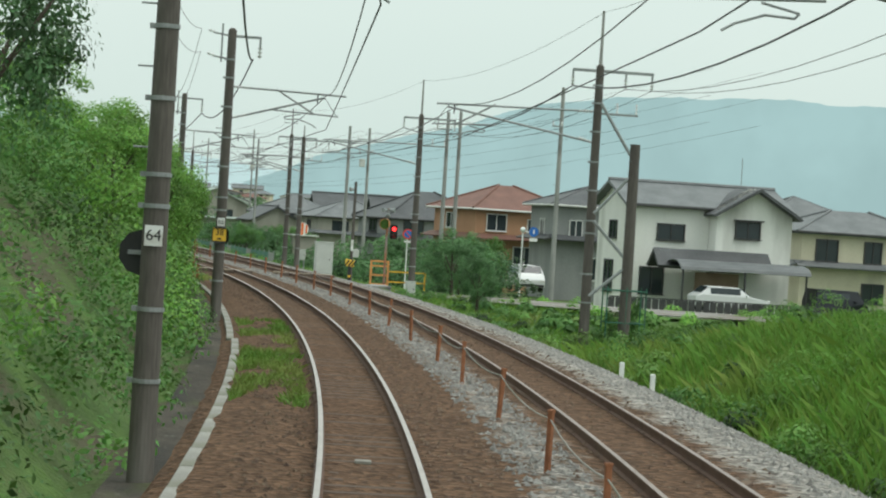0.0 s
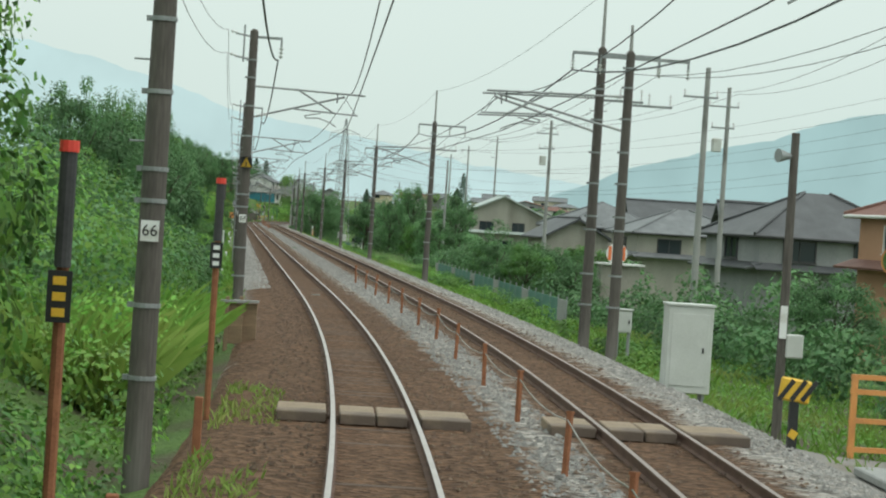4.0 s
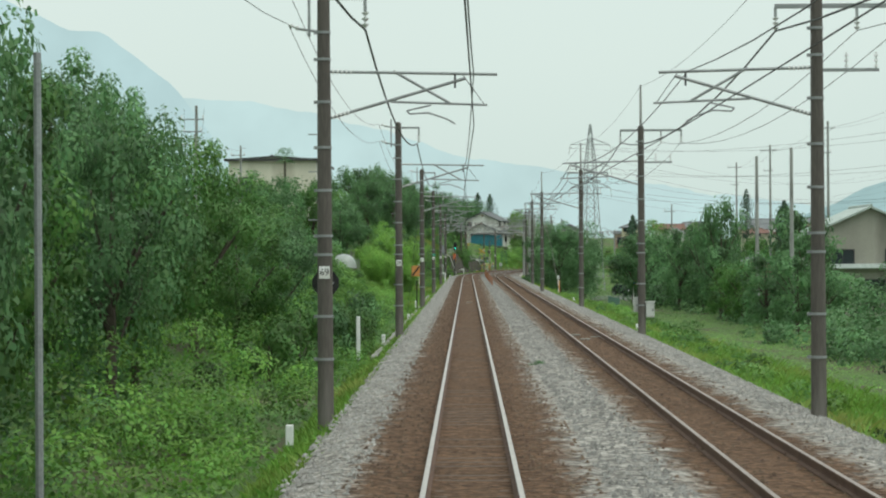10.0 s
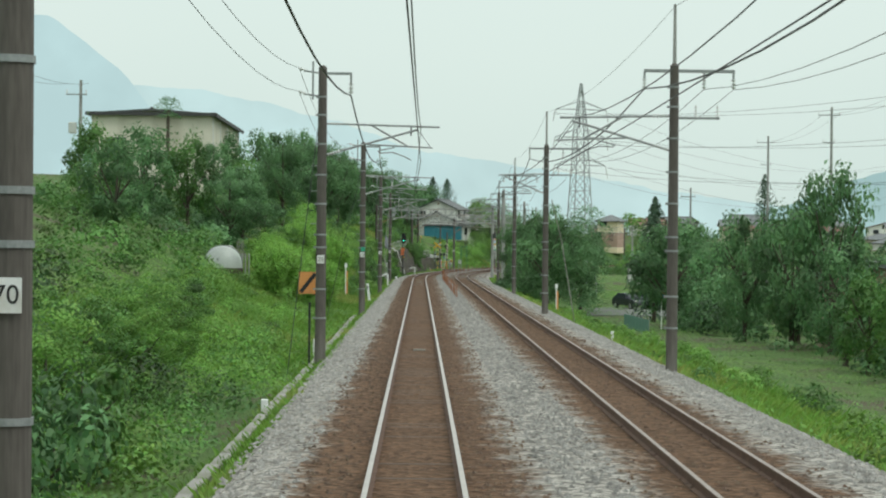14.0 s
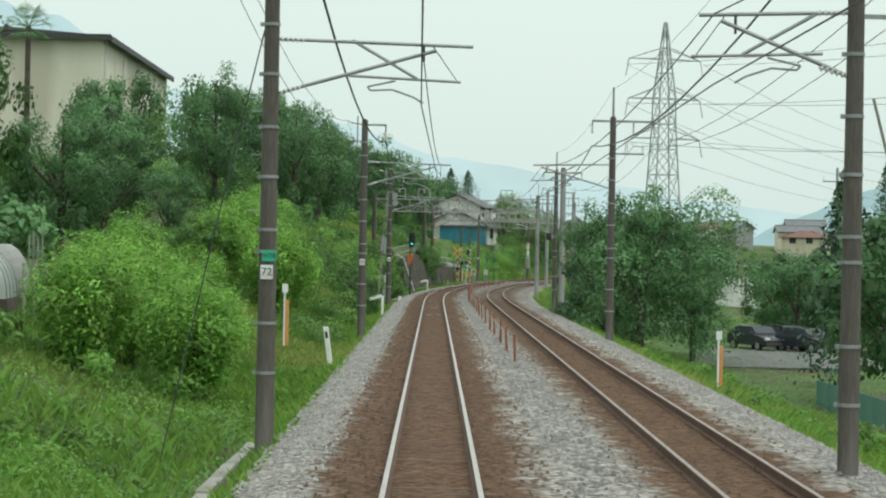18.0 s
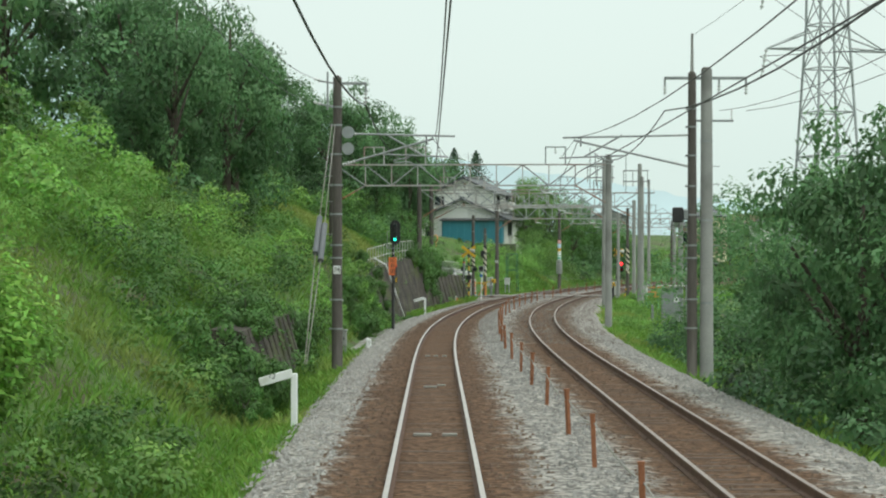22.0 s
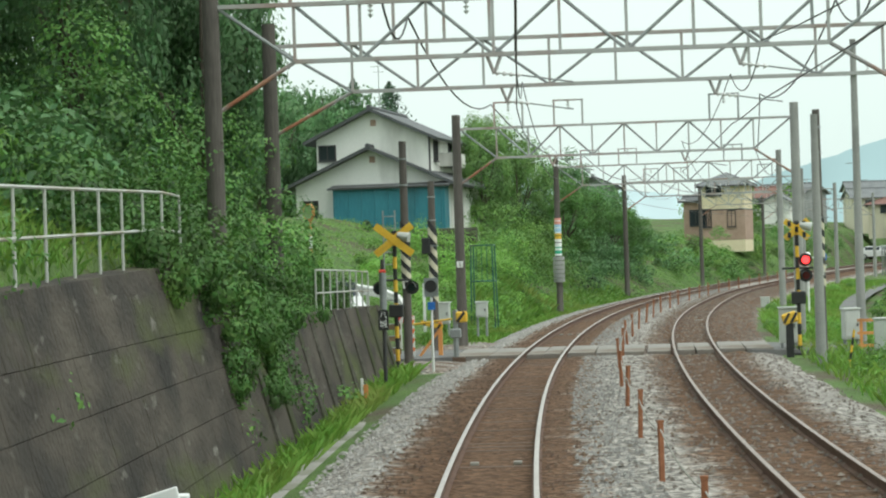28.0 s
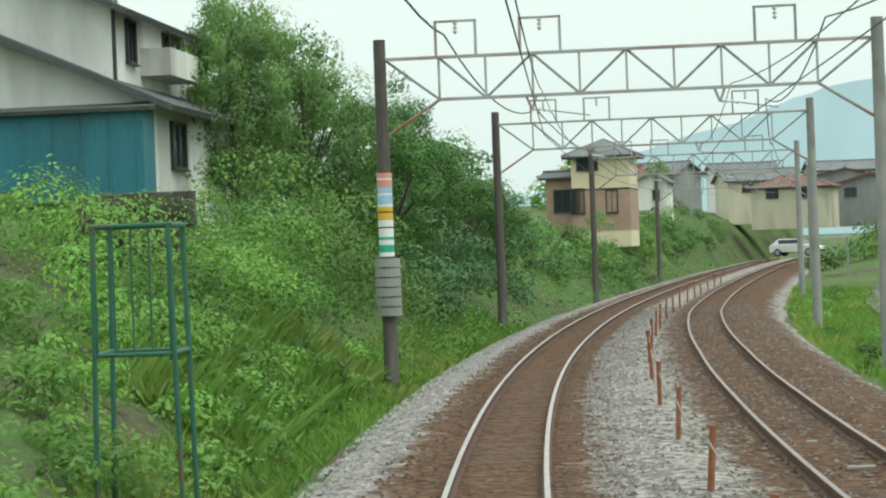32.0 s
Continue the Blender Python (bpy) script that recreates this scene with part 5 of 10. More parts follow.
for _s, _d, _h, _w, _k in ((267, 10.4, 9.6, 7.6, "dark"), (274, 10.6, 9.2, 6.4, "dark"), (270, 13.4, 8.4, 5.6, "dark"), (300, 12.4, 6.4, 6, "dark"), (310, 12.8, 6.0, 5.5, "dark"), (152, 20, 6.0, 5, "dark"), (163, 19.6, 6.2, 5, "dark"), (172, 19.2, 5.6, 4.4, "leaf"), (179, 18.8, 5.2, 3.8, "leaf"), (187, 19.4, 7.0, 5, "dark"), (204, 19.8, 9.4, 5.5, "dark"), (196, 20.4, 11.6, 5.4, "dark"), (214, 18.8, 9.2, 4.6, "dark"), (212, 21.5, 9.0, 6, "dark"), (170, 23.5, 8.4, 6, "dark"), (184, 25, 10.4, 6.5, "dark"), (299, 23.4, 6.6, 5.5, "dark"), (304, 22.6, 6.4, 5, "dark"), (309, 25.5, 6.8, 6, "dark"), (296, 26.0, 6.4, 5.5, "dark"), (303, 27.5, 6.6, 6, "dark"), (294, 24.6, 5.6, 4.6, "dark"), (271, 8.8, 8.2, 6, "dark"), (331, 24.8, 6.8, 5.5, "dark"), (336, 27.4, 7.6, 6.5, "dark"), (343, 31, 8.2, 7, "dark"), (352, 35, 8.8, 7, "dark"), (360, 41, 9, 8, "leaf"), (236, 17, 9, 8, "dark"), (240, 18.0, 9, 6, "dark"), (-79, 8.7, 3.0, 2.4, "dark"), (-60, 11.2, 4.0, 4, "dark"), (-55, 12.6, 4.2, 4.4, "dark"), (-50, 14.0, 4.0, 4, "leaf"), (-26, 15.5, 4.2, 4, "dark"), (-36, 18.0, 3.6, 2.6, "leaf"), (-30, 20.5, 4.6, 3, "leaf"), (20, 14.6, 3.8, 3.6, "dark"), (26, 16.8, 4.2, 3.8, "leaf"), (33, 13.2, 3.4, 3.4, "dark"), (38, 16.4, 4.0, 3.8, "dark"), (43, 18.6, 4.4, 4, "leaf"), (52, 17.6, 4.0, 4, "dark"), (58, 14.6, 3.6, 3.6, "leaf"), (63, 17.8, 4.2, 4, "dark"), (70, 19.6, 4.4, 4, "dark"), (76, 16, 3.8, 3.6, "leaf"), (160, 23, 4.6, 4, "dark"), (172, 24.6, 4.4, 4, "leaf"), (180, 26.5, 4.6, 4, "dark"), (30, 13.5, 4, 4, "leaf"), (48, 14.0, 4.6, 4.5, "dark")):
    tree(_s, _d, _h, _w, _k, 0.06)
# round pale orchard bushes on the grass slope
def shoots_mesh(seed):
    """Upright leafy shoots fanning from one stool, leaves gathered in whorls towards the tips."""
    rng = np.random.default_rng(seed)
    n = 170
    a, q = rng.uniform(0, 2 * np.pi, n), rng.uniform(0.05, 1.0, n) ** 0.6
    tip = np.stack([np.cos(a) * q * 0.95, np.sin(a) * q * 0.95, 0.75 + 1.2 * np.sqrt(1 - 0.85 * q * q) * rng.uniform(0.7, 1.1, n)], 1)
    foot = np.stack([np.cos(a) * q * 0.3, np.sin(a) * q * 0.3, np.full(n, 0.1)], 1)
    k = np.repeat(np.arange(n), 62)
    t_ = 1 - rng.uniform(0, 1, len(k)) ** 1.4 * 0.85
    p = foot[k] * (1 - t_)[:, None] + tip[k] * t_[:, None]
    w = rng.normal(0, 1, (len(k), 3))
    w /= np.linalg.norm(w, axis=1)[:, None]
    p = p + w * 0.13
    out = (tip - np.array([0, 0, 0.8]))[k] * 0.5 + w * 0.5 + np.array([0, 0, 0.8])
    lf = leaf_quads(rng, p, out, 0.085, 0.42)
    return quads_mesh("shoot_leaves", lf, M_ORCHARD, plant=np.clip(rng.normal(0, 0.5, n), -1, 1)[k], facing=soft(out, lf))


M_ORCHARD = surface("orchard_leaves", (0.16, 0.34, 0.06), (0.27, 0.49, 0.09), 0.6, 0.4, 6, 0.0, spread=0.14, translucent=0.42)
ORCHARD = [shoots_mesh(_k) for _k in (21, 22, 23)]
_q = random.Random(31)
for _s, _d, _r, _h in ((249, -6.6, 1.9, 3.9), (252.5, -8.6, 1.8, 3.8), (246.5, -8.8, 1.7, 3.6), (255, -6.2, 1.4, 2.8), (206, -5.4, 1.5, 2.9), (209, -7.2, 1.6, 3.1), (204, -7.6, 1.5, 3.0), (212, -5.8, 1.2, 2.4), (214, -8.4, 1.5, 2.8), (217, -7.4, 1.4, 2.6), (222, -9.2, 1.6, 2.8), (231, -8.2, 1.4, 2.4)):
    _ob = holder("orchard_bush", stand(_s, _d, float(ground_z(_s, _d)[0]) - 0.1, _q.uniform(0, 360)), "bright green fruit bush with upright leafy shoots on grass", "shrub", "orchard bushes")
    _f = new("foliage", ORCHARD[_q.randrange(3)])
    _f.parent, _f.matrix_basis = _ob, Matrix.Diagonal((_r, _r, _h / 1.95, 1))
    _f = new("stem", TRUNK)
    _f.parent, _f.matrix_basis = _ob, Matrix.Diagonal((_r * 0.7, _r * 0.7, _h * 0.55, 1))
shrub(75, 1.75, 0.42, 0.5, "dark")
for _i, (_s, _d, _r, _h) in enumerate(((85, -5.2, 1.4, 2.4), (89, -5.4, 1.5, 2.9), (93, -5.0, 1.4, 2.7), (96, -4.6, 1.2, 2.5), (99, -4.4, 1.2, 2.3), (102.5, -4.7, 1.4, 2.8), (106, -4.9, 1.4, 2.8), (111, -4.9, 1.3, 2.6), (116, -5.1, 1.4, 2.6), (122, -5.3, 1.4, 2.4), (79, -5.6, 1.4, 2.2))):
    shrub(_s, _d, _r, _h, ("leaf", "leaf", "dark")[_i % 3], label="full round shrub in the weeds beside the line")
for _s, _d, _r, _h in ((268.5, -3.7, 0.7, 1.3), (270.2, -3.9, 0.8, 1.5), (272.0, -3.7, 0.7, 1.4), (271.4, -4.6, 0.9, 1.9), (270.6, -3.7, 0.9, 1.9), (272.3, -3.5, 0.7, 1.5), (273.4, -3.4, 0.5, 1.0), (286.5, -4.0, 0.8, 1.9), (288.5, -3.9, 0.8, 1.7)):
    shrub(_s, _d, _r, _h, "leaf", label="green bush beside the ribbed footing wall")
for _s, _d, _r, _h in ((275.0, -4.3, 0.9, 1.2), (276.6, -4.2, 0.7, 0.9), (278.5, -4.5, 1.0, 1.4), (281.5, -4.6, 0.9, 1.3), (284.5, -4.7, 0.9, 1.4)):
    shrub(_s, _d, _r, _h, "leaf", z=0.9, label="green bush hanging over the ribbed footing wall")
for _s, _d, _z, _r, _h in ((384.2, -5.2, 0.9, 0.7, 1.6), (385.6, -5.4, 0.5, 0.7, 1.7), (382.6, -5.2, 1.2, 0.8, 1.7), (380.8, -5.3, 1.3, 0.9, 1.8), (379.0, -5.3, 1.3, 0.9, 2.0), (377.2, -5.3, 1.4, 1.0, 2.2), (375.4, -5.4, 1.4, 1.1, 2.6), (373.6, -5.4, 1.4, 1.1, 3.0), (381.6, -6.6, 1.3, 1.2, 2.4), (378.2, -6.8, 1.4, 1.4, 3.0)):
    shrub(_s, _d, _r, _h, "leaf", z=_z, label="leafy bush behind the white tube fence")
for _s, _d, _r, _h in ((-104.0, 8.7, 0.55, 1.7), (-103.6, 9.2, 0.5, 2.1), (-104.6, 8.2, 0.5, 1.1)):
    shrub(_s, _d, _r, _h, "leaf", label="vines climbing a mesh guard round pole feet")
for _i in range(22):
    _q = random.Random(_i)
    shrub(313.5 + 0.62 * _i, -3.45 - 0.35 * (_i % 3), _q.uniform(0.6, 0.95), _q.uniform(1.0, 1.6), _q.choice(("leaf", "leaf", "pale")), z=-0.5 + 0.75 * (_i % 3), label="leafy bush hiding the end of the retaining wall")
for _s, _d, _z, _r, _h in ((334.2, -4.0, 0.2, 0.8, 1.2), (333.9, -4.2, 0.9, 0.75, 1.2), (332.8, -4.5, 1.7, 0.9, 1.3), (332.2, -4.9, 2.3, 0.8, 1.2), (334.2, -5.0, 2.6, 0.5, 0.7), (335.0, -3.95, -0.3, 0.35, 0.6), (343.6, -4.3, 1.6, 0.3, 0.45), (363.0, -4.1, 1.2, 0.7, 1.2), (363.3, -3.9, 0.3, 0.55, 1.0), (362.6, -4.5, 2.2, 0.8, 1.3), (364.4, -4.2, 1.2, 0.7, 1.2), (366.0, -4.3, 1.3, 0.8, 1.3), (365.4, -4.8, 2.2, 1.0, 1.7), (368.0, -4.7, 1.6, 1.0, 1.7), (361.6, -5.2, 2.6, 0.9, 1.5), (366.8, -5.6, 2.6, 1.1, 2.2), (370.2, -4.8, 1.5, 0.9, 1.4), (341.8, -3.35, -0.6, 0.5, 0.55), (343.0, -3.3, -0.6, 0.55, 0.5), (344.5, -3.3, -0.6, 0.5, 0.5), (348.0, -3.35, -0.6, 0.3, 0.35), (357.5, -4.4, 2.3, 0.8, 1.4), (359.5, -4.3, 2.0, 0.9, 1.5), (361.0, -4.1, 1.4, 0.9, 1.6), (360.2, -4.0, 0.7, 0.7, 1.3), (364.0, -4.0, 0.5, 0.7, 1.2), (367.0, -4.2, 1.0, 0.8, 1.5), (371.8, -4.4, 1.4, 0.8, 1.4)):
    shrub(_s, _d, _r, _h, "leaf", z=_z, label="leafy bush and vines draping the retaining wall")
for _s, _d, _r in ((-16, 2.0, 0.25), (24, 1.9, 0.22), (168, -1.7, 0.3), (196, 2.0, 0.3), (192, 2.3, 0.2), (372, 1.7, 0.25), (424, 0.75, 0.28), (429, 0.9, 0.2), (428, -0.9, 0.25)):
    shrub(_s, _d, _r, _r * 1.2, "leaf")


def conifer(s, d, h, w, z=None):
    """Dark pointed evergreen: whorls of drooping needled sprays round a straight stem."""
    z = float(ground_z(s, d)[0]) if z is None else z
    th = holder("conifer", stand(s, d, z), "dark pointed evergreen tree", "tree", "conifers")
    barred("trunk", th, M_BARK, (0, 0, 0), (0, 0, h * 0.95), 0.16, 0.03, 8)
    rng = np.random.default_rng(int(s * 7 + d))
    n = 2600
    t = rng.uniform(0.05, 1, n) ** 0.8
    t = np.clip(np.round(t * 13) / 13 + rng.normal(0, 0.028, n), 0.02, 1.0)
    a = rng.uniform(0, 2 * np.pi, n)
    rr = w / 2 * (1 - t) ** 0.65 * rng.uniform(0.3, 1.05, n) * (1.0 + 0.3 * np.sin(3 * a + 9 * t) + 0.2 * np.sin(5 * a + 31 * t)) + 0.05
    p = np.stack([rr * np.cos(a), rr * np.sin(a), h * t - rr * 0.25], 1)
    nr = np.stack([np.cos(a), np.sin(a), np.full(n, 0.6)], 1)
    c = new("foliage", quads_mesh("foliage", leaf_quads(rng, p, nr, 0.32, 0.4), M_CONIFER))
    c.parent = th
    return th


for _s, _d, _h, _w in ((250, 17.4, 9.2, 4.2), (484, -25.6, 11.4, 7.0), (483, -22.6, 11.2, 6.6), (487, -17.8, 7.4, 4.6), (206, 27, 9.5, 5.5), (385, 40, 15, 6.4)):
    conifer(_s, _d, _h, _w)

weeds("undergrowth", -175, -50, -10, -3.2, 21945, 0.7, 0.16, M_LEAF, "leafy weeds and vines covering the bank", 1)
weeds("undergrowth", -50, 140, -9, -3.5, 32917, 0.6, 0.15, M_LEAF, "leafy weeds covering the ground by the line", 2)
weeds("undergrowth", 140, 206, -14, -3.4, 30000, 0.45, 0.12, M_LEAFPALE, "bright leafy weeds on the slope", 3)
weeds("undergrowth", 276, 330, -13, -3.6, 24000, 0.6, 0.13, M_LEAF, "leafy weeds on the steep cutting", 6)
weeds("undergrowth", 396, 560, -14, -3.4, 36575, 0.6, 0.16, M_LEAFPALE, "bright leafy weeds on the slope by the crossing", 4)
weeds("undergrowth", -60, 150, 6.9, 20, 26000, 0.35, 0.13, M_LEAFPALE, "low weeds on the ground below the line", 21)
weeds("undergrowth", 150, 320, 7.5, 24, 26000, 0.35, 0.14, M_LEAF, "low weeds and clover below the line", 22)
weeds("undergrowth", 318, 386, 7.4, 24, 16000, 0.6, 0.15, M_LEAFPALE, "rank weeds beside the far track", 23)
weeds("undergrowth", 440, 640, -12, -2.6, 16000, 0.6, 0.2, M_LEAF, "weeds on the bank of the far bend", 24)
grass("grass", 200, 285, -11, -3.3, 60000, 0.24, M_GRASSBLADE, "short bright grass on the slope", 11)
grass("grass", 150, 198, -11, -3.6, 9000, 0.5, M_GRASSBLADE, "tall grass beside the cable trough", 12)
grass("grass", 420, 437, -6.0, -3.7, 5250, 0.55, M_GRASSBLADE, "tall reedy grass beside the line", 13)
grass("grass", 398, 470, -4.6, -2.7, 12000, 0.3, M_GRASSBLADE, "rough grass at the edge of the ballast", 19)
grass("grass", -60, -40, -5.0, -3.6, 5062, 1.3, M_GRASSBLADE, "tall reedy grass on the bank", 14)
grass("grass", 322, 366, -11, -4.75, 34000, 0.22, M_GRASSBLADE, "rough grass above the retaining wall", 15)
grass("grass", 345, 384, -3.6, -3.0, 2812, 0.35, M_GRASSBLADE, "grass at the foot of the wall", 16)
grass("grass", 276, 322, -13, -3.4, 16000, 0.3, M_GRASSBLADE, "bright meadow grass on the steep slope", 20)
grass("grass", -30, 300, -3.4, -2.45, 30000, 0.2, M_GRASSBLADE, "low grass along the ballast edge", 21)
grass("grass", -133, -106, -1.95, -0.75, 9000, 0.16, M_GRASSBLADE, "low grass creeping over the ballast", 17, -0.2)
grass("grass", -74, -56, -2.2, -1.3, 1500, 0.16, M_GRASSBLADE, "low grass beside the footpath crossing", 18, -0.2)
grass("grass", -175, 0, 6.9, 16.0, 28125, 0.3, M_GRASSBLADE, "green grass beside the far track", 5)
grass("grass", 0, 270, 6.9, 12.0, 39375, 0.35, M_GRASSBLADE, "green grass on the embankment", 7)
grass("grass", 270, 520, 6.9, 11.0, 28125, 0.35, M_GRASSBLADE, "green grass beside the far track", 8)


# ---- far hills ----
def hills(name, az, el, dist, colour, label):
    """A ridge far outside the place, its haze painted into a glowing colour; az degrees left of ahead, el its skyline
    in degrees.
    """
    v, f = [], []
    a = np.linspace(az[0], az[-1], 220)
    e_ = np.interp(a, az, el)
    for i, (p, q) in enumerate(zip(a, e_)):
        q += 0.10 * noise.noise((p * 0.9, dist, 0)) + 0.05 * noise.noise((p * 3.1, dist, 4))
        x, y = -math.sin(radians(p)) * dist, math.cos(radians(p)) * dist
        v += [(x, y, -30), (x, y, dist * math.tan(radians(max(q, 0.1))))]
        if i:
            f.append((2 * i - 2, 2 * i, 2 * i + 1, 2 * i - 1))
    m = bpy.data.materials.new(name)
    m.use_nodes = True
    n, l = m.node_tree.nodes, m.node_tree.links
    b = n["Principled BSDF"]
    n.remove(b)
    # emission carries the hazed colour; the ridge takes no light itself
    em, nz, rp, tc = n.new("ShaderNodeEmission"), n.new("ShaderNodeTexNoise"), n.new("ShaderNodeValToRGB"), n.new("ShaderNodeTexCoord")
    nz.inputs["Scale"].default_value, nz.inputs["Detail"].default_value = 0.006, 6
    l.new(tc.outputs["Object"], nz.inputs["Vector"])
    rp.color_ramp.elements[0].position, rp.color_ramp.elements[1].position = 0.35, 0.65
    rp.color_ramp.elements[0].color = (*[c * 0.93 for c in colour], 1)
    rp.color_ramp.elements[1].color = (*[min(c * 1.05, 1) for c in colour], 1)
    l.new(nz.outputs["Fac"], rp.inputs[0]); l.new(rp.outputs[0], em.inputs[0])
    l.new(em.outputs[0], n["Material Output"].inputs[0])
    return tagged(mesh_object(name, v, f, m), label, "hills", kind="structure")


# haze is mixed into each colour, fainter ridges nearer the sky tone
hills("backdrop_hills_east", [-60, -40, -30, -25, -22, -18, -16, -14, -12, -10, -8.5, -7], [2.5, 3.0, 3.5, 3.8, 3.9, 3.7, 3.4, 2.7, 2.2, 1.6, 0.9, 0.2], 4300, (0.40, 0.60, 0.60), "wooded mountain ridge with blue haze painted in")
hills("backdrop_hills_west", [5.2, 6.2, 7.0, 7.6, 8.6, 9.4, 10.2, 11.5, 14, 20, 40, 60], [0.3, 2.6, 3.6, 4.4, 5.2, 5.7, 5.8, 6.4, 7.5, 7.0, 5, 3], 4400, (0.54, 0.75, 0.76), "mountain painted pale as if almost lost in haze")
hills("backdrop_mountain", [-12, -9, -6, -3, 0, 2, 4.2, 5.6, 7.1, 9, 12], [0.3, 1.2, 1.6, 2.1, 2.5, 3.2, 3.7, 4.0, 4.05, 3.9, 2], 4600, (0.58, 0.78, 0.775), "far mountain painted to fade into white haze")


# ---- materials of buildings and fittings ----
M_WALLWHITE = surface("white_render", (0.72, 0.72, 0.68), (0.82, 0.82, 0.78), 0.85, 0.8, 20, 0.1, c3=(0.45, 0.45, 0.41), c3_amount=0.2, streak=(1, 1, 0.25))
M_WALLCREAM = surface("cream_siding", (0.52, 0.48, 0.36), (0.66, 0.62, 0.48), 0.85, 0.8, 20, 0.1, c3=(0.40, 0.38, 0.30), c3_amount=0.2, streak=(1, 1, 0.25))
M_WALLGREY = surface("grey_siding", (0.20, 0.21, 0.21), (0.31, 0.32, 0.31), 0.85, 0.8, 20, 0.1, streak=(1, 1, 0.25))
M_WALLORANGE = surface("orange_siding", (0.36, 0.20, 0.115), (0.45, 0.26, 0.16), 0.85, 0.8, 20, 0.1, streak=(1, 1, 0.25))
M_WALLBRICK = surface("brown_brick_siding", (0.34, 0.23, 0.175), (0.46, 0.33, 0.26), 0.9, 1.5, 25, 0.2)
M_WALLTEAL = surface("teal_sheet_metal", (0.02, 0.15, 0.20), (0.035, 0.21, 0.27), 0.45, 0.6, 12, 0.1, c3=(0.04, 0.12, 0.14), c3_amount=0.25, streak=(1, 1, 0.2))
M_ROOFGREY = surface("grey_roof_tiles", (0.10, 0.11, 0.115), (0.19, 0.20, 0.205), 0.6, 1.0, 14, 0.4, spread=0.1)
M_ROOFDARK = surface("charcoal_roof_tiles", (0.045, 0.048, 0.052), (0.095, 0.10, 0.105), 0.55, 1.0, 14, 0.4)
M_ROOFBROWN = surface("brown_roof_tiles", (0.14, 0.065, 0.05), (0.22, 0.11, 0.085), 0.7, 1.0, 14, 0.4)
M_ROOFPALE = surface("pale_green_sheet_roof", (0.30, 0.36, 0.33), (0.45, 0.50, 0.47), 0.6, 0.8, 14, 0.2, streak=(6, 0.5, 1))
M_WALLSHED = surface("pale_hall_cladding", (0.60, 0.57, 0.47), (0.70, 0.67, 0.57), 0.85, 0.8, 20, 0.1, c3=(0.50, 0.47, 0.38), c3_amount=0.2, streak=(1, 1, 0.25))
M_FENCE = surface("weathered_white_tube", (0.40, 0.41, 0.38), (0.52, 0.53, 0.50), 0.6, 2, 30, 0.05, c3=(0.30, 0.27, 0.20), c3_amount=0.25)
M_TRIM = surface("dark_trim", (0.03, 0.03, 0.032), (0.06, 0.06, 0.06), 0.6, 2, 30, 0.05)
M_TRIMWHITE = surface("white_trim", (0.6, 0.6, 0.58), (0.72, 0.72, 0.7), 0.6, 2, 30, 0.05)
M_WALLYELLOW = surface("yellow_cream_siding", (0.66, 0.57, 0.38), (0.78, 0.69, 0.49), 0.85, 0.8, 20, 0.1)
# cream render with wall shade put into a darker, greyer base colour
M_WALLSHADED = surface("shaded_house_render", (0.27, 0.26, 0.225), (0.38, 0.365, 0.315), 0.85, 0.8, 20, 0.1, c3=(0.22, 0.21, 0.18), c3_amount=0.25, streak=(1, 1, 0.25))
M_ASPHALT = surface("asphalt", (0.10, 0.10, 0.10), (0.17, 0.17, 0.165), 0.9, 0.7, 40, 0.3)
M_PAVE = surface("worn_concrete_deck", (0.17, 0.16, 0.145), (0.30, 0.285, 0.26), 0.9, 0.9, 30, 0.3, c3=(0.16, 0.13, 0.10), c3_amount=0.3)


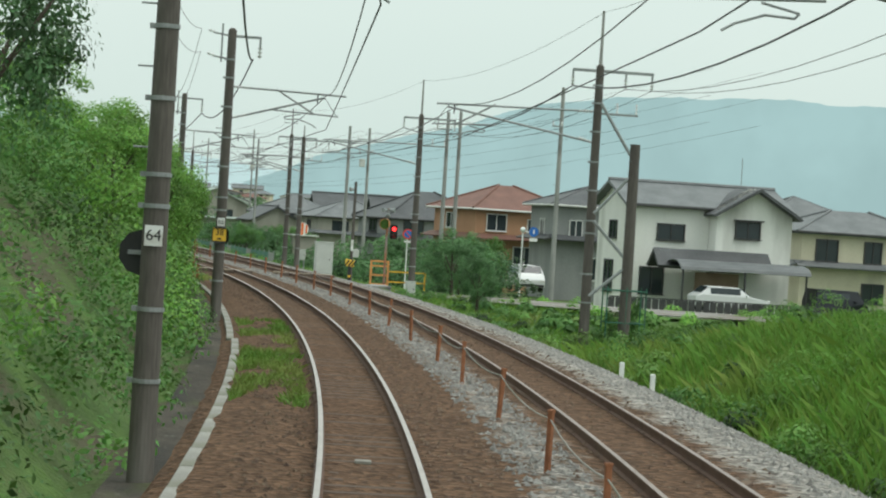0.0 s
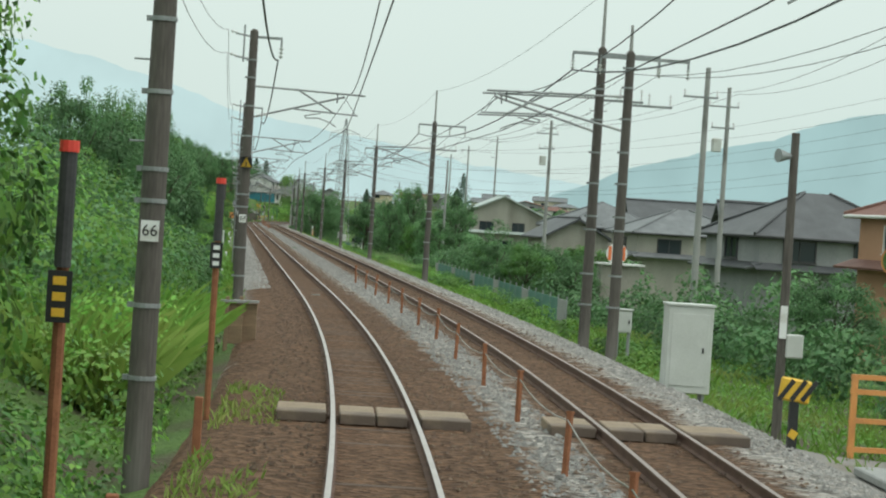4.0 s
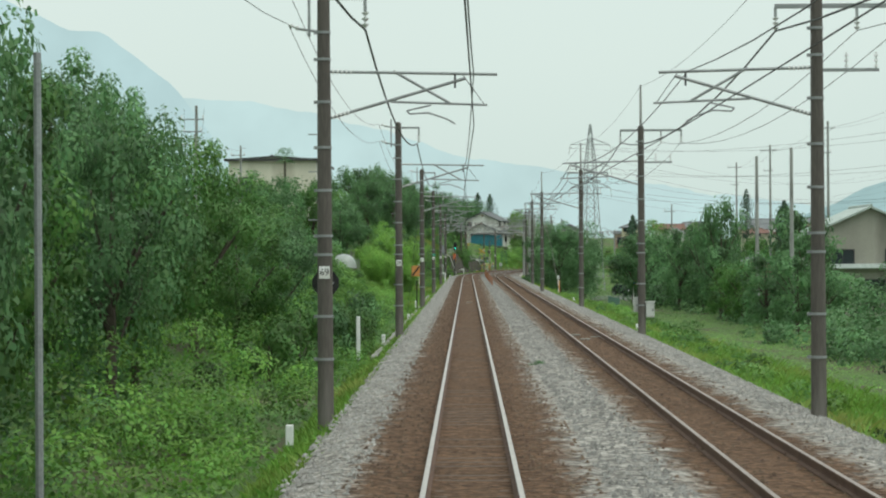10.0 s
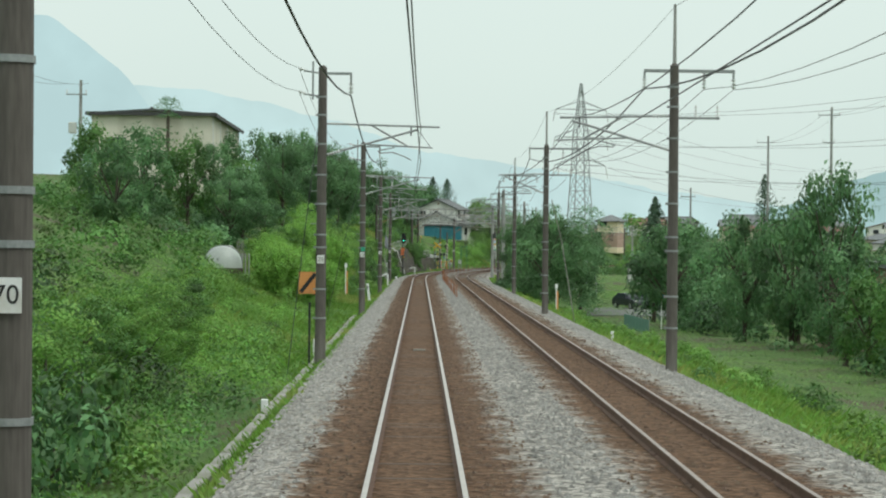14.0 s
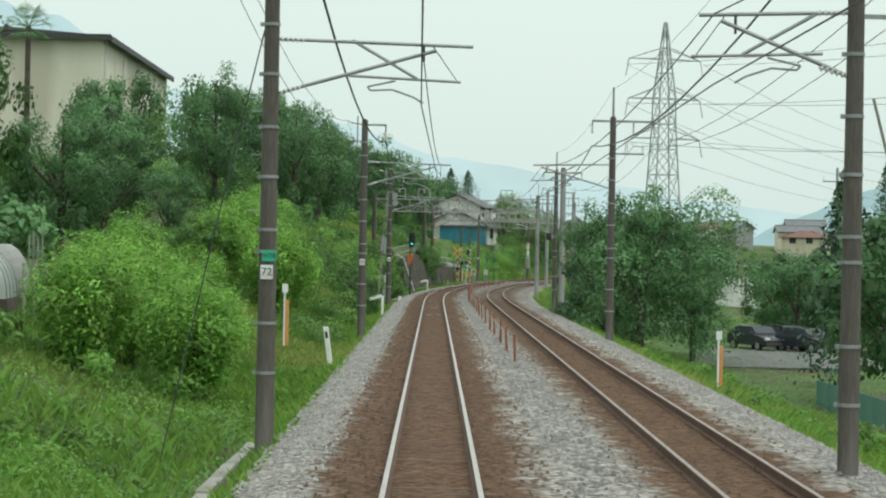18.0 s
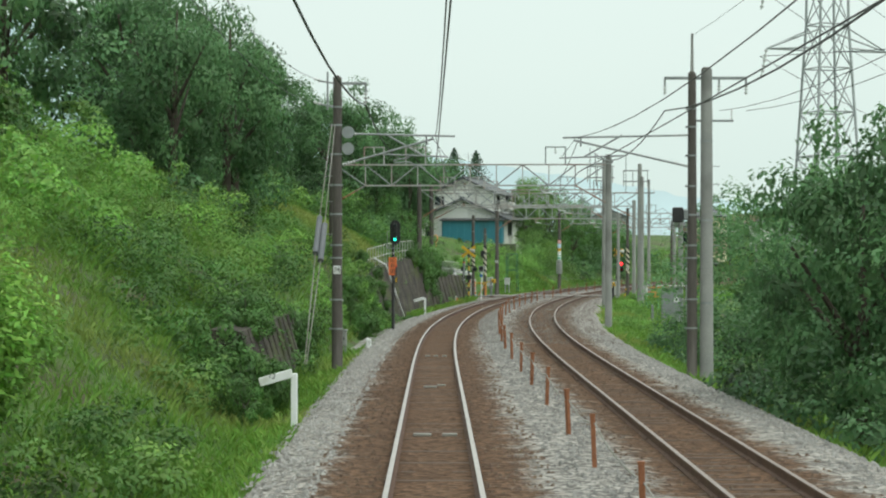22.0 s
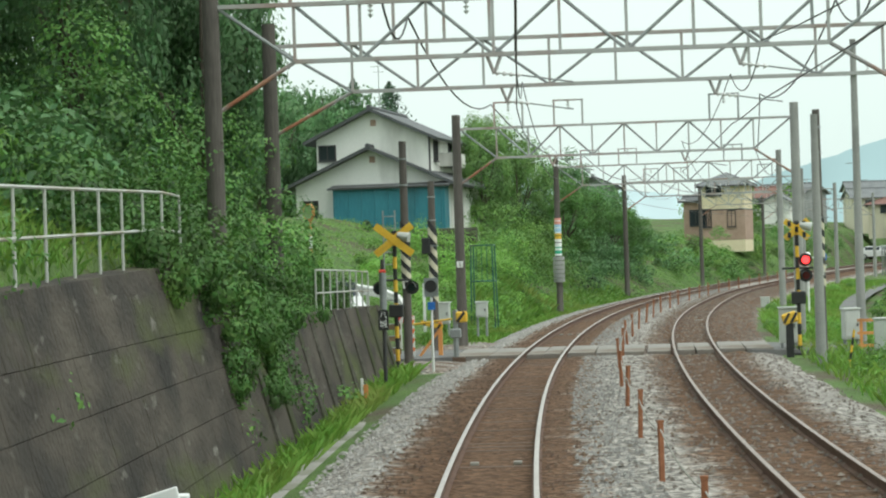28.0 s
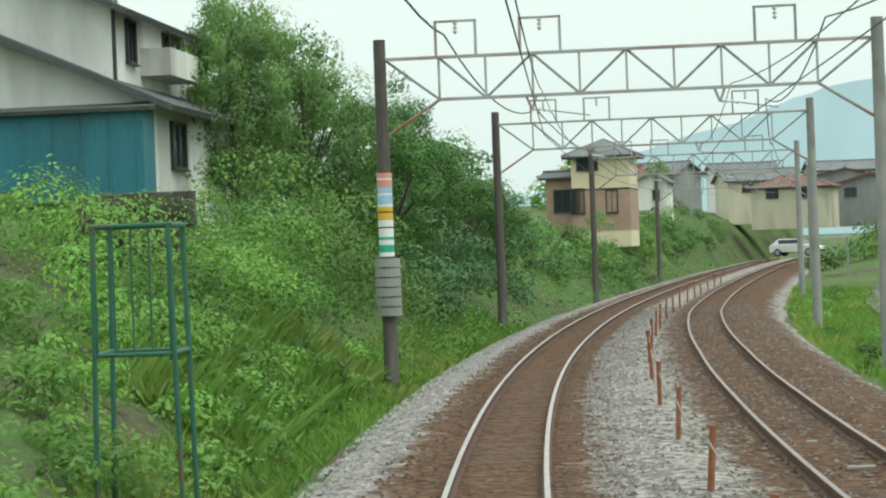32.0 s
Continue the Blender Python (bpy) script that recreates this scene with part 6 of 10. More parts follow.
def wall_material():
    """Old concrete facing: blotched brown-grey, black water stains running down, moss in patches."""
    m = bpy.data.materials.new("stained_retaining_wall")
    m.use_nodes = True
    n, l = m.node_tree.nodes, m.node_tree.links
    b, geo = n["Principled BSDF"], n.new("ShaderNodeNewGeometry")

    def layer(scale, stretch, detail, lo, hi):
        mp, nz, rp = n.new("ShaderNodeMapping"), n.new("ShaderNodeTexNoise"), n.new("ShaderNodeValToRGB")
        mp.inputs["Scale"].default_value = stretch
        nz.inputs["Scale"].default_value, nz.inputs["Detail"].default_value = scale, detail
        rp.color_ramp.elements[0].position, rp.color_ramp.elements[1].position = lo, hi
        l.new(geo.outputs["Position"], mp.inputs[0]); l.new(mp.outputs[0], nz.inputs["Vector"]); l.new(nz.outputs["Fac"], rp.inputs[0])
        return rp.outputs[0], nz.outputs["Fac"]

    base, _ = layer(1.5, (1, 0.3, 1), 9, 0.34, 0.70)
    run, _ = layer(1.5, (1, 0.32, 0.5), 8, 0.46, 0.66)
    moss, _ = layer(0.8, (1, 0.35, 1), 8, 0.52, 0.66)
    pale, _ = layer(4.0, (1, 0.3, 0.8), 6, 0.64, 0.74)
    _, grit = layer(9.0, (1, 1, 1), 5, 0, 1)
    col = None
    for fac, colour in ((base, (0.098, 0.082, 0.064)), (run, (0.022, 0.019, 0.016)), (moss, (0.070, 0.082, 0.026)), (pale, (0.19, 0.18, 0.155))):
        mx = n.new("ShaderNodeMixRGB")
        mx.inputs[2].default_value = (*colour, 1)
        if col is None:
            mx.inputs[1].default_value = (0.034, 0.027, 0.021, 1)
        else:
            l.new(col, mx.inputs[1])
        l.new(fac, mx.inputs[0])
        col = mx.outputs[0]
    l.new(col, b.inputs["Base Color"])
    b.inputs["Roughness"].default_value = 0.95
    bp = n.new("ShaderNodeBump")
    bp.inputs["Strength"].default_value, bp.inputs["Distance"].default_value = 0.8, 0.06
    l.new(grit, bp.inputs["Height"]); l.new(bp.outputs[0], b.inputs["Normal"])
    return m


M_WALLSTONE = wall_material()
M_DECKWOOD = surface("worn_deck_timber", (0.20, 0.15, 0.10), (0.36, 0.28, 0.20), 0.9, 1.2, 20, 0.4, c3=(0.13, 0.10, 0.08), c3_amount=0.3)
M_WALLRIB = surface("mossy_wall_rib", (0.035, 0.033, 0.026), (0.13, 0.125, 0.10), 0.95, 1.5, 14, 0.5, c3=(0.06, 0.07, 0.035), c3_amount=0.3)
M_WOODPALE = surface("weathered_timber", (0.17, 0.115, 0.07), (0.32, 0.225, 0.14), 0.85, 2, 30, 0.2, streak=(1, 1, 6))
M_ORANGEPOST = surface("faded_orange_paint", (0.62, 0.25, 0.07), (0.74, 0.34, 0.11), 0.6, 3, 40, 0.1, c3=(0.45, 0.20, 0.08), c3_amount=0.3)
M_RED = surface("red_paint", (0.65, 0.05, 0.035), (0.78, 0.08, 0.05), 0.5, 3, 40, 0.05)
M_BLUE = surface("blue_sign_paint", (0.015, 0.12, 0.45), (0.025, 0.17, 0.55), 0.45, 3, 40, 0.02)
M_BOX = surface("pale_grey_cabinet", (0.47, 0.49, 0.46), (0.58, 0.60, 0.57), 0.6, 2, 40, 0.05, c3=(0.30, 0.26, 0.20), c3_amount=0.14)
M_GREENMETAL = surface("dark_green_paint", (0.02, 0.10, 0.065), (0.035, 0.15, 0.095), 0.6, 2, 40, 0.1, c3=(0.16, 0.09, 0.05), c3_amount=0.2)
M_GREENNET = surface("green_fence_sheet", (0.05, 0.15, 0.12), (0.10, 0.24, 0.19), 0.7, 0.6, 12, 0.2, streak=(1, 1, 0.2))
M_TYRE = surface("tyre_rubber", (0.012, 0.012, 0.012), (0.025, 0.025, 0.025), 0.85, 5, 40, 0.1)


def plain(name, colour, rough, metal=0.0, emit=None):
    m = bpy.data.materials.new(name)
    m.use_nodes = True
    b = m.node_tree.nodes["Principled BSDF"]
    b.inputs["Base Color"].default_value = (*colour, 1)
    b.inputs["Roughness"].default_value, b.inputs["Metallic"].default_value = rough, metal
    if emit:
        b.inputs["Emission Color"].default_value = (*colour, 1)
        b.inputs["Emission Strength"].default_value = emit
    return m


M_GLASS = plain("dark_window_glass", (0.03, 0.04, 0.045), 0.08)
M_LAMPGREEN = plain("lit_green_signal_lens", (0.02, 0.95, 0.62), 0.3, emit=3.0)
M_LAMPRED = plain("lit_red_signal_lens", (1.0, 0.03, 0.03), 0.3, emit=4.0)
M_LENS = plain("unlit_lens", (0.03, 0.05, 0.05), 0.15)
M_LENSRED = plain("unlit_red_lens", (0.16, 0.012, 0.012), 0.2)
M_MIRROR = plain("mirror_face", (0.75, 0.77, 0.78), 0.06, 1.0)
M_CARGREY = plain("dark_grey_car_paint", (0.03, 0.035, 0.045), 0.22)
M_CARWHITE, M_CARBLACK, M_CARSILVER = plain("white_car_paint", (0.72, 0.73, 0.73), 0.25), plain("black_car_paint", (0.012, 0.014, 0.02), 0.2), plain("silver_car_paint", (0.42, 0.44, 0.45), 0.3, 0.5)


# ---- houses ----
def window(parent, face, u, z, w, h, hw, hl, frame=None, panes=2, sill=True):
    """A framed window on face front (-y), back (+y), left (-x) or right (+x)."""
    m = {"front": Matrix.Translation((u, -hl, z)), "back": Matrix.Translation((u, hl, z)) @ pose(0, 0, 0, 0, 0, 180), "left": Matrix.Translation((-hw, u, z)) @ pose(0, 0, 0, 0, 0, -90), "right": Matrix.Translation((hw, u, z)) @ pose(0, 0, 0, 0, 0, 90)}[face]
    fr = M_TRIM if frame is None else frame
    bm = bmesh.new()
    for dx in (-w / 2, w / 2):
        box(bm, dx, -0.03, 0, 0.07, 0.12, h + 0.07)
    for dz in (-h / 2, h / 2):
        box(bm, 0, -0.03, dz, w + 0.07, 0.12, 0.07)
    for i in range(1, panes):
        box(bm, -w / 2 + w * i / panes, -0.03, 0, 0.05, 0.08, h)
    win = part("window", bm, fr, parent)
    win.matrix_basis = m
    for i in range(panes):
        boxed("pane", win, M_GLASS, -w / 2 + w * (i + 0.5) / panes, -0.015, 0, w / panes - 0.05, 0.02, h - 0.06)
    if sill:
        boxed("sill", win, fr, 0, -0.07, -h / 2 - 0.05, w + 0.16, 0.16, 0.05)
    return win


def roof_mesh(kind, w, l, rise, over, t=0.16):
    """Roof over w x l with its eave line at z 0. ridge along x, along y, or hipped."""
    W, L = w / 2 + over, l / 2 + over
    k = rise * over / ((l if kind == "ridge_x" else w) / 2)
    if kind == "ridge_x":
        top = [(-W, -L, -k), (W, -L, -k), (W, 0, rise), (-W, 0, rise), (-W, L, -k), (W, L, -k)]
        faces = [(0, 1, 2, 3), (3, 2, 5, 4)]
    elif kind == "ridge_y":
        top = [(-W, -L, -k), (-W, L, -k), (0, L, rise), (0, -L, rise), (W, L, -k), (W, -L, -k)]
        faces = [(3, 2, 1, 0), (5, 4, 2, 3)]
    else:
        k = rise * over / (min(w, l) / 2)
        r = max(0.01, (w - l) / 2) if w > l else 0.01
        q = max(0.01, (l - w) / 2) if l > w else 0.01
        top = [(-W, -L, -k), (W, -L, -k), (W, L, -k), (-W, L, -k), (-r, -q, rise), (r, q, rise)]
        faces = [(0, 1, 5, 4), (1, 2, 5), (2, 3, 4, 5), (3, 0, 4)] if w >= l else [(0, 1, 4), (1, 2, 5, 4), (2, 3, 5), (3, 0, 4, 5)]
    bm = bmesh.new()
    vs = [bm.verts.new(v) for v in top]
    for f in faces:
        bm.faces.new([vs[i] for i in f])
    bmesh.ops.recalc_face_normals(bm, faces=bm.faces)
    bmesh.ops.solidify(bm, geom=bm.faces[:], thickness=t)
    return bm


def house(m, w, l, h, rise, kind, wall, roof, label, over=0.5, windows=(), lower=None, frame=None, parent=None, name="house"):
    """Walls with gables, roof, ridge, gutters and windows round a centre at ground level."""
    th = parent or holder(name, m, label, "house")
    bm = bmesh.new()
    box(bm, 0, 0, h / 2 - 1.0, w, l, h + 2.0)
    if kind == "ridge_x":
        for x in (-w / 2 + 0.06, w / 2 - 0.06):
            v = [bm.verts.new(p) for p in ((x - 0.06, -l / 2, h), (x - 0.06, l / 2, h), (x - 0.06, 0, h + rise - 0.05), (x + 0.06, -l / 2, h), (x + 0.06, l / 2, h), (x + 0.06, 0, h + rise - 0.05))]
            for f in ((0, 1, 2), (5, 4, 3), (0, 3, 4, 1), (1, 4, 5, 2), (2, 5, 3, 0)):
                bm.faces.new([v[i] for i in f])
    elif kind == "ridge_y":
        for y in (-l / 2 + 0.06, l / 2 - 0.06):
            v = [bm.verts.new(p) for p in ((-w / 2, y - 0.06, h), (w / 2, y - 0.06, h), (0, y - 0.06, h + rise - 0.05), (-w / 2, y + 0.06, h), (w / 2, y + 0.06, h), (0, y + 0.06, h + rise - 0.05))]
            for f in ((0, 1, 2), (5, 4, 3), (0, 3, 4, 1), (1, 4, 5, 2), (2, 5, 3, 0)):
                bm.faces.new([v[i] for i in f])
    bmesh.ops.recalc_face_normals(bm, faces=bm.faces)
    part("wall", bm, wall, th)
    if lower is not None:
        bm = bmesh.new()
        box(bm, 0, 0, h * 0.22 - 0.4, w + 0.05, l + 0.05, h * 0.44 + 0.8)
        part("lower_wall", bm, lower, th)
        boxed("band", th, M_TRIM, 0, 0, h * 0.45, w + 0.08, l + 0.08, 0.12)
    r = part("roof", roof_mesh(kind, w, l, rise, over), roof, th)
    r.location = (0, 0, h)
    if kind != "hip":
        a, b = ((-w / 2 - over, 0), (w / 2 + over, 0)) if kind == "ridge_x" else ((0, -l / 2 - over), (0, l / 2 + over))
        barred("ridge", th, roof, (a[0], a[1], h + rise + 0.02), (b[0], b[1], h + rise + 0.02), 0.13, n=8)
    else:
        for sx in (-1, 1):
            q = max(0.01, (w - l) / 2)
            for sy in (-1, 1):
                barred("hip_ridge", th, roof, (sx * (w / 2 + over), sy * (l / 2 + over), h - 0.2), (sx * q, 0, h + rise + 0.02), 0.09, n=6)
    k = rise * over / ((l if kind == "ridge_x" else w) / 2)
    if kind in ("ridge_x", "hip"):
        barred("gutter", th, frame or M_TRIM, (-w / 2 - over, -l / 2 - over, h - k - 0.1), (w / 2 + over, -l / 2 - over, h - k - 0.1), 0.07, n=6)
    if kind in ("ridge_y", "hip"):
        barred("gutter", th, frame or M_TRIM, (-w / 2 - over, -l / 2 - over, h - k - 0.1), (-w / 2 - over, l / 2 + over, h - k - 0.1), 0.07, n=6)
    if h > 4 and parent is None and wall in (M_WALLGREY, M_WALLSHADED, M_WALLCREAM, M_WALLORANGE) and name == "house":
        # tiled skirt roof between the storeys
        for x, y, sx, sy, rx, ry in ((0, -l / 2 - 0.42, w + 0.9, 1.0, 20, 0), (-w / 2 - 0.42, 0, 1.0, l + 0.9, 0, -20)):
            boxed("skirt_roof", th, roof, x, y, h * 0.55, sx, sy, 0.09, m=pose(0, 0, 0, rx, ry, 0))
    for face, u, z, ww, hh in windows:
        window(th, face, u, z, ww, hh, w / 2, l / 2, frame)
    return th


# white house with the arched carport
_h1 = house(stand(-41.5, 29.2, -0.9, 0), 9.2, 6.5, 5.7, 1.15, "ridge_x", M_WALLWHITE, M_ROOFGREY, "white two-storey house with grey tiled gable roof behind the field", windows=[("front", -2.2, 4.0, 1.6, 0.9), ("front", -3.2, 1.2, 1.4, 1.5), ("left", 0.0, 4.0, 1.4, 1.0), ("left", 0.5, 1.3, 1.6, 1.8)])
bm = bmesh.new()
box(bm, 2.3, -3.9, 2.5, 4.5, 1.4, 5.8)
v = [bm.verts.new(p) for p in ((0.05, -4.6, 5.4), (4.55, -4.6, 5.4), (2.3, -4.6, 6.75), (0.05, -3.2, 5.4), (4.55, -3.2, 5.4), (2.3, -3.2, 6.75))]
for f in ((0, 1, 2), (5, 4, 3), (0, 3, 4, 1), (1, 4, 5, 2), (2, 5, 3, 0)):
    bm.faces.new([v[i] for i in f])
part("gable_bay", bm, M_WALLWHITE, _h1)
r = part("bay_roof", roof_mesh("ridge_y", 4.5, 3.4, 1.35, 0.4), M_ROOFDARK, _h1)
r.location = (2.3, -3.2, 5.4)
w_ = window(_h1, "front", 1.9, 4.35, 1.45, 0.95, 4.5, 4.62)
boxed("window_hood", _h1, M_TRIM, 1.9, -4.75, 4.9, 1.7, 0.35, 0.08)
r = part("skirt_roof", roof_mesh("ridge_x", 6.2, 1.6, 0.7, 0.3), M_ROOFDARK, _h1)
r.location = (-0.2, -4.6, 2.4)
bm = bmesh.new()
for i in range(10):
    a0, a1 = math.pi * i / 10, math.pi * (i + 1) / 10
    vv = [bm.verts.new((x, -6.4 + 1.5 * -math.cos(a), 2.0 + 0.55 * math.sin(a))) for x, a in ((-3.0, a0), (4.6, a0), (4.6, a1), (-3.0, a1))]
    bm.faces.new(vv)
bmesh.ops.remove_doubles(bm, verts=bm.verts[:], dist=0.001)
bmesh.ops.solidify(bm, geom=bm.faces[:], thickness=0.06)
part("carport_roof", bm, M_ROOFGREY, _h1, "arched grey carport roof")
for x in (-2.8, 0.8, 4.4):
    barred("carport_post", _h1, M_TRIM, (x, -7.7, -0.3), (x, -7.7, 2.0), 0.06)
boxed("garage_door", _h1, M_WALLBRICK, 0.2, -4.72, 1.0, 2.6, 0.06, 1.7)
barred("aerial", _h1, M_STEEL, (3.0, 0, 6.6), (3.0, 0, 8.6), 0.025)

house(stand(-28, 41, -0.9), 6.2, 7, 5.5, 1.35, "hip", M_WALLGREY, M_ROOFGREY, "grey two-storey house with a hipped tile roof", windows=[("front", -1.2, 3.9, 1.5, 0.9), ("left", 0, 3.9, 1.4, 1.0)])
house(stand(-36, 41.5, -0.9), 8.5, 6, 4.8, 1.2, "hip", M_WALLCREAM, M_ROOFGREY, "beige two-storey house with balcony and hipped roof", windows=[("front", -2.6, 3.5, 1.4, 1.3), ("front", 0.4, 3.5, 1.1, 1.3), ("front", 2.6, 3.5, 1.1, 1.3), ("front", 0.5, 1.0, 1.4, 1.2), ("left", 0, 3.5, 1.4, 1.2)])
house(stand(-5, 27.6, -0.7, 12), 8.2, 7, 5.0, 1.6, "hip", M_WALLORANGE, M_ROOFBROWN, "orange-walled house with a brown hipped tile roof", frame=M_TRIMWHITE, windows=[("front", -2.4, 3.8, 1.6, 1.2), ("front", 1.0, 3.6, 1.7, 1.1), ("left", 0.5, 3.8, 1.6, 1.1), ("front", 0, 1.2, 1.8, 1.8)])
house(stand(-17, 30.2, -0.7), 6, 6.5, 5.5, 1.1, "hip", M_WALLGREY, M_ROOFDARK, "dark grey house with white-framed windows", frame=M_TRIMWHITE, windows=[("front", -1.6, 3.6, 0.9, 1.3), ("front", 1.2, 3.6, 0.9, 1.3), ("left", 0, 3.6, 1.0, 1.3), ("front", 0.3, 1.0, 1.6, 1.5)])
house(stand(26, 28.6, -0.9, 8), 9.5, 8, 4.2, 2.2, "hip", M_WALLGREY, M_ROOFDARK, "old grey house under a broad dark tile roof", windows=[("front", -2.5, 3.2, 1.8, 1.1), ("front", 1.5, 3.2, 1.8, 1.1), ("left", 0, 3.2, 1.8, 1.1)])
house(stand(48, 33, -1.0, -6), 9, 7, 4.4, 1.7, "ridge_x", M_WALLGREY, M_ROOFDARK, "dark-roofed house among garden trees", windows=[("front", -1.5, 3.0, 1.8, 1.1), ("front", 2.0, 3.0, 1.4, 1.1)])
house(stand(76, 31.5, -1.2, 4), 9, 8, 4.2, 1.7, "hip", M_WALLSHADED, M_ROOFGREY, "tile-roofed house with pale walls", windows=[("front", -2, 3.0, 1.8, 1.1), ("front", 2, 3.0, 1.8, 1.1), ("left", 0, 3.0, 1.6, 1.1)])
house(stand(94, 28.2, -1.2, 6), 7.8, 9, 4.4, 1.9, "hip", M_WALLSHADED, M_ROOFGREY, "cream two-storey house with weathered grey roof", windows=[("front", -2.0, 3.8, 1.6, 1.1), ("front", 1.8, 3.6, 1.8, 1.2), ("left", -2, 3.8, 1.8, 1.1), ("left", 2, 3.8, 1.8, 1.1), ("front", 0, 1.2, 2.2, 1.7)])
house(stand(88, 24.5, -1.2, 6), 5.2, 6, 3.4, 1.4, "ridge_y", M_WALLSHADED, M_ROOFDARK, "low annexe with dark gable roof", windows=[("front", 0, 1.6, 1.8, 1.1)])
house(stand(112, 39, -1.2, -5), 10, 8, 5.2, 1.8, "ridge_x", M_WALLGREY, M_ROOFDARK, "two-storey house with dark roof and grey walls", windows=[("front", -2, 3.8, 1.8, 1.1), ("front", 2, 3.8, 1.8, 1.1)])
house(stand(199, 32.2, -1.5, 0), 10.4, 9, 5.6, 2.3, "ridge_y", M_WALLSHADED, M_ROOFPALE, "house with a pale green sheet-metal gable roof", windows=[("front", -2.2, 3.8, 1.8, 1.2), ("front", 2.0, 3.8, 1.6, 1.2), ("left", -2, 3.8, 1.8, 1.2), ("front", 0, 1.2, 2.4, 1.6)])
house(stand(205, 24.0, -1.5, 0), 4.6, 5, 3.2, 0.5, "ridge_y", M_WALLBRICK, M_ROOFGREY, "low red-brown shed beside a house", windows=[("front", 0, 1.8, 1.2, 0.9)])

# big shed on the hillside
_sh = house(stand(284, -22.4, 7.6, 0), 10.0, 26, 6.2, 0.35, "ridge_y", M_WALLSHED, M_ROOFDARK, "long pale cream workshop hall on the hillside", over=0.45, windows=[("front", -3, 3.6, 1.6, 1.0)], name="workshop")
for y in (-12.6, -6, 0.6, 7, 12.6):
    barred("downpipe", _sh, M_TRIMWHITE, (5.08, y, 0), (5.08, y, 6.0), 0.05)
boxed("fascia", _sh, M_TRIM, 0, -13.45, 6.1, 10.9, 0.08, 0.3)
boxed("fascia", _sh, M_TRIM, 5.45, 0, 6.02, 0.08, 26.8, 0.3)


def palm(s, d, h):
    """Fan palm: a shaggy stem under a round head of splayed fronds."""
    z = float(ground_z(s, d)[0])
    th = holder("palm_tree", stand(s, d, z), "fan palm with a shaggy trunk in front of the hall", "tree")
    barred("trunk", th, M_BARK, (0, 0, -0.2), (0, 0, h - 0.7), 0.16, 0.13, 10)
    rng = random.Random(2)
    for i in range(22):
        a, e_ = i * 2.4, rng.uniform(-0.5, 1.2)
        c = Vector((math.cos(a) * math.cos(e_), math.sin(a) * math.cos(e_), math.sin(e_)))
        u = Vector((-math.sin(a), math.cos(a), 0))
        b0, hub = Vector((0, 0, h - 0.7)), Vector((0, 0, h - 0.7)) + c * 0.75
        bm = bmesh.new()
        rod(bm, b0, hub, 0.018, n=5)
        for k in range(9):
            q = (k - 4) * 0.28
            dd = c * math.cos(q) + u * math.sin(q)
            w = dd.cross(c.cross(u)) * 0.03
            tip = hub + dd * 0.75 - Vector((0, 0, 0.10 + 0.05 * abs(k - 4)))
            m_ = hub + dd * 0.4
            vv = [bm.verts.new(x) for x in (hub, m_ + w, tip, m_ - w)]
            bm.faces.new(vv)
        part("frond", bm, M_LEAFDARK, th)
    return th


palm(267, -20.6, 7.2)

# white house with the blue-green lean-to above the crossing
_fh = house(stand(449, -14.2, 4.3, 0), 8.4, 9.5, 2.6, 1.85, "ridge_y", M_WALLWHITE, M_ROOFDARK, "white gabled house with a blue-green metal lean-to on a bank", over=0.75, windows=[("front", -3.4, 1.0, 0.8, 1.2), ("right", -2.0, 1.4, 1.6, 1.2)])
house(None, 6.2, 8.5, 5.1, 1.45, "ridge_y", M_WALLWHITE, M_ROOFDARK, "", over=0.6, parent=_fh, windows=[("right", -2.4, 4.2, 0.9, 1.1), ("right", 1.8, 4.2, 0.9, 1.1), ("front", -2.5, 4.2, 0.9, 0.8)])
boxed("lean_to", _fh, M_WALLTEAL, 1.2, -5.35, 1.05, 6.1, 1.2, 2.3, label="blue-green sheet metal lean-to")
boxed("lean_to_roof", _fh, M_ROOFDARK, 1.2, -5.4, 2.28, 6.6, 1.6, 0.10, m=pose(0, 0, 0, 8, 0, 0))
for i in range(9):
    barred("lean_to_rib", _fh, M_WALLTEAL, (-1.75 + 0.73 * i, -5.97, -0.1), (-1.75 + 0.73 * i, -5.97, 2.18), 0.025, n=6)
boxed("balcony", _fh, M_WALLWHITE, 3.45, 0.4, 3.75, 1.0, 3.4, 0.75)
for y in (-1.1, 0.4, 1.9):
    barred("balcony_rail_post", _fh, M_TRIM, (3.9, y, 4.1), (3.9, y, 4.55), 0.02, n=6)
barred("balcony_rail", _fh, M_TRIM, (3.9, -1.2, 4.55), (3.9, 2.0, 4.55), 0.025, n=6)
for zz in (3.75, 5.75):
    boxed("gable_vent", _fh, M_WALLBRICK, 0.1, -4.78 + (0.5 if zz > 5 else 0), zz, 0.3, 0.06, 0.34)
barred("downpipe", _fh, M_TRIM, (3.15, -4.2, 2.6), (3.15, -4.2, 5.0), 0.05)
_ar = holder("roof_aerial", stand(446, -14.0, 10.7), "thin television aerial on the roof ridge", "aerial")
barred("mast", _ar, M_STEEL, (0, 0, 0), (0, 0, 2.6), 0.02, n=6)
for zz, ww in ((2.5, 0.9), (2.2, 0.6)):
    boxed("element", _ar, M_STEEL, 0, 0, zz, ww, 0.02, 0.02)

